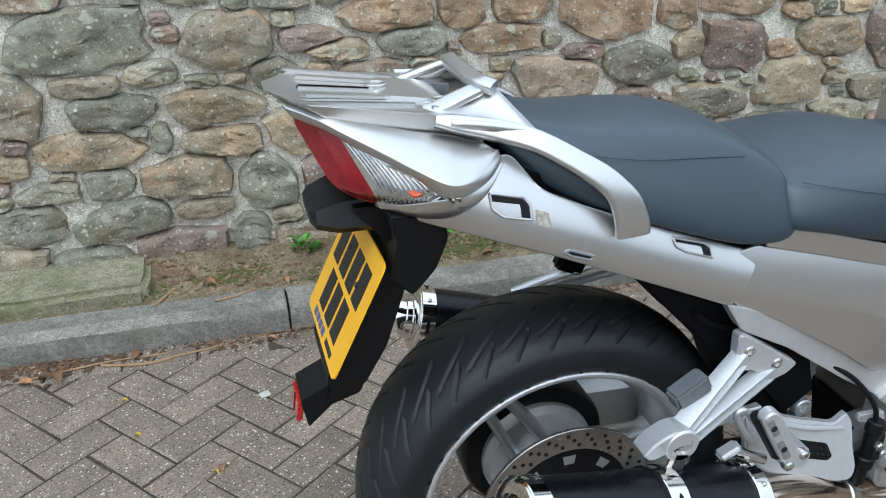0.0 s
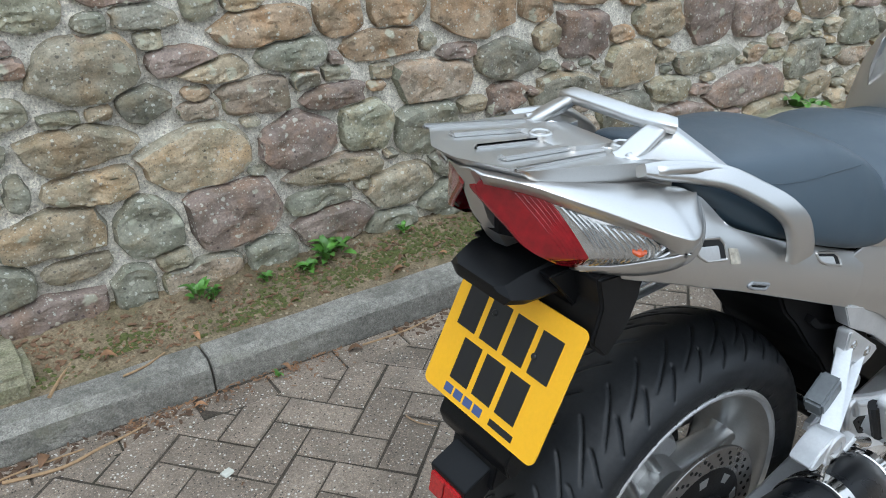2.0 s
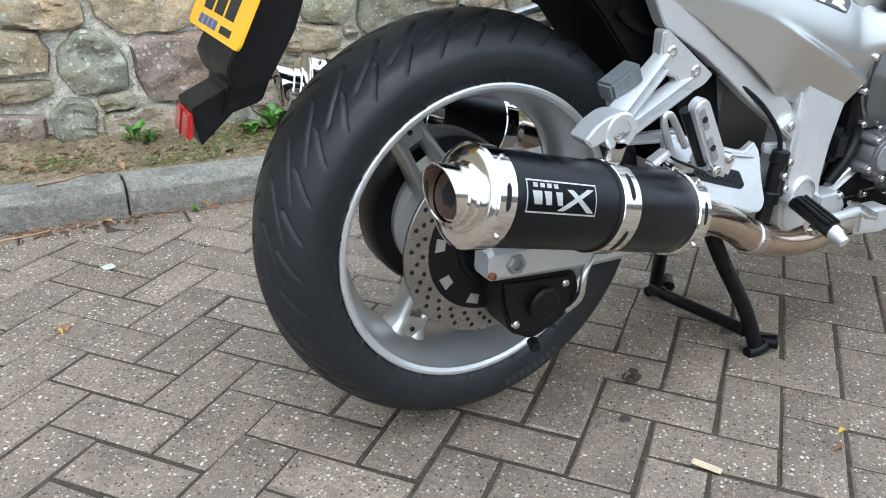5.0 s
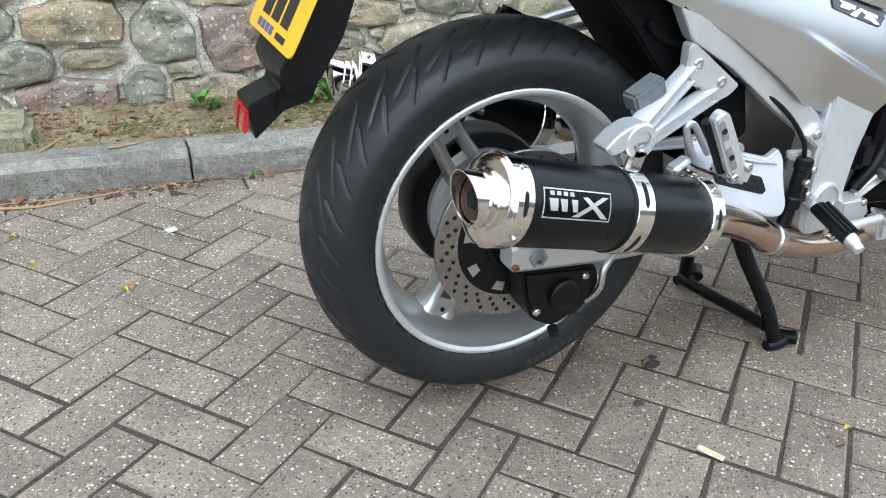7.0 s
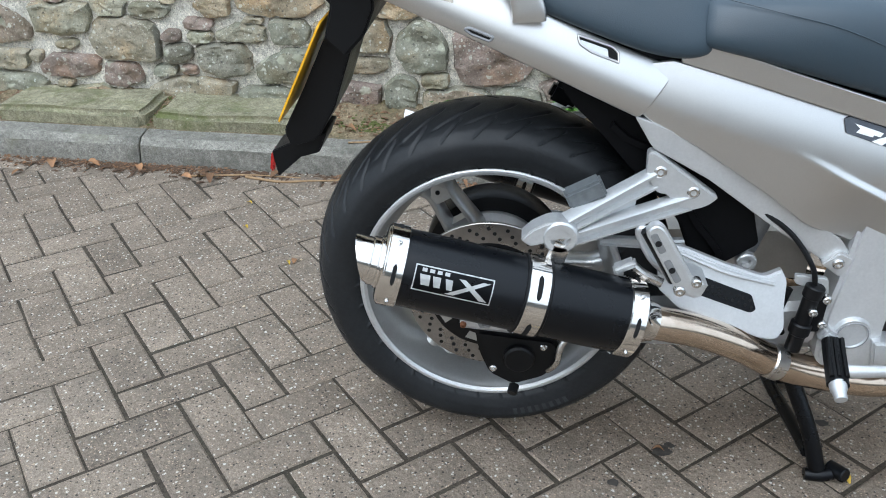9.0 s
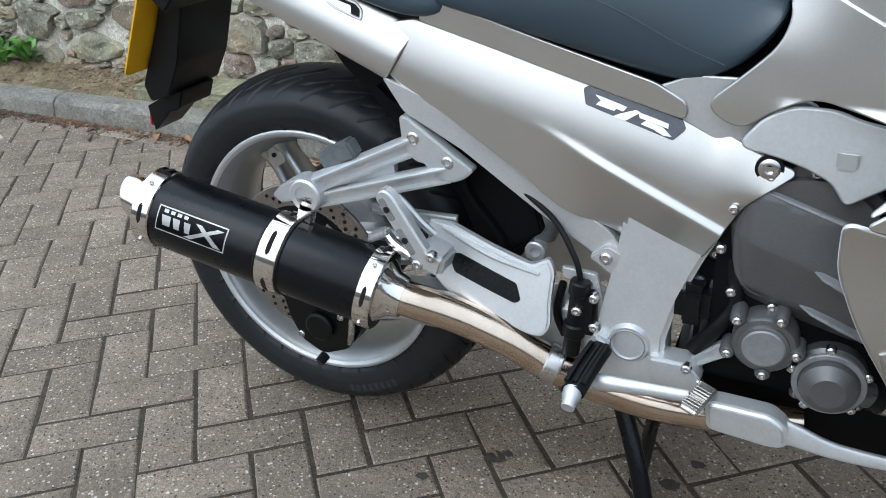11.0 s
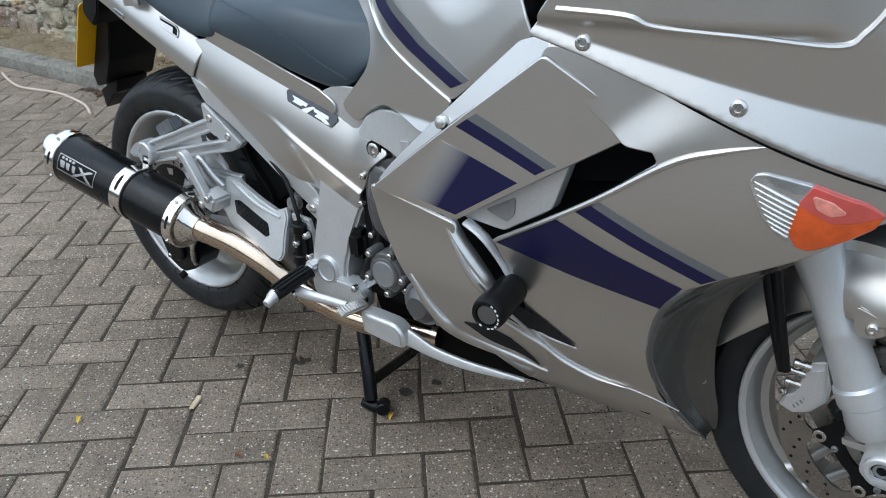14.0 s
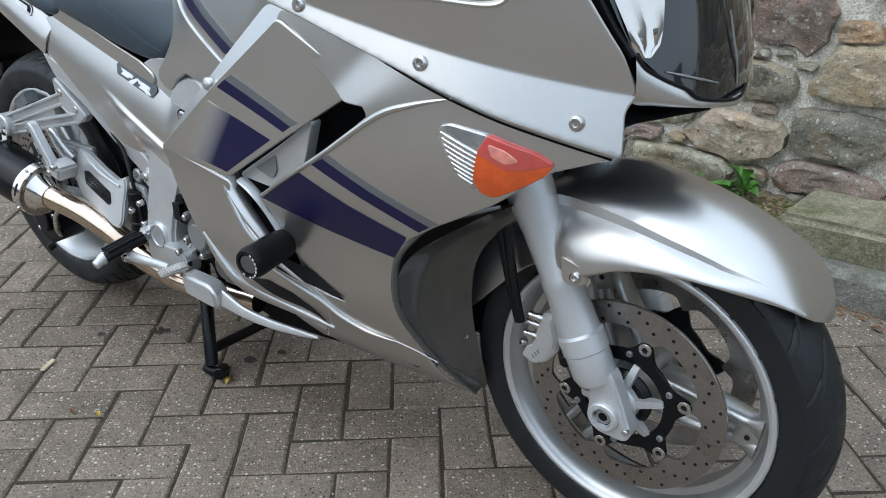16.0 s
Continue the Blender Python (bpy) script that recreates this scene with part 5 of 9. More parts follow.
def cowl_shell(s):
    """s: -1 on the right-hand side, 1 mirrored on the left."""
    def rows(a, b, bulge, way):
        return [[p.lerp(q, u) + Vector(way) * bulge * math.sin(math.pi * u) for u in (0, 0.06, 0.2, 0.4, 0.6, 0.8, 0.94, 1.0)] for p, q in zip(spline(a, 5), spline(b, 5))]

    top_ = rows(COWL_TOP, COWL_EDGE, 0.004, (0, -0.2, 1))
    out = rows(COWL_EDGE, COWL_LENS, 0.002, (-0.3, -1, 0.2))
    for a, b in zip(top_, out):                    # ease the shoulder
        e = a[-1].copy()
        a[-1] = e.lerp(a[-2], 0.35) * 0.55 + e.lerp(b[1], 0.35) * 0.45
        b[0] = a[-1].copy()
    low = rows(COWL_RIM, COWL_LOW, 0.006, (-0.2, -1, -0.2))
    bm = merge(loft([a + b[1:] for a, b in zip(top_, out)], caps=False, closed=False), loft(low, caps=False, closed=False))
    bmesh.ops.remove_doubles(bm, verts=bm.verts[:], dist=0.0008)
    if s > 0:
        for v in bm.verts:
            v.co.y = 2 * LEAN - v.co.y
    bmesh.ops.recalc_face_normals(bm, faces=bm.faces[:])
    f = max(bm.faces, key=lambda q: q.calc_center_median().z * 0 + s * q.calc_center_median().y)
    if f.normal.y * s < 0:
        bmesh.ops.reverse_faces(bm, faces=bm.faces[:])
    return bm


for s in (-1, 1):
    ob = part("tail_cowl", cowl_shell(s), SILVER, bike, "silver painted tail cowl with a sharp shoulder", sharp=24)
    shell = ob.modifiers.new("shell", "SOLIDIFY")
    shell.thickness, shell.offset = 0.003, -1
for s in (-1, 1):                                   # lamps wrapped round the tail
    def lamp_half(x, z, s=s):
        return cowl_half(x, z) - 0.0075 + (2 * LEAN if s > 0 else 0.0)

    def on_lamp(x, z, lift, s=s):
        return (x - lift * 0.5, s * (lamp_half(x, z) + lift), z)
    lamp = part("tail_lamp", skin(rounded(((-0.353, 0.962), (-0.346, 0.972), (-0.308, 0.961), (-0.265, 0.872), (-0.290, 0.879), (-0.321, 0.900)), 0.007), lamp_half, 0.012, 0.008, s), RED, bike, "dark red tail lamp lens")
    part("indicator_lens", skin(rounded(((-0.307, 0.961), (-0.262, 0.942), (-0.226, 0.924), (-0.202, 0.908), (-0.226, 0.885), (-0.264, 0.872)), 0.005), lamp_half, 0.012, 0.008, s), CLEAR, lamp, "clear ribbed indicator lens")
    for k in range(13):
        u = k / 12
        a, b = Vector((-0.302 + 0.088 * u, 0.955 - 0.040 * u - 0.004 * math.sin(math.pi * u))), Vector((-0.262 + 0.050 * u, 0.8755 + 0.0265 * u * u + 0.002))
        q = [a.lerp(b, j / 6) for j in range(7)]
        part("lens_rib", hose([on_lamp(p.x + 0.005 * math.sin(math.pi * j / 6), p.y, 0.0006) for j, p in enumerate(q)], 0.0017, 6, 2), CLEAR, lamp)
    for k in range(3, 9):                           # moulded ribs in the red lens
        a, b = Vector((-0.343 + 0.0042 * k, 0.967 - 0.0010 * k)), Vector((-0.303 + 0.0042 * k, 0.886 - 0.0012 * k))
        part("lens_rib", hose([on_lamp(p.x, p.y, -0.0004) for p in (a.lerp(b, j / 5) for j in range(6))], 0.0007, 6, 2), RED, lamp)
    part("indicator_bulb", hose([on_lamp(x, z, 0.0004) for x, z in ((-0.240, 0.905), (-0.233, 0.902), (-0.226, 0.903))], [0.002, 0.005, 0.002], 8), AMBER, lamp)
    part("lamp_lip", hose([on_lamp(-0.264 + 0.060 * u, 0.867 + 0.006 * u + 0.030 * u * u, 0.004) for u in (0, 0.25, 0.5, 0.75, 1)], [0.002, 0.004, 0.0045, 0.004, 0.002], 8), SILVER, lamp)
strip = [[(x + dx, LEAN + y, z) for dx, y in ((0.03, -w), (0, -w), (-0.004, 0), (0, w), (0.03, w))] for x, z, w in ((-0.366, 0.988, 0.020), (-0.352, 0.965, 0.016), (-0.335, 0.92, 0.016), (-0.306, 0.875, 0.018))]
part("tail_strip", loft(strip), SILVER, bike, "silver centre strip between the tail lamps")
part("tail_core", loft([[(x, LEAN * 0.9 + y * w, z) for y, z in ((-1, zb), (-1, zt), (1, zt), (1, zb))] for x, w, zb, zt in ((-0.325, 0.02, 0.90, 0.945), (-0.25, 0.10, 0.885, 0.938), (-0.15, 0.13, 0.86, 0.920), (0.0, 0.11, 0.80, 0.88), (0.24, 0.12, 0.70, 0.77))]), DARK, bike)

deck = [[(x, LEAN + y * w, z - 0.006 * abs(y) ** 3) for y in np.linspace(-1, 1, 9)] for x, w, z in ((-0.352, 0.014, 0.984), (-0.335, 0.046, 0.974), (-0.30, 0.070, 0.964), (-0.25, 0.086, 0.960), (-0.20, 0.098, 0.953), (-0.15, 0.108, 0.943), (-0.122, 0.112, 0.932))]
part("tail_deck", loft(deck, caps=False, closed=False), SILVER, bike, "silver top of the tail under the rack", sharp=60)

# latch openings for luggage: a black plate painting the recess's shade, a silver flap, a thin lip round it
LABEL = shader("worn_label", (0.36, 0.33, 0.27), 0.6, 0.2, grain=0.5, grain_scale=180)
for A, B, C, D in (((-0.141, 0.892), (-0.090, 0.880), (-0.089, 0.855), (-0.139, 0.866)), ((0.111, 0.803), (0.169, 0.785), (0.171, 0.768), (0.117, 0.787))):
    def spot(u, v, A=A, B=B, C=C, D=D):
        return tuple((a * (1 - u) + b * u) * (1 - v) + (d * (1 - u) + c * u) * v for a, b, c, d in zip(A, B, C, D))

    hole = rounded([spot(u, v) for u, v in ((0, 0), (0.86, 0), (1, 0.28), (1, 1), (0.26, 1), (0, 0.70))], 0.003)
    latch = part("latch_recess", skin(hole, tail_half, 0.002, 0.006, -1, 0.0012, 0.0), HOLE_SHADE, tail, "black plate painting the shade of a luggage latch recess")
    part("latch_lip", hose([(x, -tail_half(x, z) - 0.0012, z) for x, z in hole + hole[:1]], 0.0019, 8, 2), SILVER, latch)
    part("latch_flap", skin(rounded([spot(u, v) for u, v in ((0.03, 0.34), (0.72, 0.32), (0.72, 0.96), (0.27, 0.96), (0.03, 0.68))], 0.002), tail_half, 0.001, 0.006, -1, 0.0026, 0.0005), ALU, latch, "silver flap of the latch")
part("worn_label", skin(rounded(((-0.083, 0.866), (-0.066, 0.861), (-0.063, 0.842), (-0.081, 0.846)), 0.002), tail_half, 0.0006, 0.01, -1, 0.0010, 0.0), LABEL, tail, "worn paper label")
hole = rounded(((-0.047, 0.8075), (-0.040, 0.8100), (-0.006, 0.7980), (-0.011, 0.7925), (-0.037, 0.8010)), 0.003)
slot = part("strap_slot", skin(hole, tail_half, 0.002, 0.006, -1, 0.0012, 0.0), HOLE_SHADE, tail, "black plate painting the shade of a slot in the tail's lower edge")
part("slot_lip", hose([(x, -tail_half(x, z) - 0.0010, z) for x, z in hole + hole[:1]], 0.0022, 8, 2), GREYCAST, slot)

# luggage rack and grab rails
rack_plan = rounded(((-0.388, 0.024), (-0.346, -0.038), (-0.132, -0.066), (-0.128, -0.010), (-0.178, 0.004), (-0.195, 0.018), (-0.195, 0.070), (-0.178, 0.084), (-0.128, 0.098), (-0.132, 0.154), (-0.346, 0.126), (-0.388, 0.064)), 0.006)


def rack_top(x):
    return 1.003 - 0.13 * (x + 0.36)


bm = bmesh.new()
f = bm.faces.new([bm.verts.new((x, y, rack_top(x))) for x, y in rack_plan])
g = bmesh.ops.extrude_face_region(bm, geom=[f])
for v in g["geom"]:
    if isinstance(v, bmesh.types.BMVert):
        v.co.z -= 0.018 + 0.085 * max(0.0, v.co.x + 0.34)
        v.co.x += 0.022 if v.co.x < -0.33 else 0.0
        v.co.y = LEAN + (v.co.y - LEAN) * 0.98
bmesh.ops.recalc_face_normals(bm, faces=bm.faces[:])
bmesh.ops.bevel(bm, geom=[e for e in bm.edges if e.calc_face_angle(0) > 0.6], offset=0.0025, segments=2, affect="EDGES", clamp_overlap=True)
rack = part("luggage_rack", bm, SILVER, bike, "silver cast luggage rack with raised ribs")
for y, w, l, turn in ((0.004, 0.014, 0.125, 4), (0.084, 0.014, 0.125, -4), (0.040, 0.004, 0.13, 0), (-0.030, 0.004, 0.15, 5), (0.118, 0.004, 0.15, -5)):
    bm = box((0, 0, 0), (l, w, 0.007), 0.0025)
    bmesh.ops.transform(bm, matrix=pose(-0.282, y, rack_top(-0.282) + 0.0015, 0, 7.4, turn), verts=bm.verts[:])
    part("rack_rib", bm, SILVER, rack)
boss = loft([[(x, LEAN + y * w, rack_top(x) + z) for y, z in ((-1, -0.01), (-0.92, h), (0.92, h), (1, -0.01))] for x, w, h in ((-0.250, 0.040, 0.002), (-0.235, 0.050, 0.006), (-0.165, 0.050, 0.004), (-0.155, 0.048, -0.004))])
part("rack_boss", boss, SILVER, rack)
for x, y in ((-0.243, 0.048), (-0.172, -0.016)):
    part("rack_socket", turned((x, y, rack_top(x)), (x, y, rack_top(x) + 0.009), ((0, 0.0145), (0.9, 0.014), (1, 0.0115), (0.9, 0.008), (0.2, 0.007)), 24), SILVER, rack)


# each grab rail runs from the rack's side down to a foot; a bar bridges the tail before the rack
rail = None
for s in (-1, 1):
    def at(x, y, z, s=s):
        return Vector((x, LEAN + s * (LEAN - y), z))
    mid = [at(*p) for p in ((-0.196, -0.066, 0.975), (-0.160, -0.072, 0.968), (-0.118, -0.080, 0.959), (-0.076, -0.096, 0.947), (-0.030, -0.114, 0.922), (0.006, -0.128, 0.898), (0.029, -0.137, 0.872), (0.041, -0.141, 0.840), (0.043, -0.141, 0.824))]
    line = spline(mid, 6)
    outs, widths, thick = [], [], 0.0085
    for p in line:
        down = smooth01(p.x, -0.02, 0.03)
        outs.append(Vector((0.10 * (1 - down), s * 1.0, 0.45 * (1 - down) + 0.12)))
        widths.append(lerp(p.x, (-0.196, -0.17, -0.12, -0.03, 0.02, 0.043), (0.007, 0.011, 0.0135, 0.0145, 0.0170, 0.0235)))
    arm_ob = part("grab_rail", band(line, outs, widths, thick), SILVER, bike, "silver cast passenger grab rail", sharp=40)
    rail = rail or arm_ob
    # broad gusset where rail, rack and bridge meet
    a, b, c, d, e = at(-0.192, -0.040, 0.987), at(-0.112, -0.030, 1.006), at(-0.088, -0.074, 0.976), at(-0.070, -0.094, 0.956), at(-0.178, -0.073, 0.980)
    grid = []
    for u in np.linspace(0, 1, 9):
        p = a.lerp(b, u) + Vector((0, 0, -0.010 * math.sin(math.pi * u)))
        q = e.lerp(d, u) + Vector((0, s * 0.004, 0.004 * math.sin(math.pi * u)))
        bow = (c - b.lerp(d, 0.5)) * u ** 3
        grid.append([p.lerp(q, v) + bow * math.sin(math.pi * v) - Vector((0, 0, 0.006 * math.sin(math.pi * v) * (1 - u))) for v in np.linspace(0, 1, 7)])
    bm = loft(grid, caps=False, closed=False)
    if sum(f.normal.z for f in bm.faces) < 0:
        bmesh.ops.reverse_faces(bm, faces=bm.faces[:])
    web = part("rail_gusset", bm, SILVER, arm_ob, sharp=50)
    thick_web = web.modifiers.new("shell", "SOLIDIFY")
    thick_web.thickness, thick_web.offset = 0.011, -1
    # the foot of the bridge slopes back to a pad on the rack
    fall_back = spline([at(-0.121, -0.026, 1.000), at(-0.150, -0.030, 0.992), at(-0.185, -0.034, 0.980), at(-0.200, -0.030, 0.977)], 5)
    part("bridge_foot", band(fall_back, [Vector((-0.35, s * 0.25, 1.0))] * len(fall_back), [lerp(i / (len(fall_back) - 1), (0, 0.5, 1), (0.011, 0.014, 0.010)) for i in range(len(fall_back))], 0.006), SILVER, arm_ob, sharp=40)
    pad = box((0, 0, 0), (0.046, 0.032, 0.012), 0.005, seg=3)
    bmesh.ops.transform(pad, matrix=Matrix.Translation(at(-0.176, -0.002, 0.974)) @ pose(0, 0, 0, 0, 8, s * 24), verts=pad.verts[:])
    part("bridge_pad", pad, SILVER, arm_ob)
    hole = turned(at(-0.182, -0.004, 0.978), at(-0.182, -0.004, 0.9825), ((0, 0.0085), (0.8, 0.0085), (1, 0.0075), (0.6, 0.006)), 20)
    part("pad_socket", hole, BOLT, arm_ob)
across = spline([(-0.118, LEAN + 0.088, 0.996), (-0.124, LEAN + 0.078, 1.001), (-0.127, LEAN + 0.045, 1.003), (-0.128, LEAN, 1.004), (-0.127, LEAN - 0.045, 1.004), (-0.122, LEAN - 0.072, 1.005), (-0.112, LEAN - 0.084, 1.002)], 6)
part("rail_bridge", band(across, [Vector((-0.25, 0, 1.0))] * len(across), [0.0120] * len(across), 0.0075), SILVER, rail, "silver bar bridging the tail behind the passenger seat", sharp=40)


def seat_body(name, rows, label):
    """rows: x, top z, shoulder z, shoulder half width, foot z, foot half width."""
    rings = []
    for x, zt, zs, ws, zf, wf in rows:
        prof = [(-wf * 0.9, zf), (-wf, zf + 0.012), (-(wf + ws) / 2 - 0.008, (zf + zs) / 2), (-ws, zs), (-ws * 0.86, zs + (zt - zs) * 0.55), (-ws * 0.55, zs + (zt - zs) * 0.88), (0, zt)]
        c = 0.036
        full = prof[:-1] + [(c, zt)] + [(c + (c - y) * 0.80, z - 0.014 * (c - y) / 0.15) for y, z in prof[-2::-1]]
        rings.append([(x, y, z) for y, z in full])
    bm = loft(rings)
    ob = part(name, bm, VINYL, bike, label, sharp=70)
    mod = ob.modifiers.new("smooth", "SUBSURF")
    mod.levels = mod.render_levels = 2
    return ob


pillion = seat_body("passenger_seat", ((-0.120, 0.955, 0.950, 0.020, 0.935, 0.028), (-0.112, 0.970, 0.956, 0.036, 0.925, 0.046), (-0.078, 0.969, 0.945, 0.056, 0.885, 0.070), (-0.02, 0.950, 0.926, 0.084, 0.852, 0.104),
                                       (0.06, 0.949, 0.916, 0.102, 0.824, 0.132), (0.16, 0.945, 0.905, 0.108, 0.790, 0.146), (0.225, 0.922, 0.892, 0.112, 0.770, 0.150), (0.275, 0.892, 0.866, 0.118, 0.768, 0.150),
                                       (0.300, 0.868, 0.844, 0.112, 0.775, 0.140), (0.306, 0.835, 0.825, 0.10, 0.79, 0.13)), "black vinyl stepped passenger seat")
rider = seat_body("rider_seat", ((0.268, 0.849, 0.845, 0.110, 0.790, 0.135), (0.290, 0.860, 0.852, 0.128, 0.785, 0.150), (0.350, 0.869, 0.850, 0.145, 0.775, 0.158), (0.425, 0.879, 0.848, 0.158, 0.755, 0.160),
                                 (0.500, 0.881, 0.845, 0.160, 0.735, 0.160), (0.570, 0.861, 0.838, 0.150, 0.716, 0.157), (0.630, 0.846, 0.832, 0.135, 0.707, 0.155), (0.680, 0.844, 0.832, 0.115, 0.738, 0.150),
                                 (0.708, 0.842, 0.832, 0.100, 0.775, 0.145), (0.716, 0.834, 0.826, 0.080, 0.800, 0.130)), "black vinyl rider seat")
for ob, pts in ((pillion, ((-0.060, -0.068, 0.938), (0.0, -0.098, 0.921), (0.07, -0.108, 0.910), (0.15, -0.109, 0.904), (0.218, -0.108, 0.898))),
                (rider, ((0.300, -0.128, 0.858), (0.37, -0.150, 0.846), (0.45, -0.162, 0.830), (0.53, -0.162, 0.800), (0.60, -0.160, 0.765), (0.655, -0.155, 0.742)))):
    part("seam", hose(pts, 0.0007, 6, 8), VINYL, ob, "stitched seam")


def cover_half(x, z):
    line = 0.622 - 0.46 * (x - 0.5)                # a crease runs down to the front
    fade = smooth01(x, 0.42, 0.54)
    crown = 0.672 - 0.30 * (x - 0.35)              # the upper part leans in to the seat
    return (smooth_lerp(x, (0.17, 0.30, 0.45, 0.60, 0.75), (0.136, 0.150, 0.160, 0.166, 0.168)) + 0.007 * fade * smooth01(line - z, -0.007, 0.007) - 0.13 * max(0.0, z - crown) - 1.8 * max(0.0, z - crown) ** 2
            - (0.12 + 0.22 * fade) * max(0.0, line - 0.004 - z) * fade + 0.024 * smooth01(x, 0.645, 0.735) * smooth01(z, 0.56, 0.60))


side = both_sides("side_cover", rounded(((0.171, 0.757, 0.004), (0.247, 0.769, 0.004), (0.36, 0.742), (0.49, 0.706), (0.62, 0.672), (0.748, 0.628, 0.008), (0.700, 0.590), (0.676, 0.545), (0.650, 0.494, 0.008), (0.552, 0.504), (0.475, 0.534), (0.410, 0.582),
                                         (0.300, 0.650), (0.214, 0.692)), 0.02), cover_half, SILVER, bike, "silver painted side cover", cell=0.010, cuts=[(0.5, 0.622 + d, -0.46) for d in (-0.014, -0.007, -0.0035, 0, 0.0035, 0.007, 0.014)] + [(0.35, 0.68, -0.30)])
both_sides("seat_trim", rounded(((0.256, 0.772), (0.288, 0.793), (0.34, 0.782), (0.578, 0.714), (0.614, 0.694), (0.616, 0.675), (0.49, 0.709), (0.36, 0.745)), 0.008), lambda x, z: cover_half(x, min(z, 0.735 - 0.30 * (x - 0.35))) + 0.0035, SILVER, bike, "silver trim strip below the seat", cell=0.008)
socket_bolt("cover_screw", (0.718, -cover_half(0.718, 0.631) - 0.001, 0.631), (0, -1, 0.05), 0.0135, side, label="chrome cover screw")
part("screw_rubber", turned((0.718, -cover_half(0.718, 0.631) - 0.0015, 0.631), (0.718, -cover_half(0.718, 0.631) + 0.004, 0.631), ((0, 0.0162), (1, 0.0162)), 24), BLACK, side)
# model badge: a dark plate with bright slanted shapes
badge_at = lambda x, z: cover_half(x, z)
badge = part("badge", skin(rounded(((0.489, 0.700), (0.502, 0.706), (0.612, 0.671), (0.617, 0.661), (0.604, 0.648), (0.494, 0.682)), 0.002), badge_at, 0.002, 0.02, -1, 0.0026, 0.0006), BADGE, side, "dark badge with bright slanted marks")
for pts in (((0.505, 0.694), (0.545, 0.682), (0.541, 0.677), (0.515, 0.685)), ((0.507, 0.683), (0.513, 0.688), (0.534, 0.682), (0.530, 0.677)), ((0.538, 0.674), (0.556, 0.679), (0.562, 0.677), (0.544, 0.666), (0.530, 0.671)),
            ((0.560, 0.677), (0.597, 0.666), (0.597, 0.661), (0.562, 0.671)), ((0.564, 0.664), (0.570, 0.668), (0.590, 0.662), (0.602, 0.652), (0.592, 0.653), (0.580, 0.659))):
    part("badge_mark", skin(pts, badge_at, 0.002, 0.02, -1, 0.0038, 0.0003), BADGEWHITE, badge)


def tank_half(x, z):
    w = smooth_lerp(x, (0.63, 0.72, 0.80, 0.92, 1.07), (0.158, 0.172, 0.192, 0.222, 0.243))
    edge = smooth_lerp(x, (0.64, 0.75, 0.92, 1.07), (0.88, 0.88, 0.77, 0.87))
    return w - 0.06 * max(0.0, z - 0.70) - 0.10 * max(0.0, z - edge - 0.03) - 3.0 * max(0.0, z - edge - 0.09) ** 2 - 0.02 * smooth01(z, 0.75, 0.90) * smooth01(0.80 - x, 0, 0.1)


knee = both_sides("knee_panel", rounded(((0.638, 0.695), (0.680, 0.672), (0.706, 0.697), (0.754, 0.722), (0.800, 0.712), (0.872, 0.696), (0.922, 0.754, 0.006), (0.820, 0.793), (0.740, 0.832), (0.706, 0.868), (0.692, 0.910), (0.682, 0.960), (0.664, 0.965), (0.656, 0.905),
                                         (0.684, 0.870), (0.713, 0.836), (0.722, 0.802), (0.712, 0.768), (0.680, 0.735)), 0.020), lambda x, z: tank_half(x, z) + 0.010 * smooth01(0.715 - z, 0.0, 0.02) * smooth01(x, 0.70, 0.76), SILVER, bike, "silver knee panel beside the tank", lip=0.003, cell=0.010)
tank_line = rounded(((0.700, 0.925), (0.712, 0.866), (0.744, 0.830), (0.822, 0.791), (0.920, 0.757), (1.068, 0.862), (1.050, 0.900), (1.02, 0.96), (0.94, 1.00), (0.80, 1.01), (0.715, 0.975)), 0.012)
tank = both_sides("tank_side", tank_line, lambda x, z: tank_half(x, z) - 0.004, SILVER, bike, "silver painted fuel tank side", cell=0.008)
for nm, pts, mat in (("stripe", ((0.735, 0.912), (0.764, 0.880), (0.847, 0.829), (0.945, 0.786), (0.921, 0.775), (0.816, 0.820), (0.731, 0.868), (0.706, 0.900)), BLUE),
                     ("thin_stripe", ((0.762, 0.915), (0.791, 0.882), (0.869, 0.835), (0.959, 0.793), (0.945, 0.786), (0.847, 0.829), (0.764, 0.880), (0.735, 0.912)), GREYFILM)):
    both_sides(nm, rounded(pts, 0.002), lambda x, z: tank_half(x, z) - 0.004, mat, tank, "dark blue stripe" if mat is BLUE else "grey stripe", thick=0.0015, proud=0.0018, lip=0.0, cell=0.008)
top = []
for x, w, zb, zt in ((0.682, 0.145, 0.80, 0.900), (0.692, 0.160, 0.80, 0.955), (0.715, 0.166, 0.82, 1.000), (0.77, 0.168, 0.86, 1.035), (0.88, 0.17, 0.90, 1.050), (1.0, 0.165, 0.90, 1.045), (1.10, 0.13, 0.90, 1.02)):
    top.append([(x, 0.034 + (w - 0.02) * math.copysign(abs(math.cos(t)) ** 0.7, math.cos(t)), zb + (zt - zb) * max(0.0, math.sin(t)) ** 0.8) for t in (math.pi * k / 16 for k in range(17))])
part("fuel_tank", loft(top), SILVER, bike, "silver painted fuel tank", sharp=60)
both_sides("frame_filler", rounded(((0.560, 0.700), (0.620, 0.725), (0.690, 0.725), (0.760, 0.700), (0.760, 0.640), (0.660, 0.650)), 0.01), lambda x, z: 0.149, ALU, bike, "silver frame rail behind the covers")
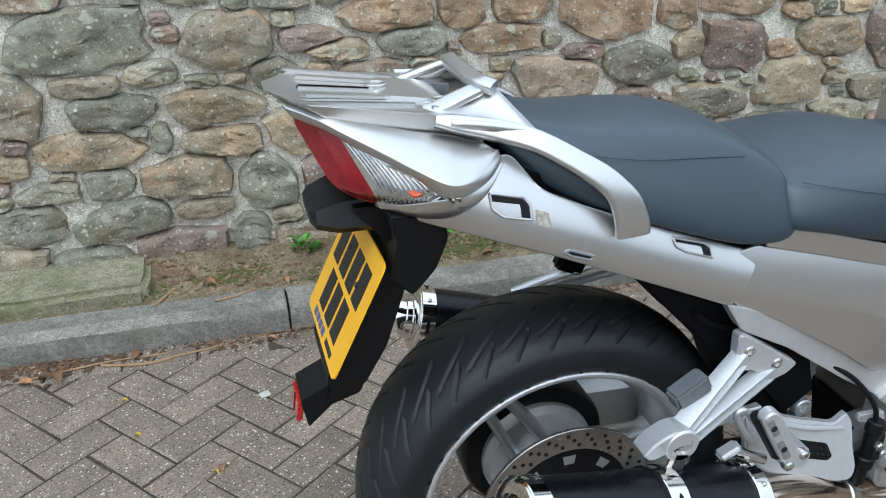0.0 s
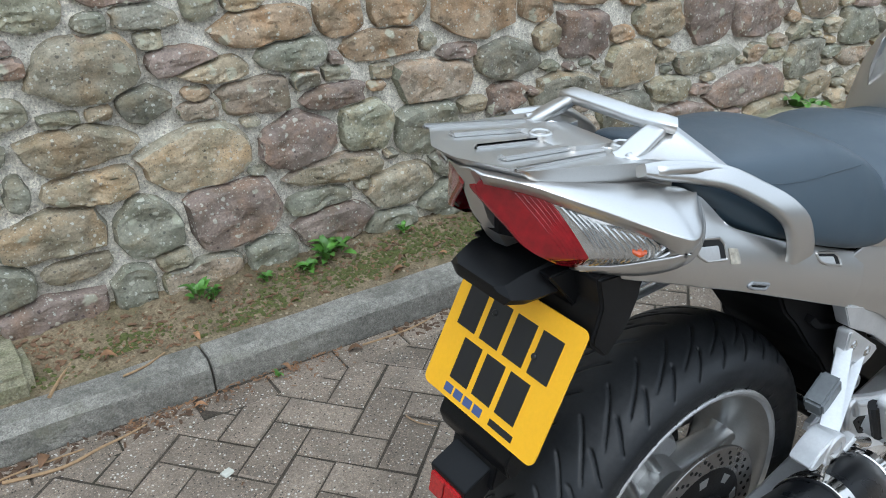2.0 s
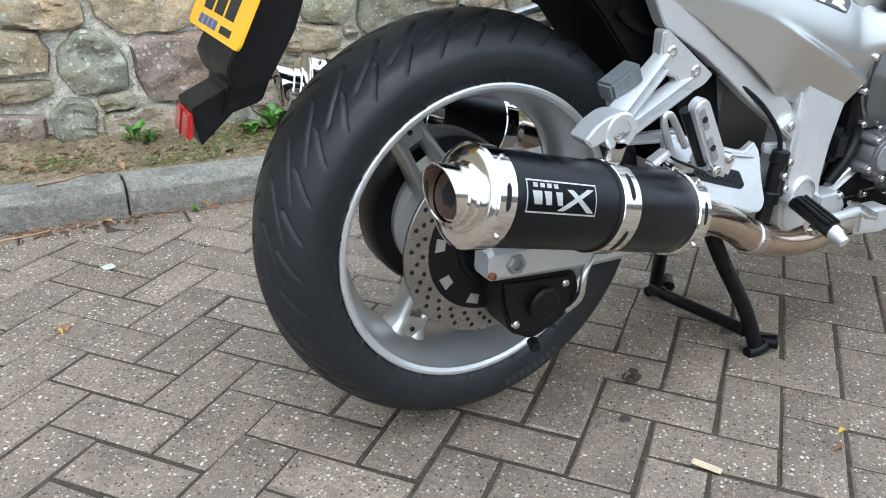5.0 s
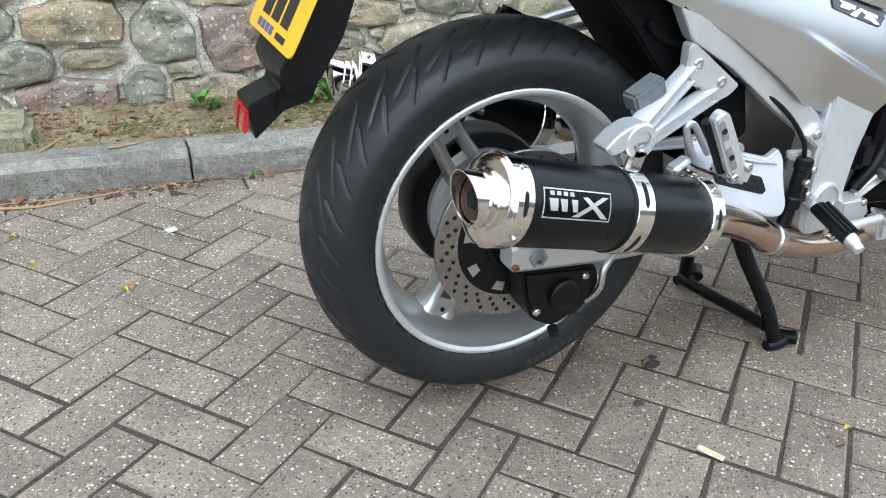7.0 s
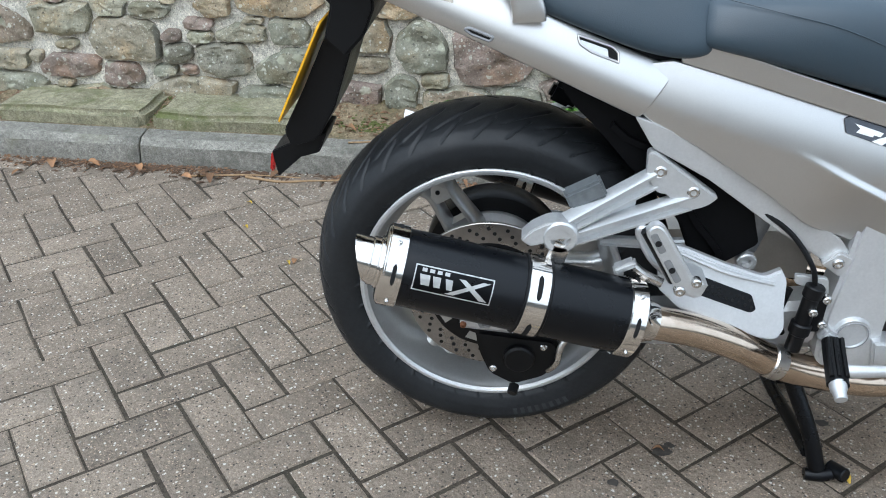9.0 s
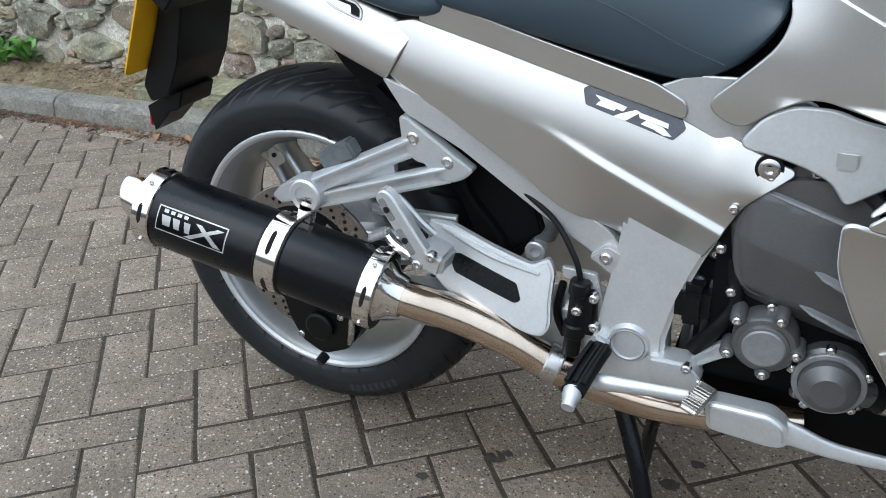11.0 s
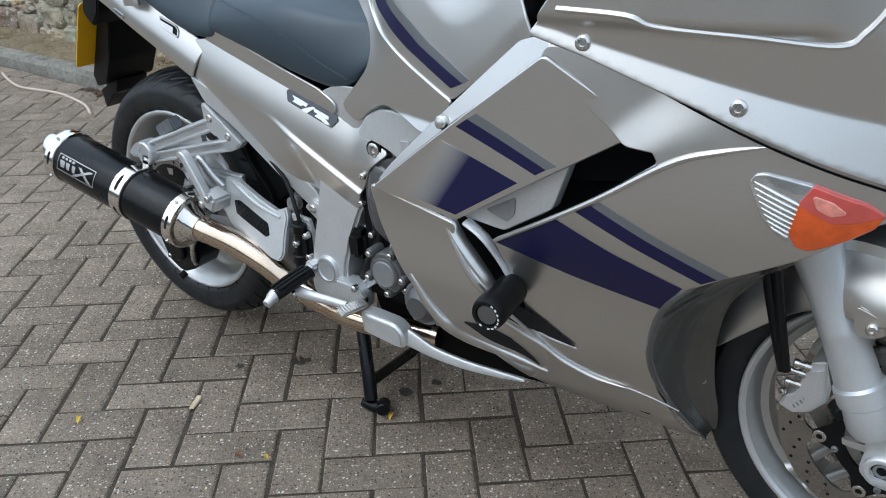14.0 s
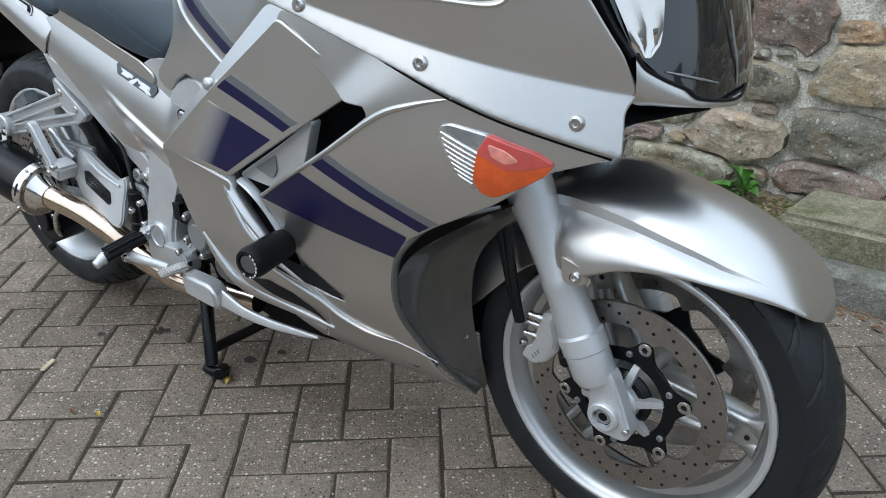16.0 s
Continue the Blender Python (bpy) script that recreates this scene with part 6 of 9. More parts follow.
both_sides("frame_cover", rounded(((0.683, 0.655), (0.706, 0.687, 0.012), (0.735, 0.702), (0.778, 0.702), (0.803, 0.693), (0.837, 0.688), (0.871, 0.692), (0.905, 0.716), (0.945, 0.745), (0.900, 0.665), (0.846, 0.634), (0.803, 0.604, 0.006), (0.787, 0.627), (0.755, 0.641), (0.72, 0.650)), 0.012), lambda x, z: 0.172 + 0.06 * (x - 0.7) + 0.15 * (0.66 - z), ALU, bike, "silver frame spar cover", lip=0.004)
part("frame_plug", box((0.797, -0.180, 0.652), (0.024, 0.006, 0.024), 0.0028, (0, 0, -4)), ALU, bike)

# ------------------------------------------------ fairing
BLUEFADE = shader("fading_blue_film", (0.013, 0.010, 0.075), 0.40, 0.0, spec=0.3, coat=0.12)
_n, _l = BLUEFADE.node_tree.nodes, BLUEFADE.node_tree.links
_sep, _map, _mix = _n.new("ShaderNodeSeparateXYZ"), _n.new("ShaderNodeMapRange"), _n.new("ShaderNodeMixRGB")
_l.new(_n.new("ShaderNodeTexCoord").outputs["Object"], _sep.inputs[0])
_map.inputs[1].default_value, _map.inputs[2].default_value = 0.458, 0.520
_run = _n.new("ShaderNodeMath")                  # the fade runs across a slanted line
_run.operation = "MULTIPLY_ADD"
_run.inputs[1].default_value = -0.68
_l.new(_sep.outputs[2], _run.inputs[0])
_l.new(_sep.outputs[0], _run.inputs[2])
_l.new(_run.outputs[0], _map.inputs[0])
_l.new(_map.outputs[0], _mix.inputs[0])
_mix.inputs[1].default_value, _mix.inputs[2].default_value = (0.60, 0.585, 0.56, 1), (0.008, 0.0075, 0.047, 1)
_l.new(_mix.outputs[0], _n["Principled BSDF"].inputs["Base Color"])
_m2 = _n.new("ShaderNodeMapRange")
_m2.inputs[1].default_value, _m2.inputs[2].default_value, _m2.inputs[3].default_value, _m2.inputs[4].default_value = 0.458, 0.520, 0.96, 0.0
_l.new(_run.outputs[0], _m2.inputs[0])
_l.new(_m2.outputs[0], _n["Principled BSDF"].inputs["Metallic"])


def mid_half(x, z):
    return 0.287 - 0.105 * (x - 0.82) + 0.05 * (z - 0.62) * smooth01(1.1 - x, 0, 0.2) + 0.006


def big_half(x, z):
    ridge = smooth_lerp(x, (1.02, 1.19, 1.28, 1.395, 1.5), (0.572, 0.676, 0.742, 0.776, 0.79))
    dip = 0.020 * smooth01(z - ridge, -0.005, 0.10) * (1 - smooth01(x, 1.20, 1.42))
    return fairing_half(x, z) - dip - 0.004


def cowl_side(x, z):
    """A band along the lower edge leans in to a straight crease; above it the cowl stands upright."""
    edge = lerp(x, (1.10, 1.169, 1.311, 1.455, 1.588), (0.884, 0.864, 0.815, 0.760, 0.711))
    line = 0.897 - 0.232 * (x - 1.10)
    return (fairing_half(x, edge) + 0.006 - 0.31 * max(0.0, min(z, line) - edge) + 0.10 * max(0.0, min(z, 0.90) - line) - 0.5 * max(0.0, z - line - 0.05) ** 2 * smooth01(x, 1.40, 1.50)
            + 0.014 * smooth01(z, 0.895, 0.91) * smooth01(1.46 - x, 0, 0.06))


mid = both_sides("fairing_mid_panel", rounded(((0.822, 0.626, 0.006), (0.965, 0.741), (1.105, 0.850, 0.008), (1.240, 0.770, 0.008), (1.10, 0.684), (0.963, 0.597, 0.008)), 0.0), mid_half, SILVER, bike, "silver fairing panel with blue stripes", lip=0.003)
for nm, pts, mat in (("stripe", ((0.976, 0.744), (0.994, 0.757), (1.111, 0.698), (1.095, 0.688)), BLUE), ("thin_stripe", ((0.994, 0.757), (1.008, 0.766), (1.126, 0.705), (1.111, 0.698)), GREYFILM),
                     ("wide_stripe", ((0.952, 0.720), (1.068, 0.672), (0.966, 0.605), (0.850, 0.632)), BLUEFADE)):
    both_sides(nm, pts, mid_half, mat, mid, "dark blue stripe" if mat is not GREYFILM else "grey stripe", thick=0.0008, proud=0.0009, lip=0.0)
both_sides("fairing_edge_strip", rounded(((0.845, 0.660), (0.875, 0.690), (1.055, 0.860), (1.095, 0.872), (1.112, 0.856), (0.965, 0.748), (0.822, 0.632)), 0.006), lambda x, z: mid_half(x, z) - 0.010 - 0.44 * max(0.0, z - 0.628 - 0.7915 * (x - 0.822)), SILVER, bike, "silver strip along the upper fairing edge", cell=0.010)
part("strip_boss", turned((0.944, -mid_half(0.944, 0.742) + 0.016, 0.742), (0.944, -mid_half(0.944, 0.742) + 0.006, 0.744), ((0, 0.011), (0.6, 0.010), (0.9, 0.007), (1, 0)), 20), SILVER, mid)


def lower_half(x, z):
    """The lower panel flares out from the fairing's line along its rear half."""
    return fairing_half(x, z) - 0.002 + 0.036 * smooth01(z, 0.30, 0.39) * (1 - smooth01(z, 0.46, 0.60)) * smooth01(1.075 - x, 0, 0.10)


lower = both_sides("fairing_lower_panel", rounded(((0.803, 0.620, 0.01), (0.958, 0.584, 0.006), (0.948, 0.560), (0.985, 0.505), (1.016, 0.462), (1.060, 0.405), (1.075, 0.335), (1.022, 0.262, 0.006), (0.961, 0.301), (0.916, 0.357), (0.866, 0.446), (0.834, 0.500), (0.806, 0.563)), 0.02),
                   lower_half, SILVER, bike, "silver lower fairing panel", lip=0.005, cell=0.012)
big = both_sides("fairing_side_panel", rounded(((1.026, 0.573, 0.006), (1.19, 0.675, 0.0), (1.272, 0.738), (1.262, 0.752, 0.004), (1.222, 0.752), (1.165, 0.795), (1.098, 0.842), (1.104, 0.862), (1.169, 0.864), (1.311, 0.815), (1.455, 0.760), (1.586, 0.711, 0.006), (1.509, 0.688), (1.445, 0.640), (1.356, 0.592),
                                                (1.306, 0.560), (1.270, 0.512), (1.252, 0.424), (1.257, 0.333), (1.281, 0.271), (1.303, 0.208), (1.19, 0.208), (1.10, 0.232), (1.020, 0.262), (1.066, 0.325), (1.062, 0.40), (1.052, 0.470)), 0.008),
                 big_half, SILVER, bike, "silver fairing side panel with blue stripes", lip=0.003, cell=0.011)
for nm, pts, mat in (("wide_stripe", ((1.030, 0.571), (1.135, 0.637), (1.214, 0.598), (1.305, 0.561), (1.272, 0.514), (1.150, 0.540)), BLUE),
                     ("stripe", ((1.165, 0.655), (1.187, 0.668), (1.262, 0.629), (1.350, 0.588), (1.330, 0.576), (1.242, 0.616)), BLUE),
                     ("thin_stripe", ((1.187, 0.668), (1.199, 0.675), (1.276, 0.636), (1.364, 0.596), (1.350, 0.588), (1.262, 0.629)), GREYFILM)):
    both_sides(nm, pts, big_half, mat, big, "dark blue stripe" if mat is BLUE else "grey stripe", thick=0.0008, proud=0.0009, lip=0.0)
part("panel_ridge", hose([(x, -big_half(x, z) - 0.001, z) for x, z in ((1.028, 0.5735), (1.11, 0.625), (1.192, 0.677), (1.285, 0.741), (1.34, 0.762), (1.395, 0.775))], [0.003, 0.0035, 0.004, 0.005, 0.004, 0.001], 8), SILVER, big)
part("panel_ridge", hose([(x, -max(big_half(x, z), lower_half(x, z)) - 0.0005, z) for x, z in ((1.010, 0.436), (1.043, 0.399), (1.075, 0.373), (1.107, 0.348), (1.157, 0.329), (1.210, 0.326))], [0.003, 0.0055, 0.0055, 0.005, 0.004, 0.001], 10), SILVER, big)
part("panel_seam", hose([(x, -big_half(x, z) - 0.0004, z) for x, z in ((1.210, 0.326), (1.250, 0.318), (1.290, 0.305))], 0.0011, 6), ALU, big)
part("panel_ridge", hose([(x, -lower_half(x, z) - 0.0005, z) for x, z in ((0.953, 0.560), (0.983, 0.505), (1.016, 0.460), (1.06, 0.400))], [0.004, 0.0055, 0.005, 0.002], 8), SILVER, lower)
part("panel_rim", hose([(x, -lower_half(x, z) + 0.001, z) for x, z in ((0.862, 0.472), (0.886, 0.424), (0.912, 0.386), (0.938, 0.354), (0.978, 0.327), (1.022, 0.311), (1.066, 0.300))], [0.004, 0.010, 0.013, 0.013, 0.011, 0.008, 0.002], 14), SILVER, lower, "rounded lower rim of the panel")
# a bright metal thread paints the highlight along the vent's lower edge
part("vent_edge", hose([(x, -max(big_half(x, z), lower_half(x, z)) - 0.002, z) for x, z in ((1.075, 0.404), (1.100, 0.397), (1.138, 0.392))], [0.001, 0.0022, 0.001], 8), ALU, big)
# black plates on the panels paint the shade of two vent slots
for nm, pts, fn in (("vent_opening", ((0.954, 0.403), (0.998, 0.409), (1.026, 0.382), (1.056, 0.312), (1.010, 0.350), (0.980, 0.388)), lower_half), ("vent_opening", ((1.018, 0.437), (1.037, 0.457), (1.083, 0.433), (1.136, 0.394), (1.090, 0.399), (1.047, 0.411)), lambda x, z: max(big_half(x, z), lower_half(x, z)))):
    part(nm, skin(rounded(pts, 0.004), fn, 0.002, 0.008, -1, 0.0016, 0.0), HOLE_SHADE, big, "black plate painting the shade of a vent slot")
part("intake_frame", skin(rounded(((0.958, 0.589), (1.062, 0.655), (1.135, 0.704), (1.110, 0.634), (1.030, 0.583)), 0.006), lambda x, z: 0.245, 0.02), ALU, bike, "silver frame piece inside the air intake")
part("intake_recess", skin(rounded(((1.000, 0.610), (1.052, 0.640), (1.050, 0.612), (1.038, 0.598)), 0.006), lambda x, z: 0.2475, 0.002, 0.05, -1, 0, 0), GREYCAST, bike)
part("duct_lip", skin(rounded(((1.165, 0.770), (1.235, 0.766), (1.276, 0.744), (1.258, 0.722), (1.236, 0.738), (1.185, 0.748)), 0.006), lambda x, z: 0.205, 0.012), GREYDUCT, bike, "grey plastic lip inside the air intake")
for a, b in (((1.185, 0.700), (1.222, 0.716)), ((1.150, 0.665), (1.156, 0.690)), ((1.206, 0.690), (1.210, 0.712))):
    part("intake_bracket", hose(((a[0], -0.172, a[1]), (0.5 * (a[0] + b[0]), -0.176, 0.5 * (a[1] + b[1]) + 0.002), (b[0], -0.172, b[1])), 0.0035, 8, 4), GREYCAST, bike)
part("mount_arm", hose(((0.968, -0.253, 0.585), (1.001, -0.254, 0.567), (1.027, -0.248, 0.532), (1.048, -0.243, 0.492)), [0.011, 0.010, 0.009, 0.008], 10, 8, flat=0.5), ALU, bike, "silver fairing mount")
part("panel_bevel", hose(((0.940, -0.258, 0.594), (0.954, -0.262, 0.566), (0.983, -0.257, 0.524), (1.015, -0.248, 0.478)), [0.010, 0.013, 0.013, 0.010], 10, 8, flat=0.45), SILVER, lower)
bobbin = part("crash_bobbin", turned((1.044, -0.242, 0.488), (1.053, -0.330, 0.4845), ((0, 0.0235), (0.06, 0.0250), (0.80, 0.0270), (0.93, 0.0262), (1.0, 0.0235), (1.0, 0.0180), (0.94, 0.0168), (0.93, 0)), 40), BLACK, bike, "black plastic crash bobbin")
part("bobbin_disc", turned((1.0527, -0.3265, 0.4846), (1.0529, -0.3285, 0.4845), ((0, 0.0162), (1, 0.0152)), 28), ENGINE, bobbin)
for k in range(18):
    if k not in (4, 9, 13):
        t = 2 * math.pi * k / 18
        part("bobbin_mark", box((1.0531 + 0.0208 * math.cos(t), -0.3305, 0.4844 + 0.0208 * math.sin(t)), (0.0028, 0.0008, 0.0042), 0, (0, -math.degrees(t), 0)), BADGEWHITE, bobbin)

# upper cowl, lamp and nose
cowl = both_sides("upper_cowl", rounded(((1.096, 0.883, 0.004), (1.169, 0.864), (1.311, 0.815), (1.455, 0.760), (1.588, 0.711, 0.006), (1.582, 0.765), (1.592, 0.784, 0.004), (1.577, 0.830), (1.532, 0.916), (1.500, 0.975), (1.42, 1.02), (1.20, 1.00), (1.13, 0.93)), 0.01),
                  cowl_side, SILVER, bike, "silver painted upper fairing cowl", cell=0.007, lip=0.003, cuts=[(1.10, 0.897 + d, -0.232) for d in (-0.006, -0.003, 0.0, 0.003, 0.006)] + [(0, 0.895 + d, 0) for d in (0, 0.005, 0.010, 0.015)])
for x, z in ((1.168, 0.877), (1.356, 0.817), (1.540, 0.752)):
    socket_bolt("cowl_screw", (x, -cowl_side(x, z) - 0.001, z), (0.15, -1, 0.1), 0.0105, cowl, label="chrome fairing screw")
part("cowl_lip", hose([(x, -cowl_side(x, z) - 0.001, z) for x, z in ((1.14, 0.918), (1.226, 0.915), (1.262, 0.904), (1.36, 0.897), (1.445, 0.890), (1.468, 0.905), (1.485, 0.93))], 0.0038, 8), SILVER, cowl)

# a thin dark rod draws the shade in the gap under the cowl
part("cowl_seam", hose([(x, -big_half(x, z - 0.006) - 0.0016, z - 0.006) for x, z in ((1.112, 0.8775), (1.169, 0.8605), (1.240, 0.836), (1.311, 0.8115), (1.383, 0.784), (1.455, 0.7565), (1.520, 0.733), (1.578, 0.7115))], 0.0015, 8), DARK, cowl, "dark rod painting the shade in the gap below the cowl")


def nose_x(y, z):
    return 1.658 - 0.055 * max(0.0, z - 0.80) ** 1.0 * 4 * 0.9 - 3.6 * y * y - 0.06 * max(0.0, 0.79 - z)


lens_rows = []
for z, w in ((0.758, 0.020), (0.763, 0.048), (0.772, 0.075), (0.800, 0.115), (0.833, 0.140), (0.87, 0.150), (0.916, 0.160), (0.96, 0.165), (1.00, 0.160)):
    lens_rows.append([(nose_x(w * q, z) + 0.004, w * q + 0.028 * (1 + q), z) for q in np.linspace(-1, 1, 19)])
bm = loft(lens_rows, caps=False, closed=False)
lampf = part("headlamp", bm, SMOKE, bike, "dark glass headlamp with clear corner lenses", sharp=60)
for s in (-1, 1):
    rows = []
    for z, a, b in ((0.826, 0.127, 0.136), (0.84, 0.117, 0.141), (0.86, 0.112, 0.147), (0.90, 0.107, 0.153), (0.95, 0.10, 0.156), (0.99, 0.10, 0.153)):
        rows.append([(nose_x(s * (a + (b - a) * q), z) + 0.0065 - 0.004 * math.sin(q * 14) * math.cos((z - 0.826) * 70), s * (a + (b - a) * q) + 0.028 * (1 + s), z) for q in np.linspace(0, 1, 12)])
    part("corner_lens", loft(rows, caps=False, closed=False), CHROME, lampf, "bright clear corner lens", sharp=70)
    top = ((1.587, 0.141, 0.829), (1.597, 0.134, 0.813), (1.617, 0.112, 0.796), (1.632, 0.093, 0.785), (1.642, 0.078, 0.772), (1.656, 0.046, 0.764), (1.664, 0.012, 0.759), (1.665, 0.0, 0.759))
    low = ((1.590, 0.142, 0.779), (1.599, 0.132, 0.769), (1.614, 0.116, 0.766), (1.629, 0.100, 0.763), (1.642, 0.080, 0.760), (1.655, 0.050, 0.755), (1.664, 0.014, 0.750), (1.665, 0.0, 0.750))
    rows = []
    for a, b in zip(spline(top, 4), spline(low, 4)):
        out = Vector((0.7, 0.7 * min(1.0, a.y * 12), 0))
        rows.append([Vector((p.x, s * p.y, p.z)) for p in (a.lerp(b, u) + out * (0.0035 + 0.004 * math.sin(math.pi * u) ** 0.7) - Vector((0.012, 0, 0)) * max(0.0, u - 0.85) / 0.15 for u in (0, 0.06, 0.15, 0.3, 0.5, 0.7, 0.85, 0.94, 1.0))])
    part("nose_panel", loft(rows, caps=False, closed=False), SILVER, lampf, "silver nose edge below the headlamp", sharp=60)
    part("lamp_rim", hose([(a.x + 0.004, s * (a.y + 0.002), a.z + 0.001) for a in spline(top, 2)], 0.0022, 8, 2), BLACK, lampf)
for line in (((1.649, -0.011, 0.868), (1.656, -0.007, 0.832), (1.661, -0.001, 0.804), (1.661, 0.009, 0.775)), ((1.615, -0.113, 0.808), (1.637, -0.084, 0.798), (1.655, -0.042, 0.785))):
    part("lamp_bezel", hose([(x + 0.0004, y, z) for x, y, z in line], [0.0008, 0.0017, 0.0017, 0.0010], 8), GREYCAST, lampf, "pale inner bezel of the headlamp")
part("nose_underside", loft([[(1.40, y, 0.76 + 0 * y), (1.575, y * 0.8, 0.738), (1.645, y * 0.25, 0.748)] for y in (-0.15, -0.08, 0, 0.08, 0.15)], caps=False, closed=False), DARK, bike, "black underside of the nose")
part("lamp_rim", hose(((1.536, -0.163, 0.914), (1.562, -0.152, 0.864), (1.585, -0.142, 0.828)), 0.0045, 8), BLACK, lampf)
part("nose_core", loft([[(x, y * w, z) for y, z in ((-1, zb), (-1, zt), (1, zt), (1, zb))] for x, w, zb, zt in ((1.10, 0.20, 0.66, 0.90), (1.38, 0.17, 0.70, 0.95), (1.52, 0.10, 0.755, 0.95), (1.60, 0.06, 0.775, 0.92))]), DARK, bike)
scr = []
for x, w, z in ((1.52, 0.15, 0.97), (1.45, 0.19, 1.06), (1.36, 0.20, 1.17), (1.28, 0.18, 1.27)):
    scr.append([(x - 1.8 * (w * q) ** 2, w * q, z) for q in np.linspace(-1, 1, 13)])
screen = part("windscreen", loft(scr, caps=False, closed=False), SCREEN, bike, "clear smoked windscreen", sharp=80)
screen.visible_shadow = False

# front indicator
part("lens_seal", skin(rounded(((1.376, 0.731), (1.383, 0.742), (1.396, 0.7435), (1.444, 0.7345), (1.470, 0.7245), (1.499, 0.7135), (1.519, 0.698), (1.509, 0.683), (1.486, 0.668), (1.455, 0.653), (1.443, 0.651), (1.425, 0.660), (1.396, 0.688), (1.386, 0.708)), 0.004), big_half, 0.004, 0.02, -1, 0.0018, 0.0), GREYCAST, bike, "thin grey seal round the indicator")


def lens_half(x, z):
    """The lens bulges a little from the fairing's side."""
    return big_half(x, z) + 0.006 * max(0.0, 1 - ((x - 1.447) / 0.070) ** 2) * max(0.0, 1 - ((z - 0.698) / 0.050) ** 2)


ind = part("front_indicator", skin(rounded(((1.378, 0.730), (1.384, 0.740), (1.395, 0.742), (1.418, 0.738), (1.4435, 0.7325), (1.4365, 0.719), (1.430, 0.706), (1.4255, 0.686), (1.427, 0.671), (1.4345, 0.658), (1.427, 0.662), (1.413, 0.674), (1.398, 0.689), (1.389, 0.708)), 0.002), lens_half, 0.010, 0.006, -1, 0.0045), CLEAR, bike, "clear and orange flush indicator")
part("amber_lens", skin(rounded(((1.4325, 0.711), (1.453, 0.700), (1.466, 0.691), (1.485, 0.6905), (1.515, 0.6968), (1.508, 0.685), (1.485, 0.670), (1.455, 0.655), (1.446, 0.653), (1.436, 0.657), (1.4280, 0.671), (1.4268, 0.686)), 0.002), lens_half, 0.010, 0.006, -1, 0.0050), AMBER, ind, "orange indicator lens")
part("red_tint_lens", skin(rounded(((1.4450, 0.7325), (1.469, 0.723), (1.498, 0.712), (1.516, 0.6985), (1.485, 0.6915), (1.466, 0.692), (1.453, 0.701), (1.4330, 0.712), (1.4380, 0.720)), 0.002), lens_half, 0.010, 0.006, -1, 0.0055), PALERED, ind, "pale red indicator lens")
# a paler patch paints the gloss on the red lens
part("lens_gloss_facet", skin(rounded(((1.447, 0.722), (1.466, 0.715), (1.480, 0.703), (1.466, 0.700), (1.452, 0.709)), 0.003), lens_half, 0.003, 0.006, -1, 0.0065), LENSGLOSS, ind)
for k in range(8):
    u = k / 7
    a, b = Vector((1.383 + 0.024 * u ** 1.3, 0, 0.733 - 0.053 * u)), Vector((1.4335 - 0.008 * u, 0, 0.711 - 0.042 * u))
    part("lens_rib", hose([(p.x, -lens_half(p.x, p.z) - 0.0040, p.z) for p in (a.lerp(b, q) for q in np.linspace(0, 1, 5))], [0.0014, 0.0022, 0.0024, 0.0024, 0.0022], 8, 3), CLEARRIB, ind)

# scoop in front of the side panel
# silver paint darkened to carry the dark ground and wheel it mirrors
DARKENED_SILVER = shader("darkened_silver_paint", (0.12, 0.122, 0.115), 0.22, 0.70, coat=0.6, grain=0.06, grain_scale=400, stain=0.2, stain_scale=9)
outer = ((1.420, -0.175, 0.612), (1.358, -0.226, 0.594), (1.312, -0.234, 0.560), (1.274, -0.231, 0.508), (1.257, -0.215, 0.427), (1.264, -0.178, 0.350), (1.288, -0.137, 0.279), (1.313, -0.088, 0.212))
inner = ((1.440, -0.110, 0.590), (1.402, -0.112, 0.560), (1.358, -0.110, 0.520), (1.328, -0.106, 0.470), (1.316, -0.100, 0.400), (1.318, -0.093, 0.330), (1.326, -0.083, 0.270), (1.322, -0.066, 0.222))
# a strip of the scoop's upper rows is blackened for the mouth's shade
lip_rows, scoop = [], []
for k, (o, i) in enumerate(zip(spline(outer, 6), spline(inner, 6))):
    v = k / 42
    inset = 0.46 * (1 - smooth01(v, 0.18, 0.52)) + 0.02
    sunk = Vector((-0.006, 0.016, 0.0)) * (1 - 0.6 * smooth01(v, 0.5, 1.0))
    at_ = lambda u: o.lerp(i, u) + sunk * math.sin(math.pi * min(1.0, u * 1.05)) ** 0.8
    lip_rows.append([at_(inset * u) for u in np.linspace(0, 1, 5)])
    scoop.append([at_(inset + (1 - inset) * u) for u in np.linspace(0, 1, 12)])
for s in (-1, 1):
    for nm, rows, mat, words in (("radiator_scoop", scoop, DARKENED_SILVER, "glossy silver scoop beside the radiator, coloured darker for what it mirrors"), ("scoop_mouth", lip_rows, DARK, "black strip painting the shade in the scoop's upper mouth")):
        bm = loft(rows, caps=False, closed=False)
        if s > 0:
            mirror_y(bm)
        part(nm, bm, mat, bike, words, sharp=80)
    part("scoop_lip", hose([(x + 0.001, -s * y * 1.004, z) for x, y, z in outer], [0.003, 0.0045, 0.005, 0.006, 0.006, 0.004, 0.0015], 10), GREYDUCT, bike, "dark glossy edge of the scoop")
socket_bolt("scoop_screw", (1.302, -0.100, 0.330), (0.5, -1, 0.1), 0.006, bike)

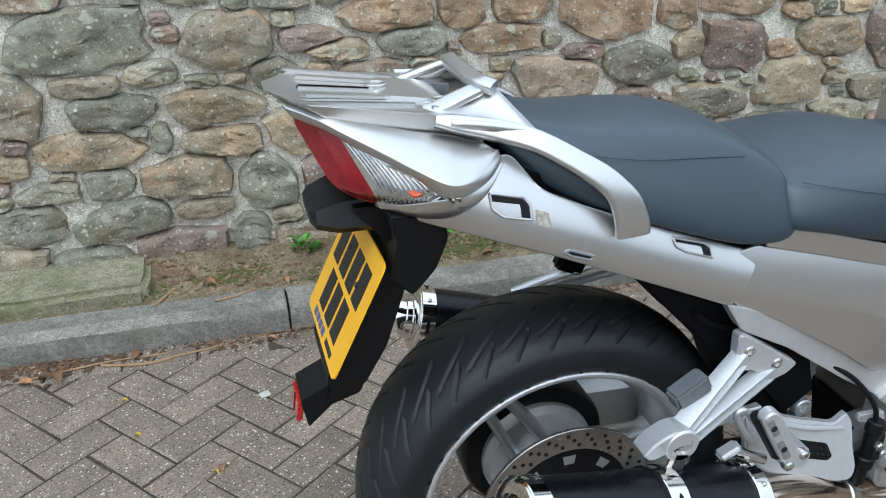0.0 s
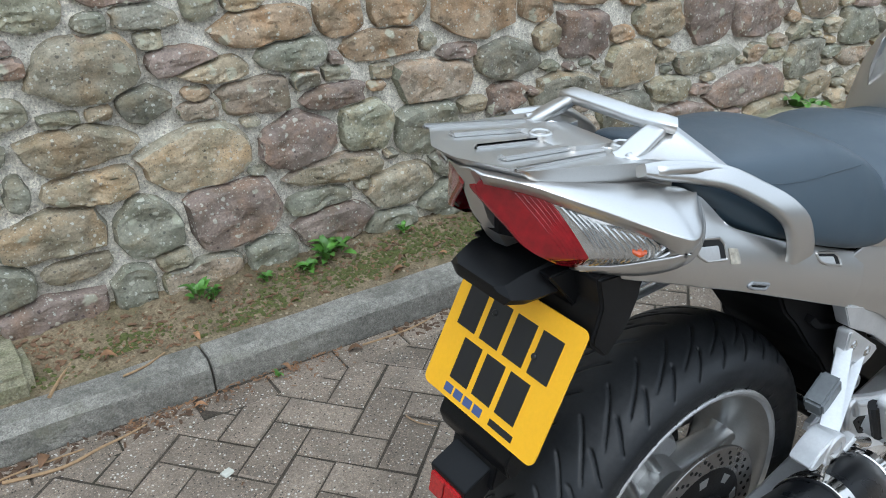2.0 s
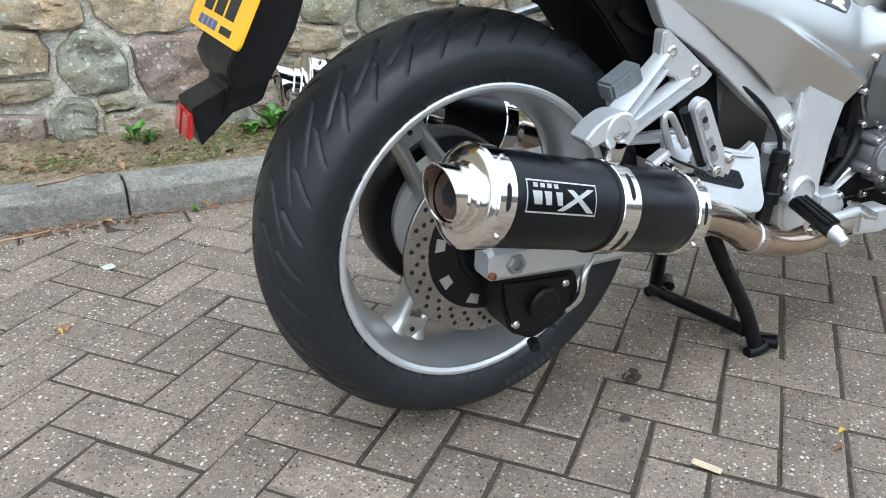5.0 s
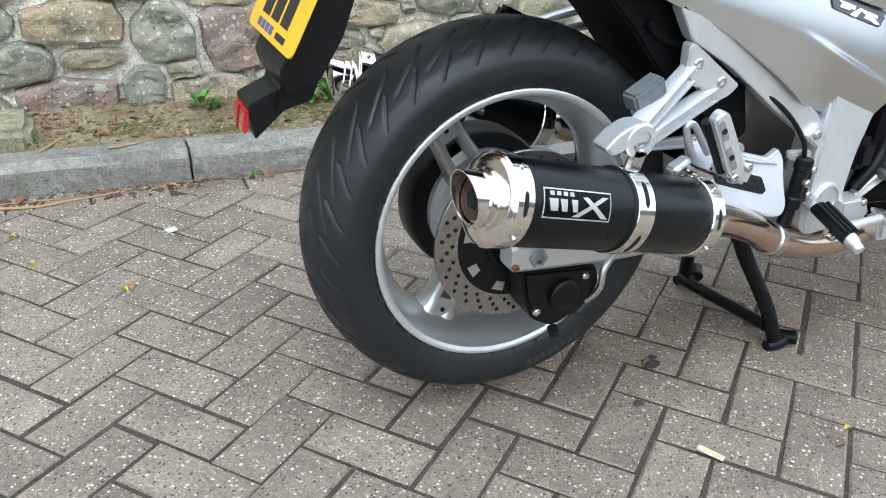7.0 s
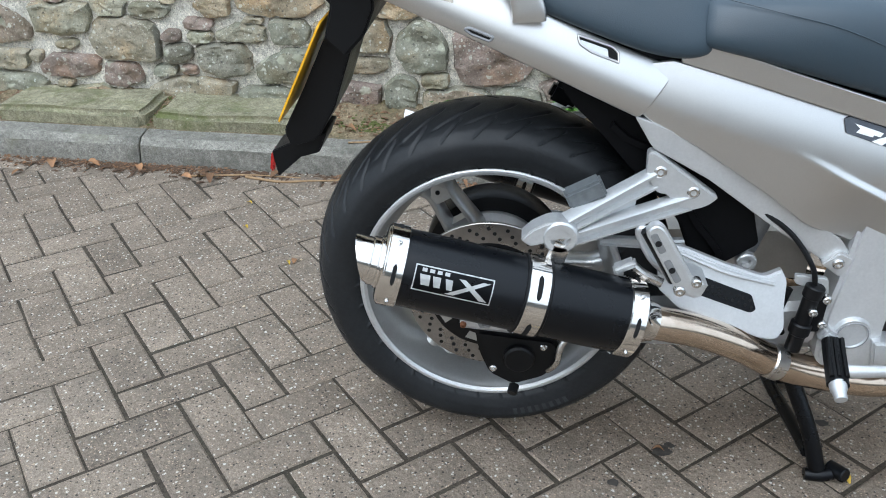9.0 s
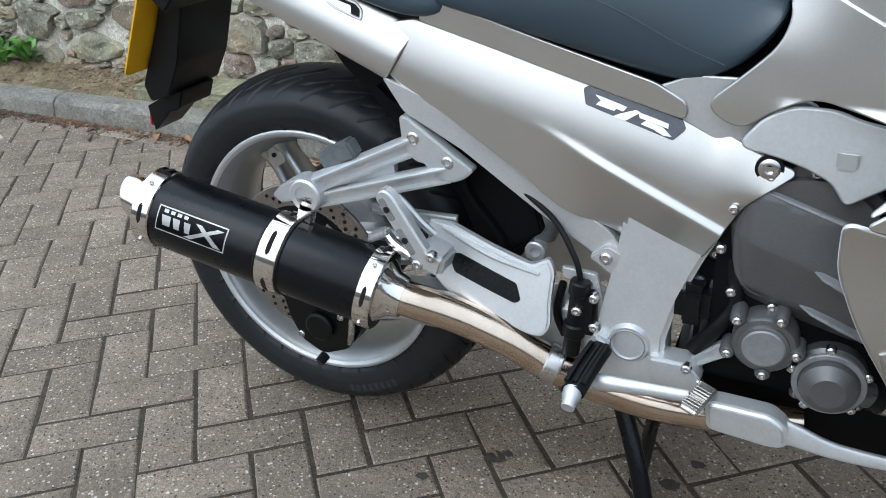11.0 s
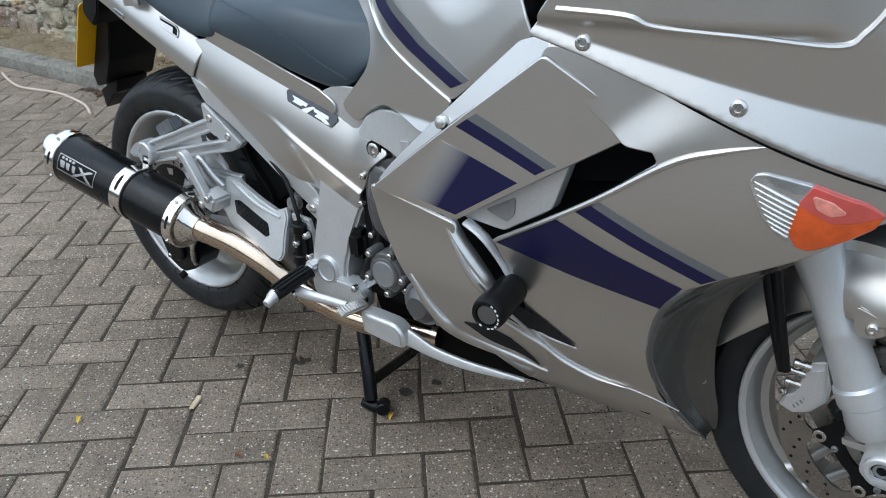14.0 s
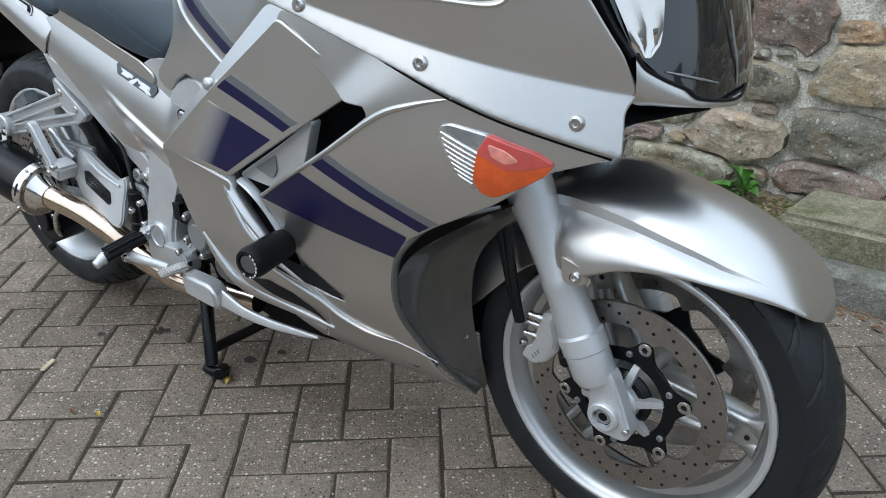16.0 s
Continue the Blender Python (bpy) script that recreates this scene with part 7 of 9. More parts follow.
# ------------------------------------------------ front wheel, fork and mudguard
front_wheel = build_wheel("front_wheel", FRONT, 0.2255, 0.053, (-8, 112, 232), 0.045, "silver painted alloy wheel with hollow spokes")
build_tyre(FRONT, 0.298, 0.060, 0.2243, front_wheel, 22, -1, 900)
part("hub", lathe_y(((0.0, -0.07), (0.030, -0.07), (0.036, -0.055), (0.040, 0.055), (0.030, 0.07), (0.0, 0.07)), FRONT, 36), WHEELPAINT, front_wheel)


def lobe(t, sharp):
    """Peaks of one at six even angles, where the disc's buttons sit."""
    return abs(math.cos(3.0 * (t - radians(12)))) ** (2 * sharp)


def wavy_ring(y0, y1, inner, outer, n=180):
    rings = []
    for k in range(n + 1):
        t = 2 * math.pi * k / n
        a, b = inner(t), outer(t)
        rings.append([(FRONT.x + r * math.cos(t), y, FRONT.z + r * math.sin(t)) for r, y in ((a, y0), (a, y1), (b - 0.0008, y1), (b, 0.8 * y1 + 0.2 * y0), (b, y0))])
    bm = loft(rings, caps=False, closed=True)
    bmesh.ops.remove_doubles(bm, verts=bm.verts[:], dist=1e-6)
    bmesh.ops.recalc_face_normals(bm, faces=bm.faces[:])
    return bm


for s in (-1, 1):
    y = s * 0.065
    part("brake_disc", wavy_ring(y - s * 0.0025, y + s * 0.0025, lambda t: 0.1235 - 0.018 * lobe(t, 9), lambda t: 0.160), DISC, front_wheel, "drilled steel brake disc")
    tagged(part("disc_drilling", ring_dots(FRONT, y + s * 0.0026 + 0.0003, (0.1305, 0.1415, 0.152), 20, 0.0027, 8), HOLE_SHADE, front_wheel), "small black discs painting drilled holes", kind="stuff")
    carrier = part("disc_carrier", wavy_ring(y - s * 0.001, y + s * 0.0045, lambda t: 0.066, lambda t: 0.085 + 0.026 * lobe(t, 3.5)), SATIN, front_wheel, "black lobed disc carrier")
    part("carrier_dish", lathe_y(((0.030, y - s * 0.002), (0.030, y + s * 0.012), (0.040, y + s * 0.010), (0.048, y + s * 0.002), (0.048, y - s * 0.002)), FRONT, 60, True), SATIN, carrier)
    for k in range(6):
        t = radians(12 + 60 * k)
        c, q = math.cos(t), math.sin(t)
        p = FRONT + Vector((0.0995 * c, y + s * 0.003, 0.0995 * q))
        part("disc_button", turned(p, p + Vector((0, s * 0.0034, 0)), ((0, 0.0105), (0.8, 0.0100), (1, 0.0088), (1, 0.0048), (0.3, 0.0042)), 20), BOLT, front_wheel)
        p = FRONT + Vector((0.081 * math.cos(t + 0.22), y + s * 0.003, 0.081 * math.sin(t + 0.22)))
        part("carrier_bolt", turned(p, p + Vector((0, s * 0.0055, 0)), ((0, 0.0052), (0.8, 0.0050), (1, 0.004), (1, 0.0024), (0.4, 0.002)), 12), GREYCAST, carrier)
        rib = loft([[FRONT + Vector((r * c - e * w * q, y + s * h, r * q + e * w * c)) for e, h in ((-1, 0.002), (-0.8, hh), (0.8, hh), (1, 0.002))] for r, w, hh in ((0.022, 0.0110, 0.020), (0.040, 0.0075, 0.016), (0.060, 0.0064, 0.011), (0.068, 0.0060, 0.007))])
        part("hub_rib", rib, ALU, front_wheel)
    part("hub_boss", lathe_y(((0.0, y + s * 0.024), (0.026, y + s * 0.024), (0.031, y + s * 0.020), (0.034, y + s * 0.004), (0.034, y)), FRONT, 40), ALU, front_wheel, "silver hub with six short ribs")
FORKPAINT = shader("pale_fork_paint", (0.56, 0.57, 0.575), 0.38, 0.45, coat=0.35, grain=0.05, grain_scale=500, stain=0.08, stain_scale=20)
fdir = Vector((-0.447, 0, 1)).normalized()
for s in (-1, 1):
    foot = Vector((1.568, s * 0.104, 0.292))
    at = lambda z, foot=foot: foot + fdir * ((z - foot.z) / fdir.z)
    a, b = at(0.338), at(0.70)
    L = (b - a).length
    zz = lambda z: (at(z) - a).length / L
    leg = part("fork_leg", turned(a, b, ((0, 0.024), (0.004, 0.0285), (zz(0.352), 0.0335), (zz(0.384), 0.0335), (zz(0.386), 0.0355), (zz(0.410), 0.0355), (zz(0.414), 0.0315), (zz(0.478), 0.0290), (zz(0.482), 0.0302),
                                        (zz(0.494), 0.0302), (zz(0.498), 0.0285), (zz(0.56), 0.0300), (zz(0.60), 0.0345), (zz(0.64), 0.038), (1, 0.038)), 40), FORKPAINT, bike, "pale silver painted fork leg")
    lug = plate(rounded(((-0.030, -0.016), (-0.026, 0.030), (-0.046, 0.066), (0.006, 0.075), (0.026, 0.030), (0.044, -0.020), (0.034, -0.036), (-0.012, -0.034)), 0.010), -0.015, 0.015, 0.004)
    bmesh.ops.transform(lug, matrix=Matrix.Translation(foot), verts=lug.verts[:])
    part("axle_lug", lug, FORKPAINT, leg)
    yo = s * 0.0155
    part("axle_boss", turned(foot + Vector((0, yo, 0)), foot + Vector((0, yo + s * 0.008, 0)), ((0, 0.0245), (0.7, 0.024), (1, 0.021), (1, 0.0155), (0.2, 0.0145)), 32), FORKPAINT, leg)
    part("axle_hole", turned(foot + Vector((0, yo + s * 0.0015, 0)), foot + Vector((0, yo + s * 0.0025, 0)), ((0, 0.0145), (1, 0.0145)), 6), SATIN, leg)
    part("axle_socket", turned(foot + Vector((0, yo + s * 0.002, 0)), foot + Vector((0, yo + s * 0.0035, 0)), ((0, 0.0125), (1, 0.0115), (1, 0.0075), (0, 0.007)), 24), GREYCAST, leg)
    socket_bolt("pinch_bolt", foot + Vector((0.036, s * 0.016, -0.014)), (0.2, s, 0), 0.0055, leg)
    part("reflector_stub", rod(foot + Vector((-0.038, s * 0.004, 0.062)), foot + Vector((-0.066, s * 0.004, 0.066)), 0.010), ALU, leg)
    c = foot + Vector((-0.122, s * -0.010, 0.076))
    face, back = s * 0.018, -s * 0.044
    edge = ((0.008, 0.057), (0.026, 0.064), (0.038, 0.021), (0.036, 0.000), (0.016, -0.026), (-0.007, -0.036), (-0.028, -0.028), (-0.020, -0.009), (-0.008, -0.001), (-0.001, 0.029))
    cal = merge(plate(rounded(edge, 0.004), min(face, back), max(face, back), 0.004, 3),
                plate(rounded(((0.010, 0.048), (0.024, 0.052), (0.033, 0.020), (0.030, 0.002), (0.012, -0.018), (0.004, 0.002), (0.006, 0.026)), 0.004), *sorted((s * 0.017, s * 0.0225)), 0.002, 2))
    bmesh.ops.transform(cal, matrix=Matrix.Translation(c), verts=cal.verts[:])
    calp = part("front_caliper", cal, ALU, bike, "silver cast front brake caliper")
    part("caliper_pin", rod(c + Vector((0.046, s * 0.012, -0.002)), c + Vector((0.060, s * 0.030, -0.002)), 0.0115), BLACK, calp)
    part("caliper_pin", rod(c + Vector((0.040, s * 0.018, 0.086)), c + Vector((0.044, s * 0.032, 0.086)), 0.0115), BLACK, calp)
    for dx, dz, r in ((-0.004, 0.044, 0.0075), (-0.010, 0.030, 0.0060), (-0.012, 0.010, 0.0065)):
        part("banjo_fitting", turned(c + Vector((dx + 0.012, s * 0.010, dz)), c + Vector((dx - 0.012, s * 0.016, dz + 0.005)), ((0, r), (0.45, r), (0.46, r * 0.7), (0.75, r * 0.7), (0.76, r * 0.95), (1, r * 0.8)), 12), BRUSHED, calp)
    part("bleed_cap", turned(c + Vector((-0.024, s * 0.012, -0.004)), c + Vector((-0.027, s * 0.022, -0.003)), ((0, 0.0060), (0.8, 0.0058), (1, 0.0045), (1, 0.0028), (0.3, 0.0025)), 16), BOLT, calp)
    for k in range(5):
        part("caliper_mark", box(c + Vector((-0.006 + 0.0042 * k, s * 0.0184, -0.022 + 0.0055 * k)), (0.0022, 0.001, 0.006), 0, (0, -40, 0)), GREYCAST, calp)
    part("brake_hose", hose((c + Vector((-0.026, s * 0.026, 0.038)), c + Vector((-0.046, s * 0.022, 0.10)), c + Vector((-0.070, s * 0.012, 0.18)), c + Vector((-0.086, s * 0.004, 0.27)), c + Vector((-0.10, s * -0.02, 0.33))), 0.0085, 12), BLACK, calp, "black rubber brake hose")
    part("hose_clip", rod(c + Vector((-0.070, s * 0.012, 0.175)), c + Vector((-0.078, s * 0.010, 0.198)), 0.0125), RUST if s < 0 else BLACK, calp)
    part("brake_hose", hose((c + Vector((-0.022, s * 0.030, 0.040)), c + Vector((-0.036, s * 0.028, 0.10)), c + Vector((-0.058, s * 0.016, 0.19)), c + Vector((-0.075, s * 0.006, 0.28))), 0.007, 10), BLACK, calp)
part("front_axle", rod((1.568, -0.118, 0.292), (1.568, 0.118, 0.292), 0.011), BOLT, bike)

guard = []
for k in range(45):
    th = 36.5 + (168 - 36.5) * k / 44
    rc = smooth_lerp(th, (36, 45, 58, 79, 97, 125, 150, 168), (0.318, 0.326, 0.332, 0.333, 0.344, 0.342, 0.330, 0.316))
    re = smooth_lerp(th, (36, 45, 56, 72, 86, 104, 112, 120, 139, 154, 164, 168), (0.316, 0.313, 0.288, 0.262, 0.245, 0.226, 0.238, 0.243, 0.247, 0.261, 0.283, 0.304))
    ye = smooth_lerp(th, (36, 40, 45, 56, 72, 86, 104, 112, 125, 150, 168), (0.010, 0.050, 0.076, 0.103, 0.122, 0.132, 0.139, 0.126, 0.104, 0.090, 0.076))
    row = []
    u0 = smooth_lerp(th, (50, 62, 75, 90, 107, 120), (0.62, 0.55, 0.52, 0.50, 0.46, 0.44))
    fc = smooth_lerp(th, (50, 62, 75, 90, 107, 120), (0.66, 0.60, 0.50, 0.34, 0.12, 0.10))
    bend = smooth01(th, 50, 64) * (1 - smooth01(th, 118, 135))
    us = [u0 * k / 14 for k in range(15)] + [u0 + (1 - u0) * k / 24 for k in range(1, 25)]
    for q in [-u for u in us[::-1]] + us[1:]:
        u = abs(q)
        plain = (1 - math.cos(u * math.pi / 2)) ** 0.95
        v = max(0.0, (u - u0) / (1 - u0))
        creased = fc * (min(u, u0) / u0) ** 2.0 + 0.10 * smooth01(v, 0.0, 0.045) + (0.90 - fc) * v ** 1.05
        r = rc - (rc - re) * (plain + (creased - plain) * bend)
        y = ye * math.sin(u * math.pi / 2) ** 0.85 * (1 if q > 0 else -1)
        row.append((FRONT.x + r * math.cos(radians(th)), y, FRONT.z + r * math.sin(radians(th))))
    guard.append(row)
bm = loft(guard, caps=False, closed=False)
fg = part("front_mudguard", bm, SILVER, bike, "silver painted front mudguard", sharp=11)
sol = fg.modifiers.new("shell", "SOLIDIFY")
sol.thickness, sol.offset = 0.004, -1
socket_bolt("mudguard_bolt", (1.521, -0.141, 0.517), (0.1, -1, 0.1), 0.0085, fg)
part("mudguard_tab", plate(rounded(((1.496, 0.545), (1.530, 0.535), (1.540, 0.512), (1.520, 0.500), (1.500, 0.504)), 0.008), -0.139, -0.132, 0.002), SILVER, fg)

# ------------------------------------------------ plate carrier
spine = part("rear_mudguard", plate(rounded(((-0.300, 0.862), (-0.200, 0.862), (-0.186, 0.820), (-0.205, 0.780), (-0.228, 0.752), (-0.262, 0.650), (-0.296, 0.592), (-0.340, 0.578), (-0.350, 0.608), (-0.312, 0.680), (-0.283, 0.740), (-0.252, 0.806)), 0.008), TC - 0.070, TC + 0.070, 0.008, 3), BLACK, bike, "black plastic rear mudguard and plate carrier")
part("carrier_wing", plate(rounded(((-0.262, 0.865), (-0.190, 0.858), (-0.183, 0.822), (-0.200, 0.780), (-0.232, 0.745), (-0.262, 0.775), (-0.250, 0.822)), 0.008), TC - 0.110, TC + 0.110, 0.010, 3), BLACK, spine)
hood = loft([[(x, TC + y * w, z + dz) for y, dz in ((-1, 0), (-0.8, h), (0.8, h), (1, 0), (0.8, -0.012), (-0.8, -0.012))] for x, w, z, h in ((-0.349, 0.040, 0.846, 0.004), (-0.342, 0.056, 0.840, 0.014), (-0.315, 0.062, 0.834, 0.030), (-0.262, 0.062, 0.832, 0.036))])
part("plate_lamp", hood, BLACK, spine, "black hood of the number plate lamp")
part("carrier_tray", plate(rounded(((-0.34, 0.590), (-0.285, 0.595), (-0.30, 0.560), (-0.350, 0.545)), 0.006), TC - 0.045, TC + 0.045, 0.006), BLACK, spine)
holder = part("reflector_holder", plate(rounded(((-0.386, 0.556), (-0.340, 0.578), (-0.325, 0.556), (-0.378, 0.508)), 0.004), TC - 0.036, TC + 0.038, 0.004), BLACK, spine)
part("reflector", box((-0.388, TC + 0.001, 0.532), (0.009, 0.064, 0.034), 0.003, (0, 9, 0)), REFLECTOR, holder, "red plastic reflector")
part("reflector_bar", box((-0.3925, TC + 0.001, 0.532), (0.003, 0.002, 0.034), 0.0005, (0, 9, 0)), shader("dark_red", (0.16, 0.006, 0.006), 0.3), holder)
PLATE_M = pose(-0.3055, 0.0275, 0.716, 0, 26, 0) @ pose(0, 0, 0, 90, 0, -90)


def on_plate(bm):
    bmesh.ops.transform(bm, matrix=PLATE_M, verts=bm.verts[:])
    return bm


def flat_outline(pts, z0, z1, bevel=0.0):
    bm = bmesh.new()
    f = bm.faces.new([bm.verts.new((x, y, z0)) for x, y in pts])
    g = bmesh.ops.extrude_face_region(bm, geom=[f])
    for v in g["geom"]:
        if isinstance(v, bmesh.types.BMVert):
            v.co.z = z1
    bmesh.ops.recalc_face_normals(bm, faces=bm.faces[:])
    return bm


np_ = part("number_plate", on_plate(flat_outline(rounded(((-0.110, -0.090), (0.110, -0.090), (0.110, 0.090), (-0.110, 0.090)), 0.012, 5), 0.0, 0.003)), YELLOW, bike, "yellow number plate with plain black bars")
for row, xs, w in ((0.034, (-0.072, -0.026, 0.020, 0.066), 0.036), (-0.034, (-0.048, -0.002, 0.044), 0.036)):
    for x in xs:
        part("plate_bar", on_plate(flat_outline(((x - w / 2, row - 0.029), (x + w / 2, row - 0.029), (x + w / 2, row + 0.029), (x - w / 2, row + 0.029)), 0.003, 0.0036)), INK, np_)
for k in range(4):
    x = -0.060 + 0.020 * k
    part("plate_mark", on_plate(flat_outline(((x - 0.008, -0.083), (x + 0.008, -0.083), (x + 0.008, -0.071), (x - 0.008, -0.071)), 0.003, 0.0034)), BLUEINK, np_)
part("plate_mark", on_plate(flat_outline(((0.024, -0.082), (0.068, -0.082), (0.068, -0.073), (0.024, -0.073)), 0.003, 0.0034)), INK, np_)
for x, y in ((-0.034, 0.046), (0.050, 0.028)):
    part("plate_screw", on_plate(turned((x, y, 0.0034), (x, y, 0.0062), ((0, 0.0045), (0.6, 0.0042), (1, 0.003)), 12)), INK, np_)

# ------------------------------------------------ centre stand
for s in (-1, 1):
    c = 0.012
    st = part("centre_stand", hose(((0.512, c + s * 0.052, 0.262), (0.540, c + s * 0.076, 0.190), (0.582, c + s * 0.116, 0.095), (0.604, c + s * 0.137, 0.026)), [0.016, 0.015, 0.0145, 0.015], 14), SATIN, bike, "black steel centre stand leg")
    part("stand_foot", hose(((0.584, c + s * 0.139, 0.0125), (0.612, c + s * 0.140, 0.0135), (0.648, c + s * 0.136, 0.021)), [0.011, 0.0135, 0.012], 12, 6), SATIN, st)
    part("stand_pad", rod((0.630, c + s * 0.124, 0.020), (0.650, c + s * 0.154, 0.026), 0.014), SATIN, st)
part("stand_brace", hose(((0.586, -0.112, 0.052), (0.582, -0.030, 0.046), (0.576, 0.060, 0.038), (0.572, 0.130, 0.034)), 0.0125, 12), SATIN, st)
part("stand_lever", hose(((0.545, 0.088, 0.180), (0.480, 0.120, 0.165), (0.405, 0.150, 0.150)), [0.013, 0.012, 0.010], 12), SATIN, st)
part("stand_bridge", rod((0.515, -0.05, 0.258), (0.515, 0.075, 0.258), 0.016), SATIN, bike)
# the far-side bracket shows above the wheel
far = part("far_hanger", hose(((0.020, 0.215, 0.548), (0.090, 0.200, 0.575), (0.190, 0.175, 0.610), (0.290, 0.150, 0.640)), [0.010, 0.012, 0.013, 0.016], 10, 8, flat=0.6), ALU, bike, "cast silver bracket on the far side")
part("far_footrest", box((0.118, 0.188, 0.607), (0.058, 0.030, 0.036), 0.007, (0, 24, 0)), BLACK, far, "black rubber passenger footrest folded up")
part("far_hanger_tube", hose(((0.070, 0.205, 0.545), (0.180, 0.175, 0.580), (0.290, 0.150, 0.605)), 0.008, 10), ALU, far)

# ---------------------------------------------------------------- small growth and litter
def leaf_mesh(l, w, curl, seed, n=6):
    """A pointed, folded leaf lying along x."""
    rnd = random.Random(seed)
    bm = bmesh.new()
    rows = []
    for k in range(n + 1):
        u = k / n
        half = w * 0.5 * math.sin(math.pi * min(1.0, u * 0.94 + 0.05)) ** 0.8 * (1 + 0.18 * rnd.uniform(-1, 1))
        z = curl * l * math.sin(u * math.pi) * 0.5
        rows.append([bm.verts.new((u * l, s * half, z + abs(s) * half * 0.45 + rnd.uniform(-1, 1) * w * 0.05)) for s in (-1, 0, 1)])
    for a, b in zip(rows, rows[1:]):
        for j in range(2):
            bm.faces.new((a[j], a[j + 1], b[j + 1], b[j]))
    return bm


def weed(x, y, size, seed, leaves=11):
    rnd = random.Random(seed)
    z = verge_height(x, y) if y > kerb_line(x) + 0.1 else fall(x, y)
    base = thing("weed", (x, y, z), "small green weed with broad leaves at the foot of the wall", "weed", "weeds along the wall")
    for k in range(leaves):
        l = size * rnd.uniform(0.6, 1.25)
        bm = leaf_mesh(l, l * rnd.uniform(0.42, 0.62), rnd.uniform(0.2, 0.7), seed * 50 + k)
        up = rnd.uniform(5, 60)
        m = pose(x, y, z + rnd.uniform(0.0, size * 0.6), 0, 0, 360 * k / leaves * 1.7 + rnd.uniform(-20, 20)) @ pose(size * rnd.uniform(0.0, 0.35), 0, 0, rnd.uniform(-20, 20), -up, 0)
        bmesh.ops.transform(bm, matrix=m, verts=bm.verts[:])
        part("leaf", bm, LEAF, base, sharp=80)
    part("stem", hose(((x, y, z - 0.005), (x + 0.004, y, z + size * 0.4), (x + 0.008, y - 0.006, z + size * 0.75)), 0.0016, 6, 4), LEAF, base)
    return base


for k, (x, y, s) in enumerate(((-0.24, 1.40, 0.045), (-0.20, 1.39, 0.035), (0.17, 1.40, 0.055), (0.23, 1.41, 0.045), (0.10, 1.37, 0.04), (-0.03, 1.40, 0.030), (-0.41, 1.22, 0.030), (-0.16, 1.085, 0.014), (2.55, 1.33, 0.10),
                               (2.66, 1.31, 0.08), (1.12, 1.36, 0.045), (1.28, 1.37, 0.065), (1.24, 1.35, 0.05), (-2.75, 1.50, 0.10), (-2.60, 1.50, 0.09), (-2.9, 1.5, 0.12), (0.46, 1.40, 0.03), (0.75, 1.36, 0.04))):
    weed(x, y, s, 20 + k, 14 if s > 0.05 else 10)


def moss_cushions():
    rnd = random.Random(3)
    verts, faces = [], []
    seedbm = bmesh.new()
    bmesh.ops.create_icosphere(seedbm, subdivisions=1, radius=1.0)
    sv, sf = [tuple(v.co) for v in seedbm.verts], [tuple(v.index for v in f.verts) for f in seedbm.faces]
    seedbm.free()
    patches = [(0.32, 1.33, 0.16), (0.49, 1.36, 0.14), (0.21, 1.30, 0.12), (-0.06, 1.30, 0.13), (-0.19, 1.25, 0.10), (0.70, 1.33, 0.2), (1.0, 1.30, 0.2), (-0.75, 1.28, 0.12), (-1.4, 1.36, 0.4), (1.9, 1.3, 0.3), (0.05, 1.38, 0.10), (-0.45, 1.34, 0.10), (0.62, 1.27, 0.16), (1.3, 1.33, 0.2)]
    for px, py, pr in patches:
        for _ in range(int(2000 * pr)):
            x, y = px + rnd.gauss(0, pr * 0.55), py + rnd.gauss(0, pr * 0.24)
            if not kerb_line(x) + 0.13 < y < wall_face(x, 0.1) - 0.01:
                continue
            r = rnd.uniform(0.003, 0.009)
            z = verge_height(x, y) - r * 0.25
            base = len(verts)
            verts.extend((x + a * r * rnd.uniform(0.8, 1.3), y + b * r, z + c * r * rnd.uniform(0.5, 1.0)) for a, b, c in sv)
            faces.extend(tuple(base + q for q in f) for f in sf)
    me = bpy.data.meshes.new("moss")
    me.from_pydata(verts, [], faces)
    me.polygons.foreach_set("use_smooth", [True] * len(me.polygons))
    me.materials.append(MOSS)
    tagged(new("moss", me), "cushions of green moss on the soil", "moss", kind="stuff")


moss_cushions()


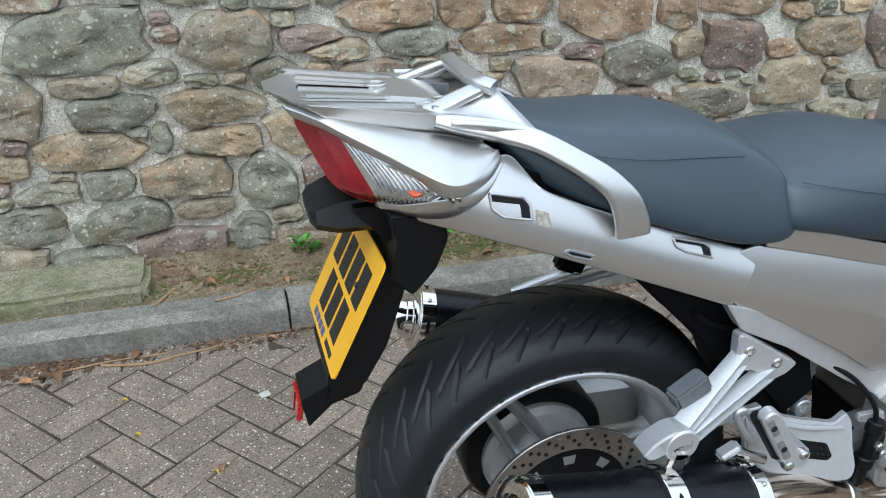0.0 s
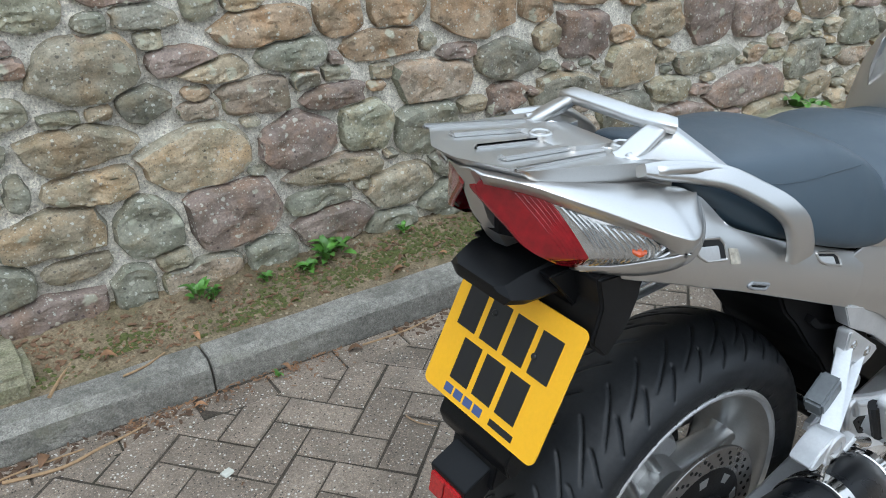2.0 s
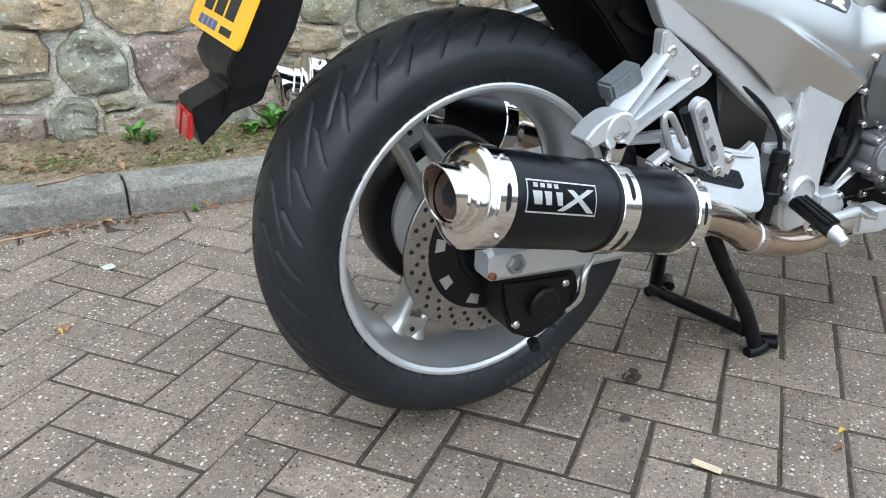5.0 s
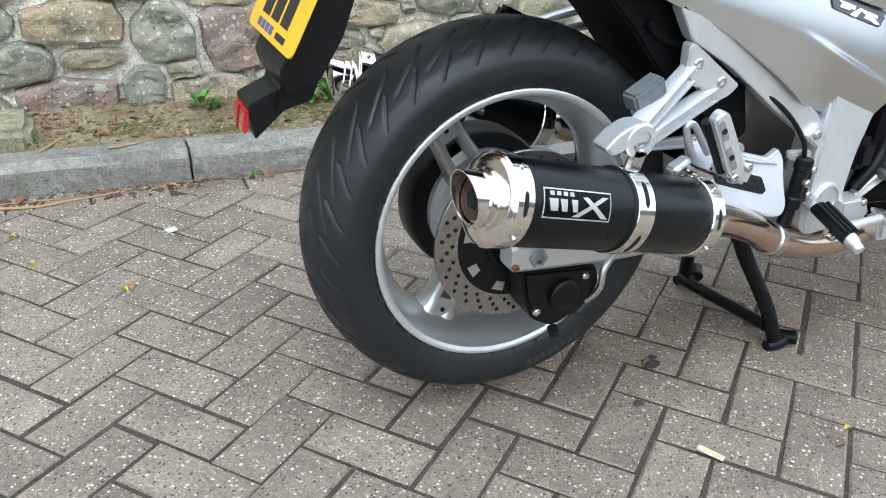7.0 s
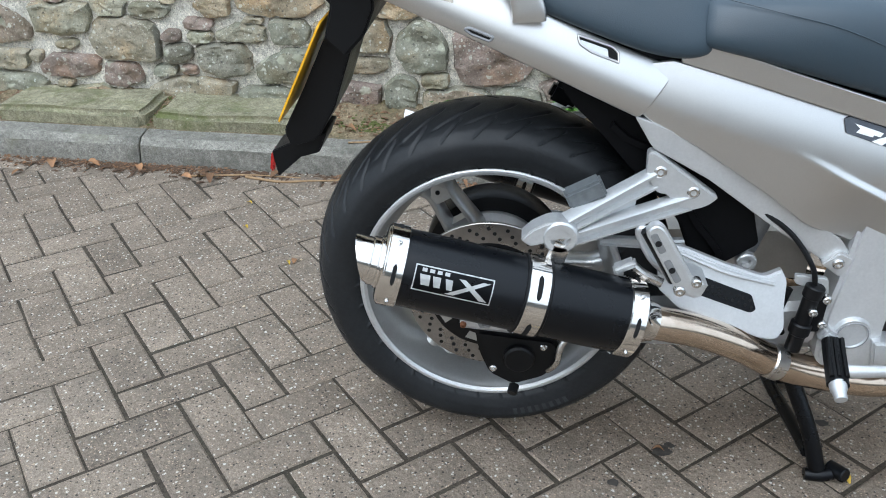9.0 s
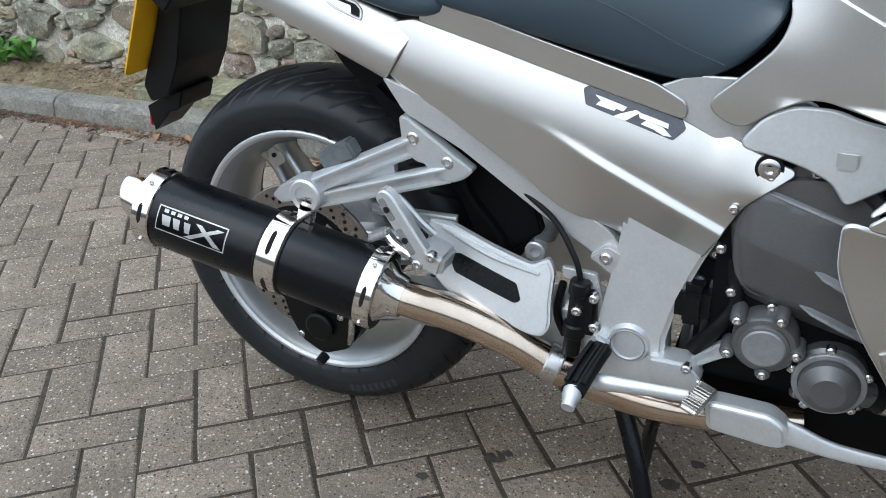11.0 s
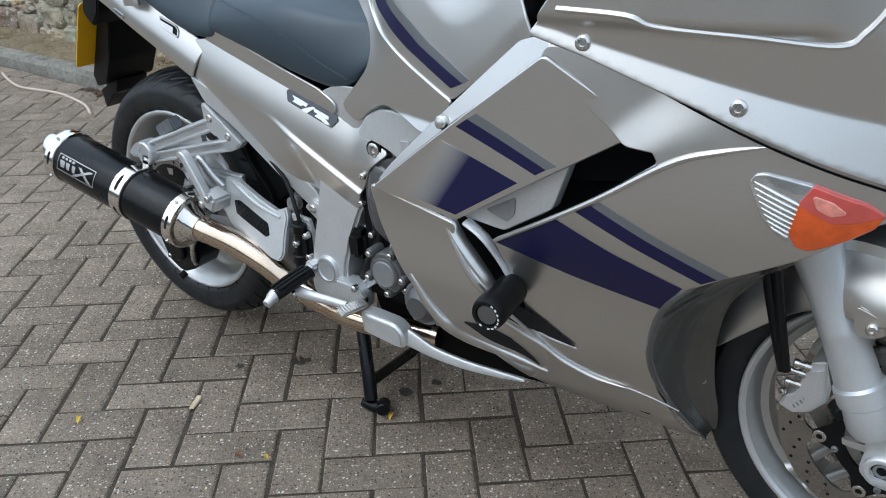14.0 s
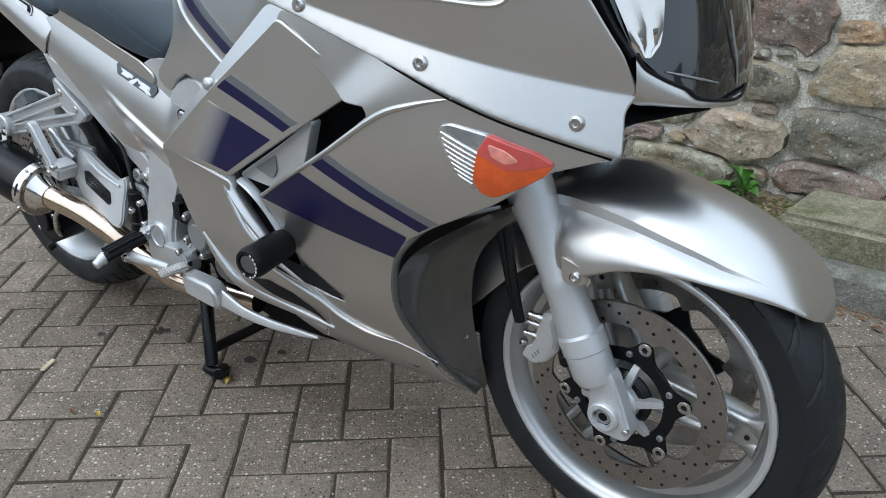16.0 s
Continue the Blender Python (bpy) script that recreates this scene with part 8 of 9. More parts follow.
def gutter_litter():
    """Brown crumbs and leaf scraps in the gutter and on the bank."""
    rnd = random.Random(8)
    verts, faces = [], []
    for k in range(3400):
        x = rnd.uniform(-2.2, 2.8)
        gutter = rnd.random() < 0.62
        y = kerb_line(x) - abs(rnd.gauss(0, 0.034)) - 0.004 if gutter else rnd.uniform(kerb_line(x) + 0.12, wall_face(x, 0.1) - 0.02)
        if gutter and noise.noise((x * 2.1, 4.0, 1.0)) < -0.12:
            continue
        z = fall(x, y) + 0.003 if gutter else verge_height(x, y) + 0.003
        l, w, t = rnd.uniform(0.004, 0.022), rnd.uniform(0.002, 0.008), rnd.uniform(0, math.pi)
        c, s = math.cos(t), math.sin(t)
        base = len(verts)
        for u, v, h in ((-1, 0, 0), (0, -1, 0.3), (1, 0, 0.1), (0, 1, 0.4), (0, 0, 0.9)):
            verts.append((x + (u * l * c - v * w * s) / 2, y + (u * l * s + v * w * c) / 2, z + h * 0.003 * rnd.uniform(0.3, 1.5)))
        faces.extend(((base, base + 1, base + 4), (base + 1, base + 2, base + 4), (base + 2, base + 3, base + 4), (base + 3, base, base + 4)))
    me = bpy.data.meshes.new("leaf_litter")
    me.from_pydata(verts, [], faces)
    me.materials.append(DRYLEAF)
    tagged(new("leaf_litter", me), "brown crumbs of leaf and bark along the kerb", "litter", kind="stuff")


gutter_litter()
rnd_leaf = random.Random(21)
leaf_shapes = []
for k in range(5):
    me = mesh_of("fallen_leaf", leaf_mesh(0.034 + 0.004 * k, 0.018 + 0.002 * (k % 3), 0.35 + 0.1 * k, 300 + k), 80)
    leaf_shapes.append(me)


def fallen_leaf(x, y, material, size=1.0, label="curled dry brown leaf on the ground"):
    me = leaf_shapes[rnd_leaf.randrange(5)].copy()
    me.materials.clear()
    me.materials.append(material)
    ob = new("fallen_leaf", me)
    z = fall(x, y) + 0.002
    if y > kerb_line(x) + 0.12:
        z = verge_height(x, y) + 0.002
    elif y > kerb_line(x) - 0.005:
        z = 0.068
    ob.matrix_basis = pose(x, y, z, rnd_leaf.uniform(-12, 12), rnd_leaf.uniform(-10, 5), rnd_leaf.uniform(0, 360)) @ Matrix.Scale(size, 4)
    return tagged(ob, label, "leaf", "fallen leaves")


for x, y, s in ((-0.94, 1.027, 1.5), (-1.05, 1.057, 1.2), (-1.0, 1.067, 1.0), (-0.76, 1.087, 1.0), (-0.36, 1.077, 0.9), (-0.12, 1.087, 0.8), (0.05, 1.077, 1.0), (0.22, 1.067, 0.9), (-1.2, 1.097, 1.4), (-1.35, 1.117, 1.2), (0.62, 1.057, 0.9),
                (0.4, 1.30, 0.8), (-0.55, 1.30, 1.0), (1.39, 1.24, 1.4), (-0.30, 1.25, 0.8), (-0.02, 1.27, 0.9), (-0.54, 0.57, 0.9), (0.32, 1.25, 1.0), (0.52, 1.24, 0.7), (-1.5, 1.087, 1.3), (-1.6, 1.017, 1.2), (-1.75, 1.057, 1.2),
                (1.75, 0.977, 0.8), (0.50, -0.40, 0.5), (-0.40, 0.76, 0.35), (0.34, -0.085, 0.5)):
    fallen_leaf(x, y, DRYLEAF, s)
for x, y, s in ((0.664, -0.137, 0.55), (0.10, -0.51, 0.6), (0.546, -0.375, 0.5), (-0.74, 0.74, 0.5), (-0.56, 0.55, 0.5), (-0.76, 0.89, 0.5)):
    fallen_leaf(x, y, YELLOWLEAF, s, "small yellow leaf scrap on the paving")


def chip(x, y, l, w, turn, material, label, name):
    bm = loft([[(u * l, v * w * (1 - 0.5 * abs(u) ** 2), h) for v, h in ((-0.5, 0), (0.5, 0), (0.4, 0.003), (-0.35, 0.004))] for u in (-0.5, -0.2, 0.15, 0.5)])
    bmesh.ops.transform(bm, matrix=pose(x, y, fall(x, y) + 0.0016, 0, 0, turn), verts=bm.verts[:])
    return tagged(part(name, bm, material), label, name.replace("_", " "))


chip(0.267, -0.334, 0.045, 0.013, -62, PALECHIP, "pale splinter of wood lying on the paving", "wood_chip")
chip(-0.421, 0.815, 0.026, 0.024, 20, WHITECHIP, "pale flat scrap lying on the paving", "scrap")


def twig(pts, r, label="dry brown twig lying by the kerb", material=None):
    pts = [(x, y, (verge_height(x, y) + 0.003) if y > kerb_line(x) + 0.12 else (fall(x, y) + 0.004 if y < kerb_line(x) else 0.07)) for x, y in pts]
    return tagged(part("twig", hose(pts, r, 6, 6), material or TWIG), label, "twig", "twigs by the kerb")


twig(((-0.84, 1.082), (-0.72, 1.055), (-0.63, 1.072), (-0.56, 1.082), (-0.51, 1.095)), [0.0045, 0.004, 0.003, 0.002])
twig(((-1.02, 1.067), (-0.90, 1.087), (-0.80, 1.097), (-0.66, 1.092)), [0.003, 0.003, 0.002])
twig(((-0.69, 1.22), (-0.65, 1.28), (-0.60, 1.34)), [0.005, 0.004, 0.002])
twig(((-0.52, 1.20), (-0.46, 1.21), (-0.40, 1.24)), [0.003, 0.003, 0.002])
twig(((0.02, 0.74), (0.03, 0.70), (0.06, 0.66)), [0.002, 0.002, 0.001])
twig(((0.10, 1.077), (0.24, 1.067), (0.36, 1.082)), [0.003, 0.003, 0.002])
cord = part("cord", hose([(x, y, fall(x, y) + 0.006) for x, y in ((-3.36, 1.12), (-2.96, 1.00), (-2.66, 1.03), (-2.50, 1.02), (-2.26, 0.97), (-2.08, 0.89))], 0.007, 8, 8), shader("pale_cord", (0.55, 0.45, 0.37), 0.9, grain=0.2, grain_scale=200))
tagged(cord, "pale frayed cord lying on the paving", "cord")


def footing(x, y, w, d, h, seed):
    """A low squared mossy stone before the wall."""
    bm = box((0, 0, 0), (w, d, h), 0.018, seg=3)
    bmesh.ops.subdivide_edges(bm, edges=bm.edges[:], cuts=2, use_grid_fill=True)
    for v in bm.verts:
        v.co += Vector((noise.noise(v.co * 9 + Vector((seed, 0, 0))), noise.noise(v.co * 9 + Vector((0, seed, 0))), noise.noise(v.co * 9 + Vector((0, 0, seed))))) * 0.010
    bmesh.ops.transform(bm, matrix=pose(x, y, h / 2 + 0.03, 0, 0, -2.3), verts=bm.verts[:])
    return tagged(part("footing_stone", bm, MOSSY, sharp=50), "low squared mossy stone set before the wall", "stone", "footing stones")


footing(-0.96, 1.40, 0.52, 0.26, 0.085, 1.0)
footing(-1.52, 1.42, 0.55, 0.26, 0.085, 2.0)
footing(1.74, 1.27, 0.56, 0.30, 0.13, 3.0)
footing(2.34, 1.27, 0.60, 0.30, 0.13, 4.0)


STAIN = shader("dark_oil_stain", (0.055, 0.049, 0.043), 0.65, 0.0, spec=0.3, grain=0.3, grain_scale=90)
rnd_stain = random.Random(77)
for sx, sy, sr in ((0.334, -0.084, 0.015), (0.352, -0.068, 0.008), (0.628, -0.038, 0.013), (0.664, 0.029, 0.010), (0.237, -0.179, 0.009)):
    bm = bmesh.new()
    ring = []
    for k in range(22):
        t = 2 * math.pi * k / 22
        r = sr * (1 + 0.30 * noise.noise((math.cos(t) * 1.3 + sx * 9, math.sin(t) * 1.3, sy * 7)) + 0.12 * rnd_stain.uniform(-1, 1))
        ring.append(bm.verts.new((sx + r * math.cos(t) * 1.25, sy + r * math.sin(t), fall(sx, sy) + 0.0028)))
    bm.faces.new(ring)
    ob = part("oil_stain", bm, STAIN)
    tagged(ob, "small dark oil stain on the paving", "stain", "oil stains under the motorcycle")


def litter(name, label, material, count, seed, spot, small, large, slim):
    """Loose crumbs of leaf and twig, each a bent sliver with thickness."""
    rnd = random.Random(seed)
    verts, faces = [], []
    for _ in range(count):
        x, y, z = spot(rnd)
        l = rnd.uniform(small, large)
        w = l * rnd.uniform(*slim)
        a, up = rnd.uniform(0, math.pi), rnd.uniform(-0.15, 0.35)
        c, s = math.cos(a), math.sin(a)
        base = len(verts)
        for u, rise in ((-0.5, 0.0), (0.0, 0.22), (0.5, up)):
            for v in (-0.5, 0.5):
                for h in (0.0005, 0.0018):
                    verts.append((x + c * l * u - s * w * v * (1.2 - abs(u)), y + s * l * u + c * w * v * (1.2 - abs(u)), z + h + max(0.0, rise) * l * 0.5))
        for q in (0, 4):
            b = base + q
            faces.extend(((b, b + 2, b + 6, b + 4), (b + 1, b + 5, b + 7, b + 3), (b, b + 4, b + 5, b + 1), (b + 2, b + 3, b + 7, b + 6)))
        faces.extend(((base, base + 1, base + 3, base + 2), (base + 8, base + 10, base + 11, base + 9)))
    me = bpy.data.meshes.new(name)
    me.from_pydata(verts, [], faces)
    me.materials.append(material)
    tagged(new(name, me), label, "litter", kind="stuff")


def by_kerb(rnd):
    x = rnd.uniform(-2.6, 2.6)
    while noise.noise((x * 1.7, 4.4, 0.0)) < rnd.uniform(-0.35, 0.25):
        x = rnd.uniform(-2.6, 2.6)
    y = kerb_line(x) - 0.012 - abs(rnd.gauss(0, 0.035))
    return x, y, fall(x, y)


def on_verge(rnd):
    x = rnd.uniform(-2.6, 2.6)
    y = wall_face(x, 0.1) - 0.03 - abs(rnd.gauss(0, 0.09))
    y = max(y, kerb_line(x) + 0.14)
    return x, y, verge_height(x, y)


def on_paving(rnd):
    x, y = rnd.uniform(-1.8, 2.4), rnd.uniform(-1.5, 1.0)
    return x, y, fall(x, y)


CRUMB = shader("brown_crumbs", (0.15, 0.085, 0.045), 0.85, grain=0.4, grain_scale=50, vary=0.5)
litter("leaf_litter", "brown leaf crumbs and twigs swept along the kerb", CRUMB, 1500, 31, by_kerb, 0.006, 0.028, (0.12, 0.55))
litter("verge_litter", "dry brown leaf crumbs on the soil", CRUMB, 1200, 32, on_verge, 0.006, 0.026, (0.15, 0.6))
litter("grit", "pale crumbs scattered on the paving", PALECHIP, 110, 33, on_paving, 0.003, 0.007, (0.4, 0.9))

# ---------------------------------------------------------------- stones of the wall
STONES_LOW = ((-0.5, 0.9, 0.21, 0.11), (-0.25, 0.93, 0.3, 0.09), (-0.22, 0.85, 0.17, 0.06), (-0.06, 0.87, 0.09, 0.1), (0.06, 0.86, 0.11, 0.06), (-0.38, 0.74, 0.26, 0.17),
              (-0.14, 0.73, 0.18, 0.06), (-0.05, 0.69, 0.17, 0.06), (0.19, 0.7, 0.2, 0.08), (0.06, 0.6, 0.21, 0.1), (-0.26, 0.63, 0.13, 0.09), (0.3, 0.56, 0.22, 0.07),
              (0.4, 0.45, 0.17, 0.15), (0.62, 0.41, 0.23, 0.15), (-0.45, 0.55, 0.27, 0.11), (-0.15, 0.46, 0.29, 0.17), (0.17, 0.45, 0.22, 0.17), (-0.11, 0.59, 0.11, 0.05))
STONES_FOOT = ((-0.61, 0.47, 0.06, 0.08), (-0.42, 0.44, 0.22, 0.08), (-0.31, 0.3, 0.18, 0.17), (-0.06, 0.28, 0.28, 0.18), (-0.55, 0.34, 0.26, 0.12), (-0.76, 0.22, 0.26, 0.12),
               (-0.51, 0.24, 0.18, 0.05), (-0.38, 0.14, 0.12, 0.12), (-0.61, 0.13, 0.29, 0.10), (0.28, 0.34, 0.33, 0.08), (0.21, 0.26, 0.23, 0.06), (-0.19, 0.12, 0.25, 0.1),
               (0.03, 0.13, 0.16, 0.10), (0.25, 0.16, 0.24, 0.12), (0.50, 0.24, 0.24, 0.12), (0.44, 0.13, 0.2, 0.07), (0.72, 0.28, 0.18, 0.08), (0.70, 0.15, 0.26, 0.12))
STONES_EAST = ((1.21, 0.43, 0.28, 0.12), (1.32, 0.61, 0.24, 0.18), (1.54, 0.48, 0.24, 0.17), (1.70, 0.62, 0.26, 0.13), (2.0, 0.59, 0.27, 0.2), (1.97, 0.43, 0.4, 0.09),
               (1.76, 0.35, 0.23, 0.1), (2.26, 0.28, 0.5, 0.16), (0.66, 0.55, 0.3, 0.12), (0.96, 0.58, 0.25, 0.13), (0.95, 0.45, 0.17, 0.09), (1.20, 0.25, 0.30, 0.15),
               (1.52, 0.30, 0.26, 0.14), (1.50, 0.17, 0.30, 0.09), (0.98, 0.32, 0.24, 0.11), (1.05, 0.15, 0.34, 0.10), (1.85, 0.21, 0.32, 0.12))
STONES_WEST = ((-0.80, 0.76, 0.40, 0.18), (-0.81, 0.63, 0.19, 0.06), (-1.0, 0.58, 0.16, 0.18), (-0.73, 0.55, 0.24, 0.09), (-0.83, 0.44, 0.29, 0.11), (-1.05, 0.42, 0.12, 0.07),
               (-0.78, 0.34, 0.14, 0.09), (-0.95, 0.33, 0.16, 0.06), (-1.03, 0.23, 0.2, 0.12), (-0.85, 0.10, 0.24, 0.10), (-1.15, 0.12, 0.28, 0.10), (-0.62, 0.66, 0.14, 0.07))
STONES_WARM = ((0.25, 0.92, 0.32, 0.09), (0.35, 0.79, 0.15, 0.12), (0.11, 0.79, 0.27, 0.10), (0.56, 0.81, 0.2, 0.14), (0.84, 0.77, 0.32, 0.21), (0.47, 0.69, 0.28, 0.08),
               (1.32, 0.77, 0.30, 0.11), (1.10, 0.74, 0.14, 0.12))


N_RIM = 30


def stone_mesh(radii, seed, deep):
    """A rough stone from its rim radii: a broken edge, a bulging uneven face."""
    rnd = random.Random(seed)
    bm = bmesh.new()
    ph = rnd.uniform(0, 50)
    tilt_x, tilt_z = rnd.uniform(-0.08, 0.08), rnd.uniform(0.02, 0.20)    # most lean out over their lower edge
    bed = rnd.uniform(-0.3, 0.3)
    grid = []
    n = len(radii)
    for t, d in ((1.0, 0.03), (1.0, 0.002), (0.985, -0.52), (0.945, -0.84), (0.84, -0.95), (0.68, -0.98), (0.52, -1.0), (0.36, -1.0), (0.18, -1.0), (0.0, -1.0)):
        row = []
        for k in range(n if t else 1):
            a = 2 * math.pi * k / n
            x, z = math.cos(a) * radii[k] * t, math.sin(a) * radii[k] * t
            y = d * deep if d < 0.03 else 0.03
            if d < 0:
                y += 0.016 * noise.noise((x * 13 + ph, z * 17, 9.0)) + 0.013 * abs(noise.noise((x * 16 + ph, (z + bed * x) * 48, 4.0))) + 0.003 * noise.noise((x * 80 + ph, z * 110, 2.0)) + tilt_x * x + tilt_z * z
            row.append(bm.verts.new((x, y, z)))
        grid.append(row)
    for a, b in zip(grid, grid[1:]):
        for k in range(n):
            if len(b) == 1:
                bm.faces.new((a[k], a[(k + 1) % n], b[0]))
            else:
                bm.faces.new((a[k], a[(k + 1) % n], b[(k + 1) % n], b[k]))
    bmesh.ops.recalc_face_normals(bm, faces=bm.faces[:])
    return bm


def lay_stones():
    rnd = random.Random(5)
    laid = []

    def free(x, z, w, h, gap):
        for a, b, c, d in laid:
            if abs(a - x) < (c + w) / 2 + gap and abs(b - z) < (d + h) / 2 + gap:
                return False
        return True

    todo = []
    for group, mats in ((STONES_LOW, (STONE, REDSTONE, STONE, GREENSTONE, STONE)), (STONES_FOOT, (GREENSTONE, STONE, GREENSTONE, REDSTONE, STONE)),
                        (STONES_EAST, (STONE, REDSTONE, STONE)), (STONES_WEST, (GREENSTONE, STONE, STONE)), (STONES_WARM, (ORANGESTONE,))):
        for i, (x, z, w, h) in enumerate(group):
            todo.append((x, z, w, h, mats[i % len(mats)]))
            laid.append((x, z, w * 0.9, h * 0.9))
    sizes = [(0.30, 0.14), (0.24, 0.11), (0.19, 0.09), (0.15, 0.075), (0.12, 0.055), (0.085, 0.045), (0.06, 0.032)]
    for (w0, h0), tries in zip(sizes, (1300, 2200, 3200, 4400, 5800, 7000, 5600)):
        for _ in range(tries):
            w, h = w0 * rnd.uniform(0.8, 1.25), h0 * rnd.uniform(0.75, 1.25)
            x, z = rnd.uniform(-7.0, 5.6), rnd.uniform(0.05, 1.9)
            if free(x, z, w * 0.9, h * 0.9, 0.002):
                laid.append((x, z, w * 0.9, h * 0.9))
                todo.append((x, z, w, h, rnd.choice((STONE, STONE, STONE, STONE, REDSTONE, GREENSTONE, ORANGESTONE if z > 0.5 else STONE))))
    C = np.array([(s[0], s[1], s[2], s[3]) for s in todo])

    def rim(i):
        """How far each ray from the stone's middle runs before a neighbour is nearer."""
        x, z, w, h = C[i]
        near_ = np.where((np.abs(C[:, 0] - x) < 0.5) & (np.abs(C[:, 1] - z) < 0.35) & (np.arange(len(C)) != i))[0]
        P = C[near_]
        ang = 2 * np.pi * np.arange(N_RIM) / N_RIM
        c, s = np.cos(ang), np.sin(ang)
        pw = 3.2
        unit = ((np.abs(c) / (w / 2)) ** pw + (np.abs(s) / (h / 2)) ** pw) ** (-1 / pw)
        out = np.zeros(N_RIM)
        alive = np.ones(N_RIM, bool)
        for f in np.arange(0.5, 1.32, 0.04):
            r = unit * f
            px, pz = x + c * r, z + s * r
            other = (((np.abs(px[:, None] - P[None, :, 0]) / (P[None, :, 2] / 2)) ** pw + (np.abs(pz[:, None] - P[None, :, 1]) / (P[None, :, 3] / 2)) ** pw) ** (1 / pw)).min(1) if len(P) else np.full(N_RIM, 9.0)
            alive &= (other > f) | (f < 0.55)
            out = np.where(alive, r, out)
        jig = np.array([1 + 0.05 * noise.noise((cc * 2.2 + i * 3.7, ss * 2.2, 1.5)) + 0.05 * noise.noise((cc * 6 + i * 1.9, ss * 6, 8.5)) for cc, ss in zip(c, s)])
        out = np.maximum(out - 0.0055, 0.012)
        cut = random.Random(i * 7 + 1)                     # broken to a few straight faces
        sides = cut.choice((4, 5, 5, 6))
        start = cut.uniform(0, 6.28)
        for q in range(sides):
            at = start + 2 * np.pi * (q + cut.uniform(-0.28, 0.28)) / sides
            ca, sa = math.cos(at), math.sin(at)
            reach = (abs(ca / (w / 2)) ** 2 + abs(sa / (h / 2)) ** 2) ** -0.5
            away = math.hypot(ca / (w * w), sa / (h * h))      # a face across the stone's own slant
            nx, nz = ca / (w * w) / away, sa / (h * h) / away
            far = (ca * nx + sa * nz) * reach * cut.uniform(0.90, 1.20)
            run = c * nx + s * nz
            out = np.where(run > 0.05, np.minimum(out, far / np.maximum(run, 0.05)), out)
        return np.maximum(out, 0.010) * jig

    order = sorted(range(len(todo)), key=lambda k: max(0, -0.9 - C[k][0], C[k][0] - 1.6) + max(0, C[k][1] - 0.75))
    rest = {}
    for i, k in enumerate(order):
        x, z, w, h, mat = todo[k]
        bm = stone_mesh(rim(k), i, 0.018 + 0.075 * min(w, h) + rnd.uniform(0, 0.015))
        m = pose(x, wall_face(x, z) + 0.006, z, 8.5, 0, -2.3)
        if i < 300:
            ob = part("stone", bm, mat, wall, sharp=34)
            ob.matrix_basis = m
        else:
            bmesh.ops.transform(bm, matrix=m, verts=bm.verts[:])
            rest.setdefault(mat, []).append(bm)
    for mat, bms in rest.items():
        tagged(part("far_stones", merge(*bms), mat, wall, "more rubble stones of the wall", sharp=34), kind="stuff")


lay_stones()


# ---------------------------------------------------------------- block paving
PAVE_TURN, PAVE_X, PAVE_Y = radians(39.42), 0.1682, 0.0983


def paver_mesh(w, l, ease=0.007):
    bm = bmesh.new()
    lo = [(-l / 2, -w / 2), (l / 2, -w / 2), (l / 2, w / 2), (-l / 2, w / 2)]
    a = [bm.verts.new((x, y, -0.03)) for x, y in lo]
    b = [bm.verts.new((x, y, -0.0045)) for x, y in lo]
    c = [bm.verts.new((x * (1 - 1.0 * ease / l), y * (1 - 1.0 * ease / w), -0.0012)) for x, y in lo]
    d = [bm.verts.new((x * (1 - 2.2 * ease / l), y * (1 - 2.2 * ease / w), 0.0)) for x, y in lo]
    for p, q in ((a, b), (b, c), (c, d)):
        for i in range(4):
            bm.faces.new((p[i], p[(i + 1) % 4], q[(i + 1) % 4], q[i]))
    bm.faces.new(d)
    return bm


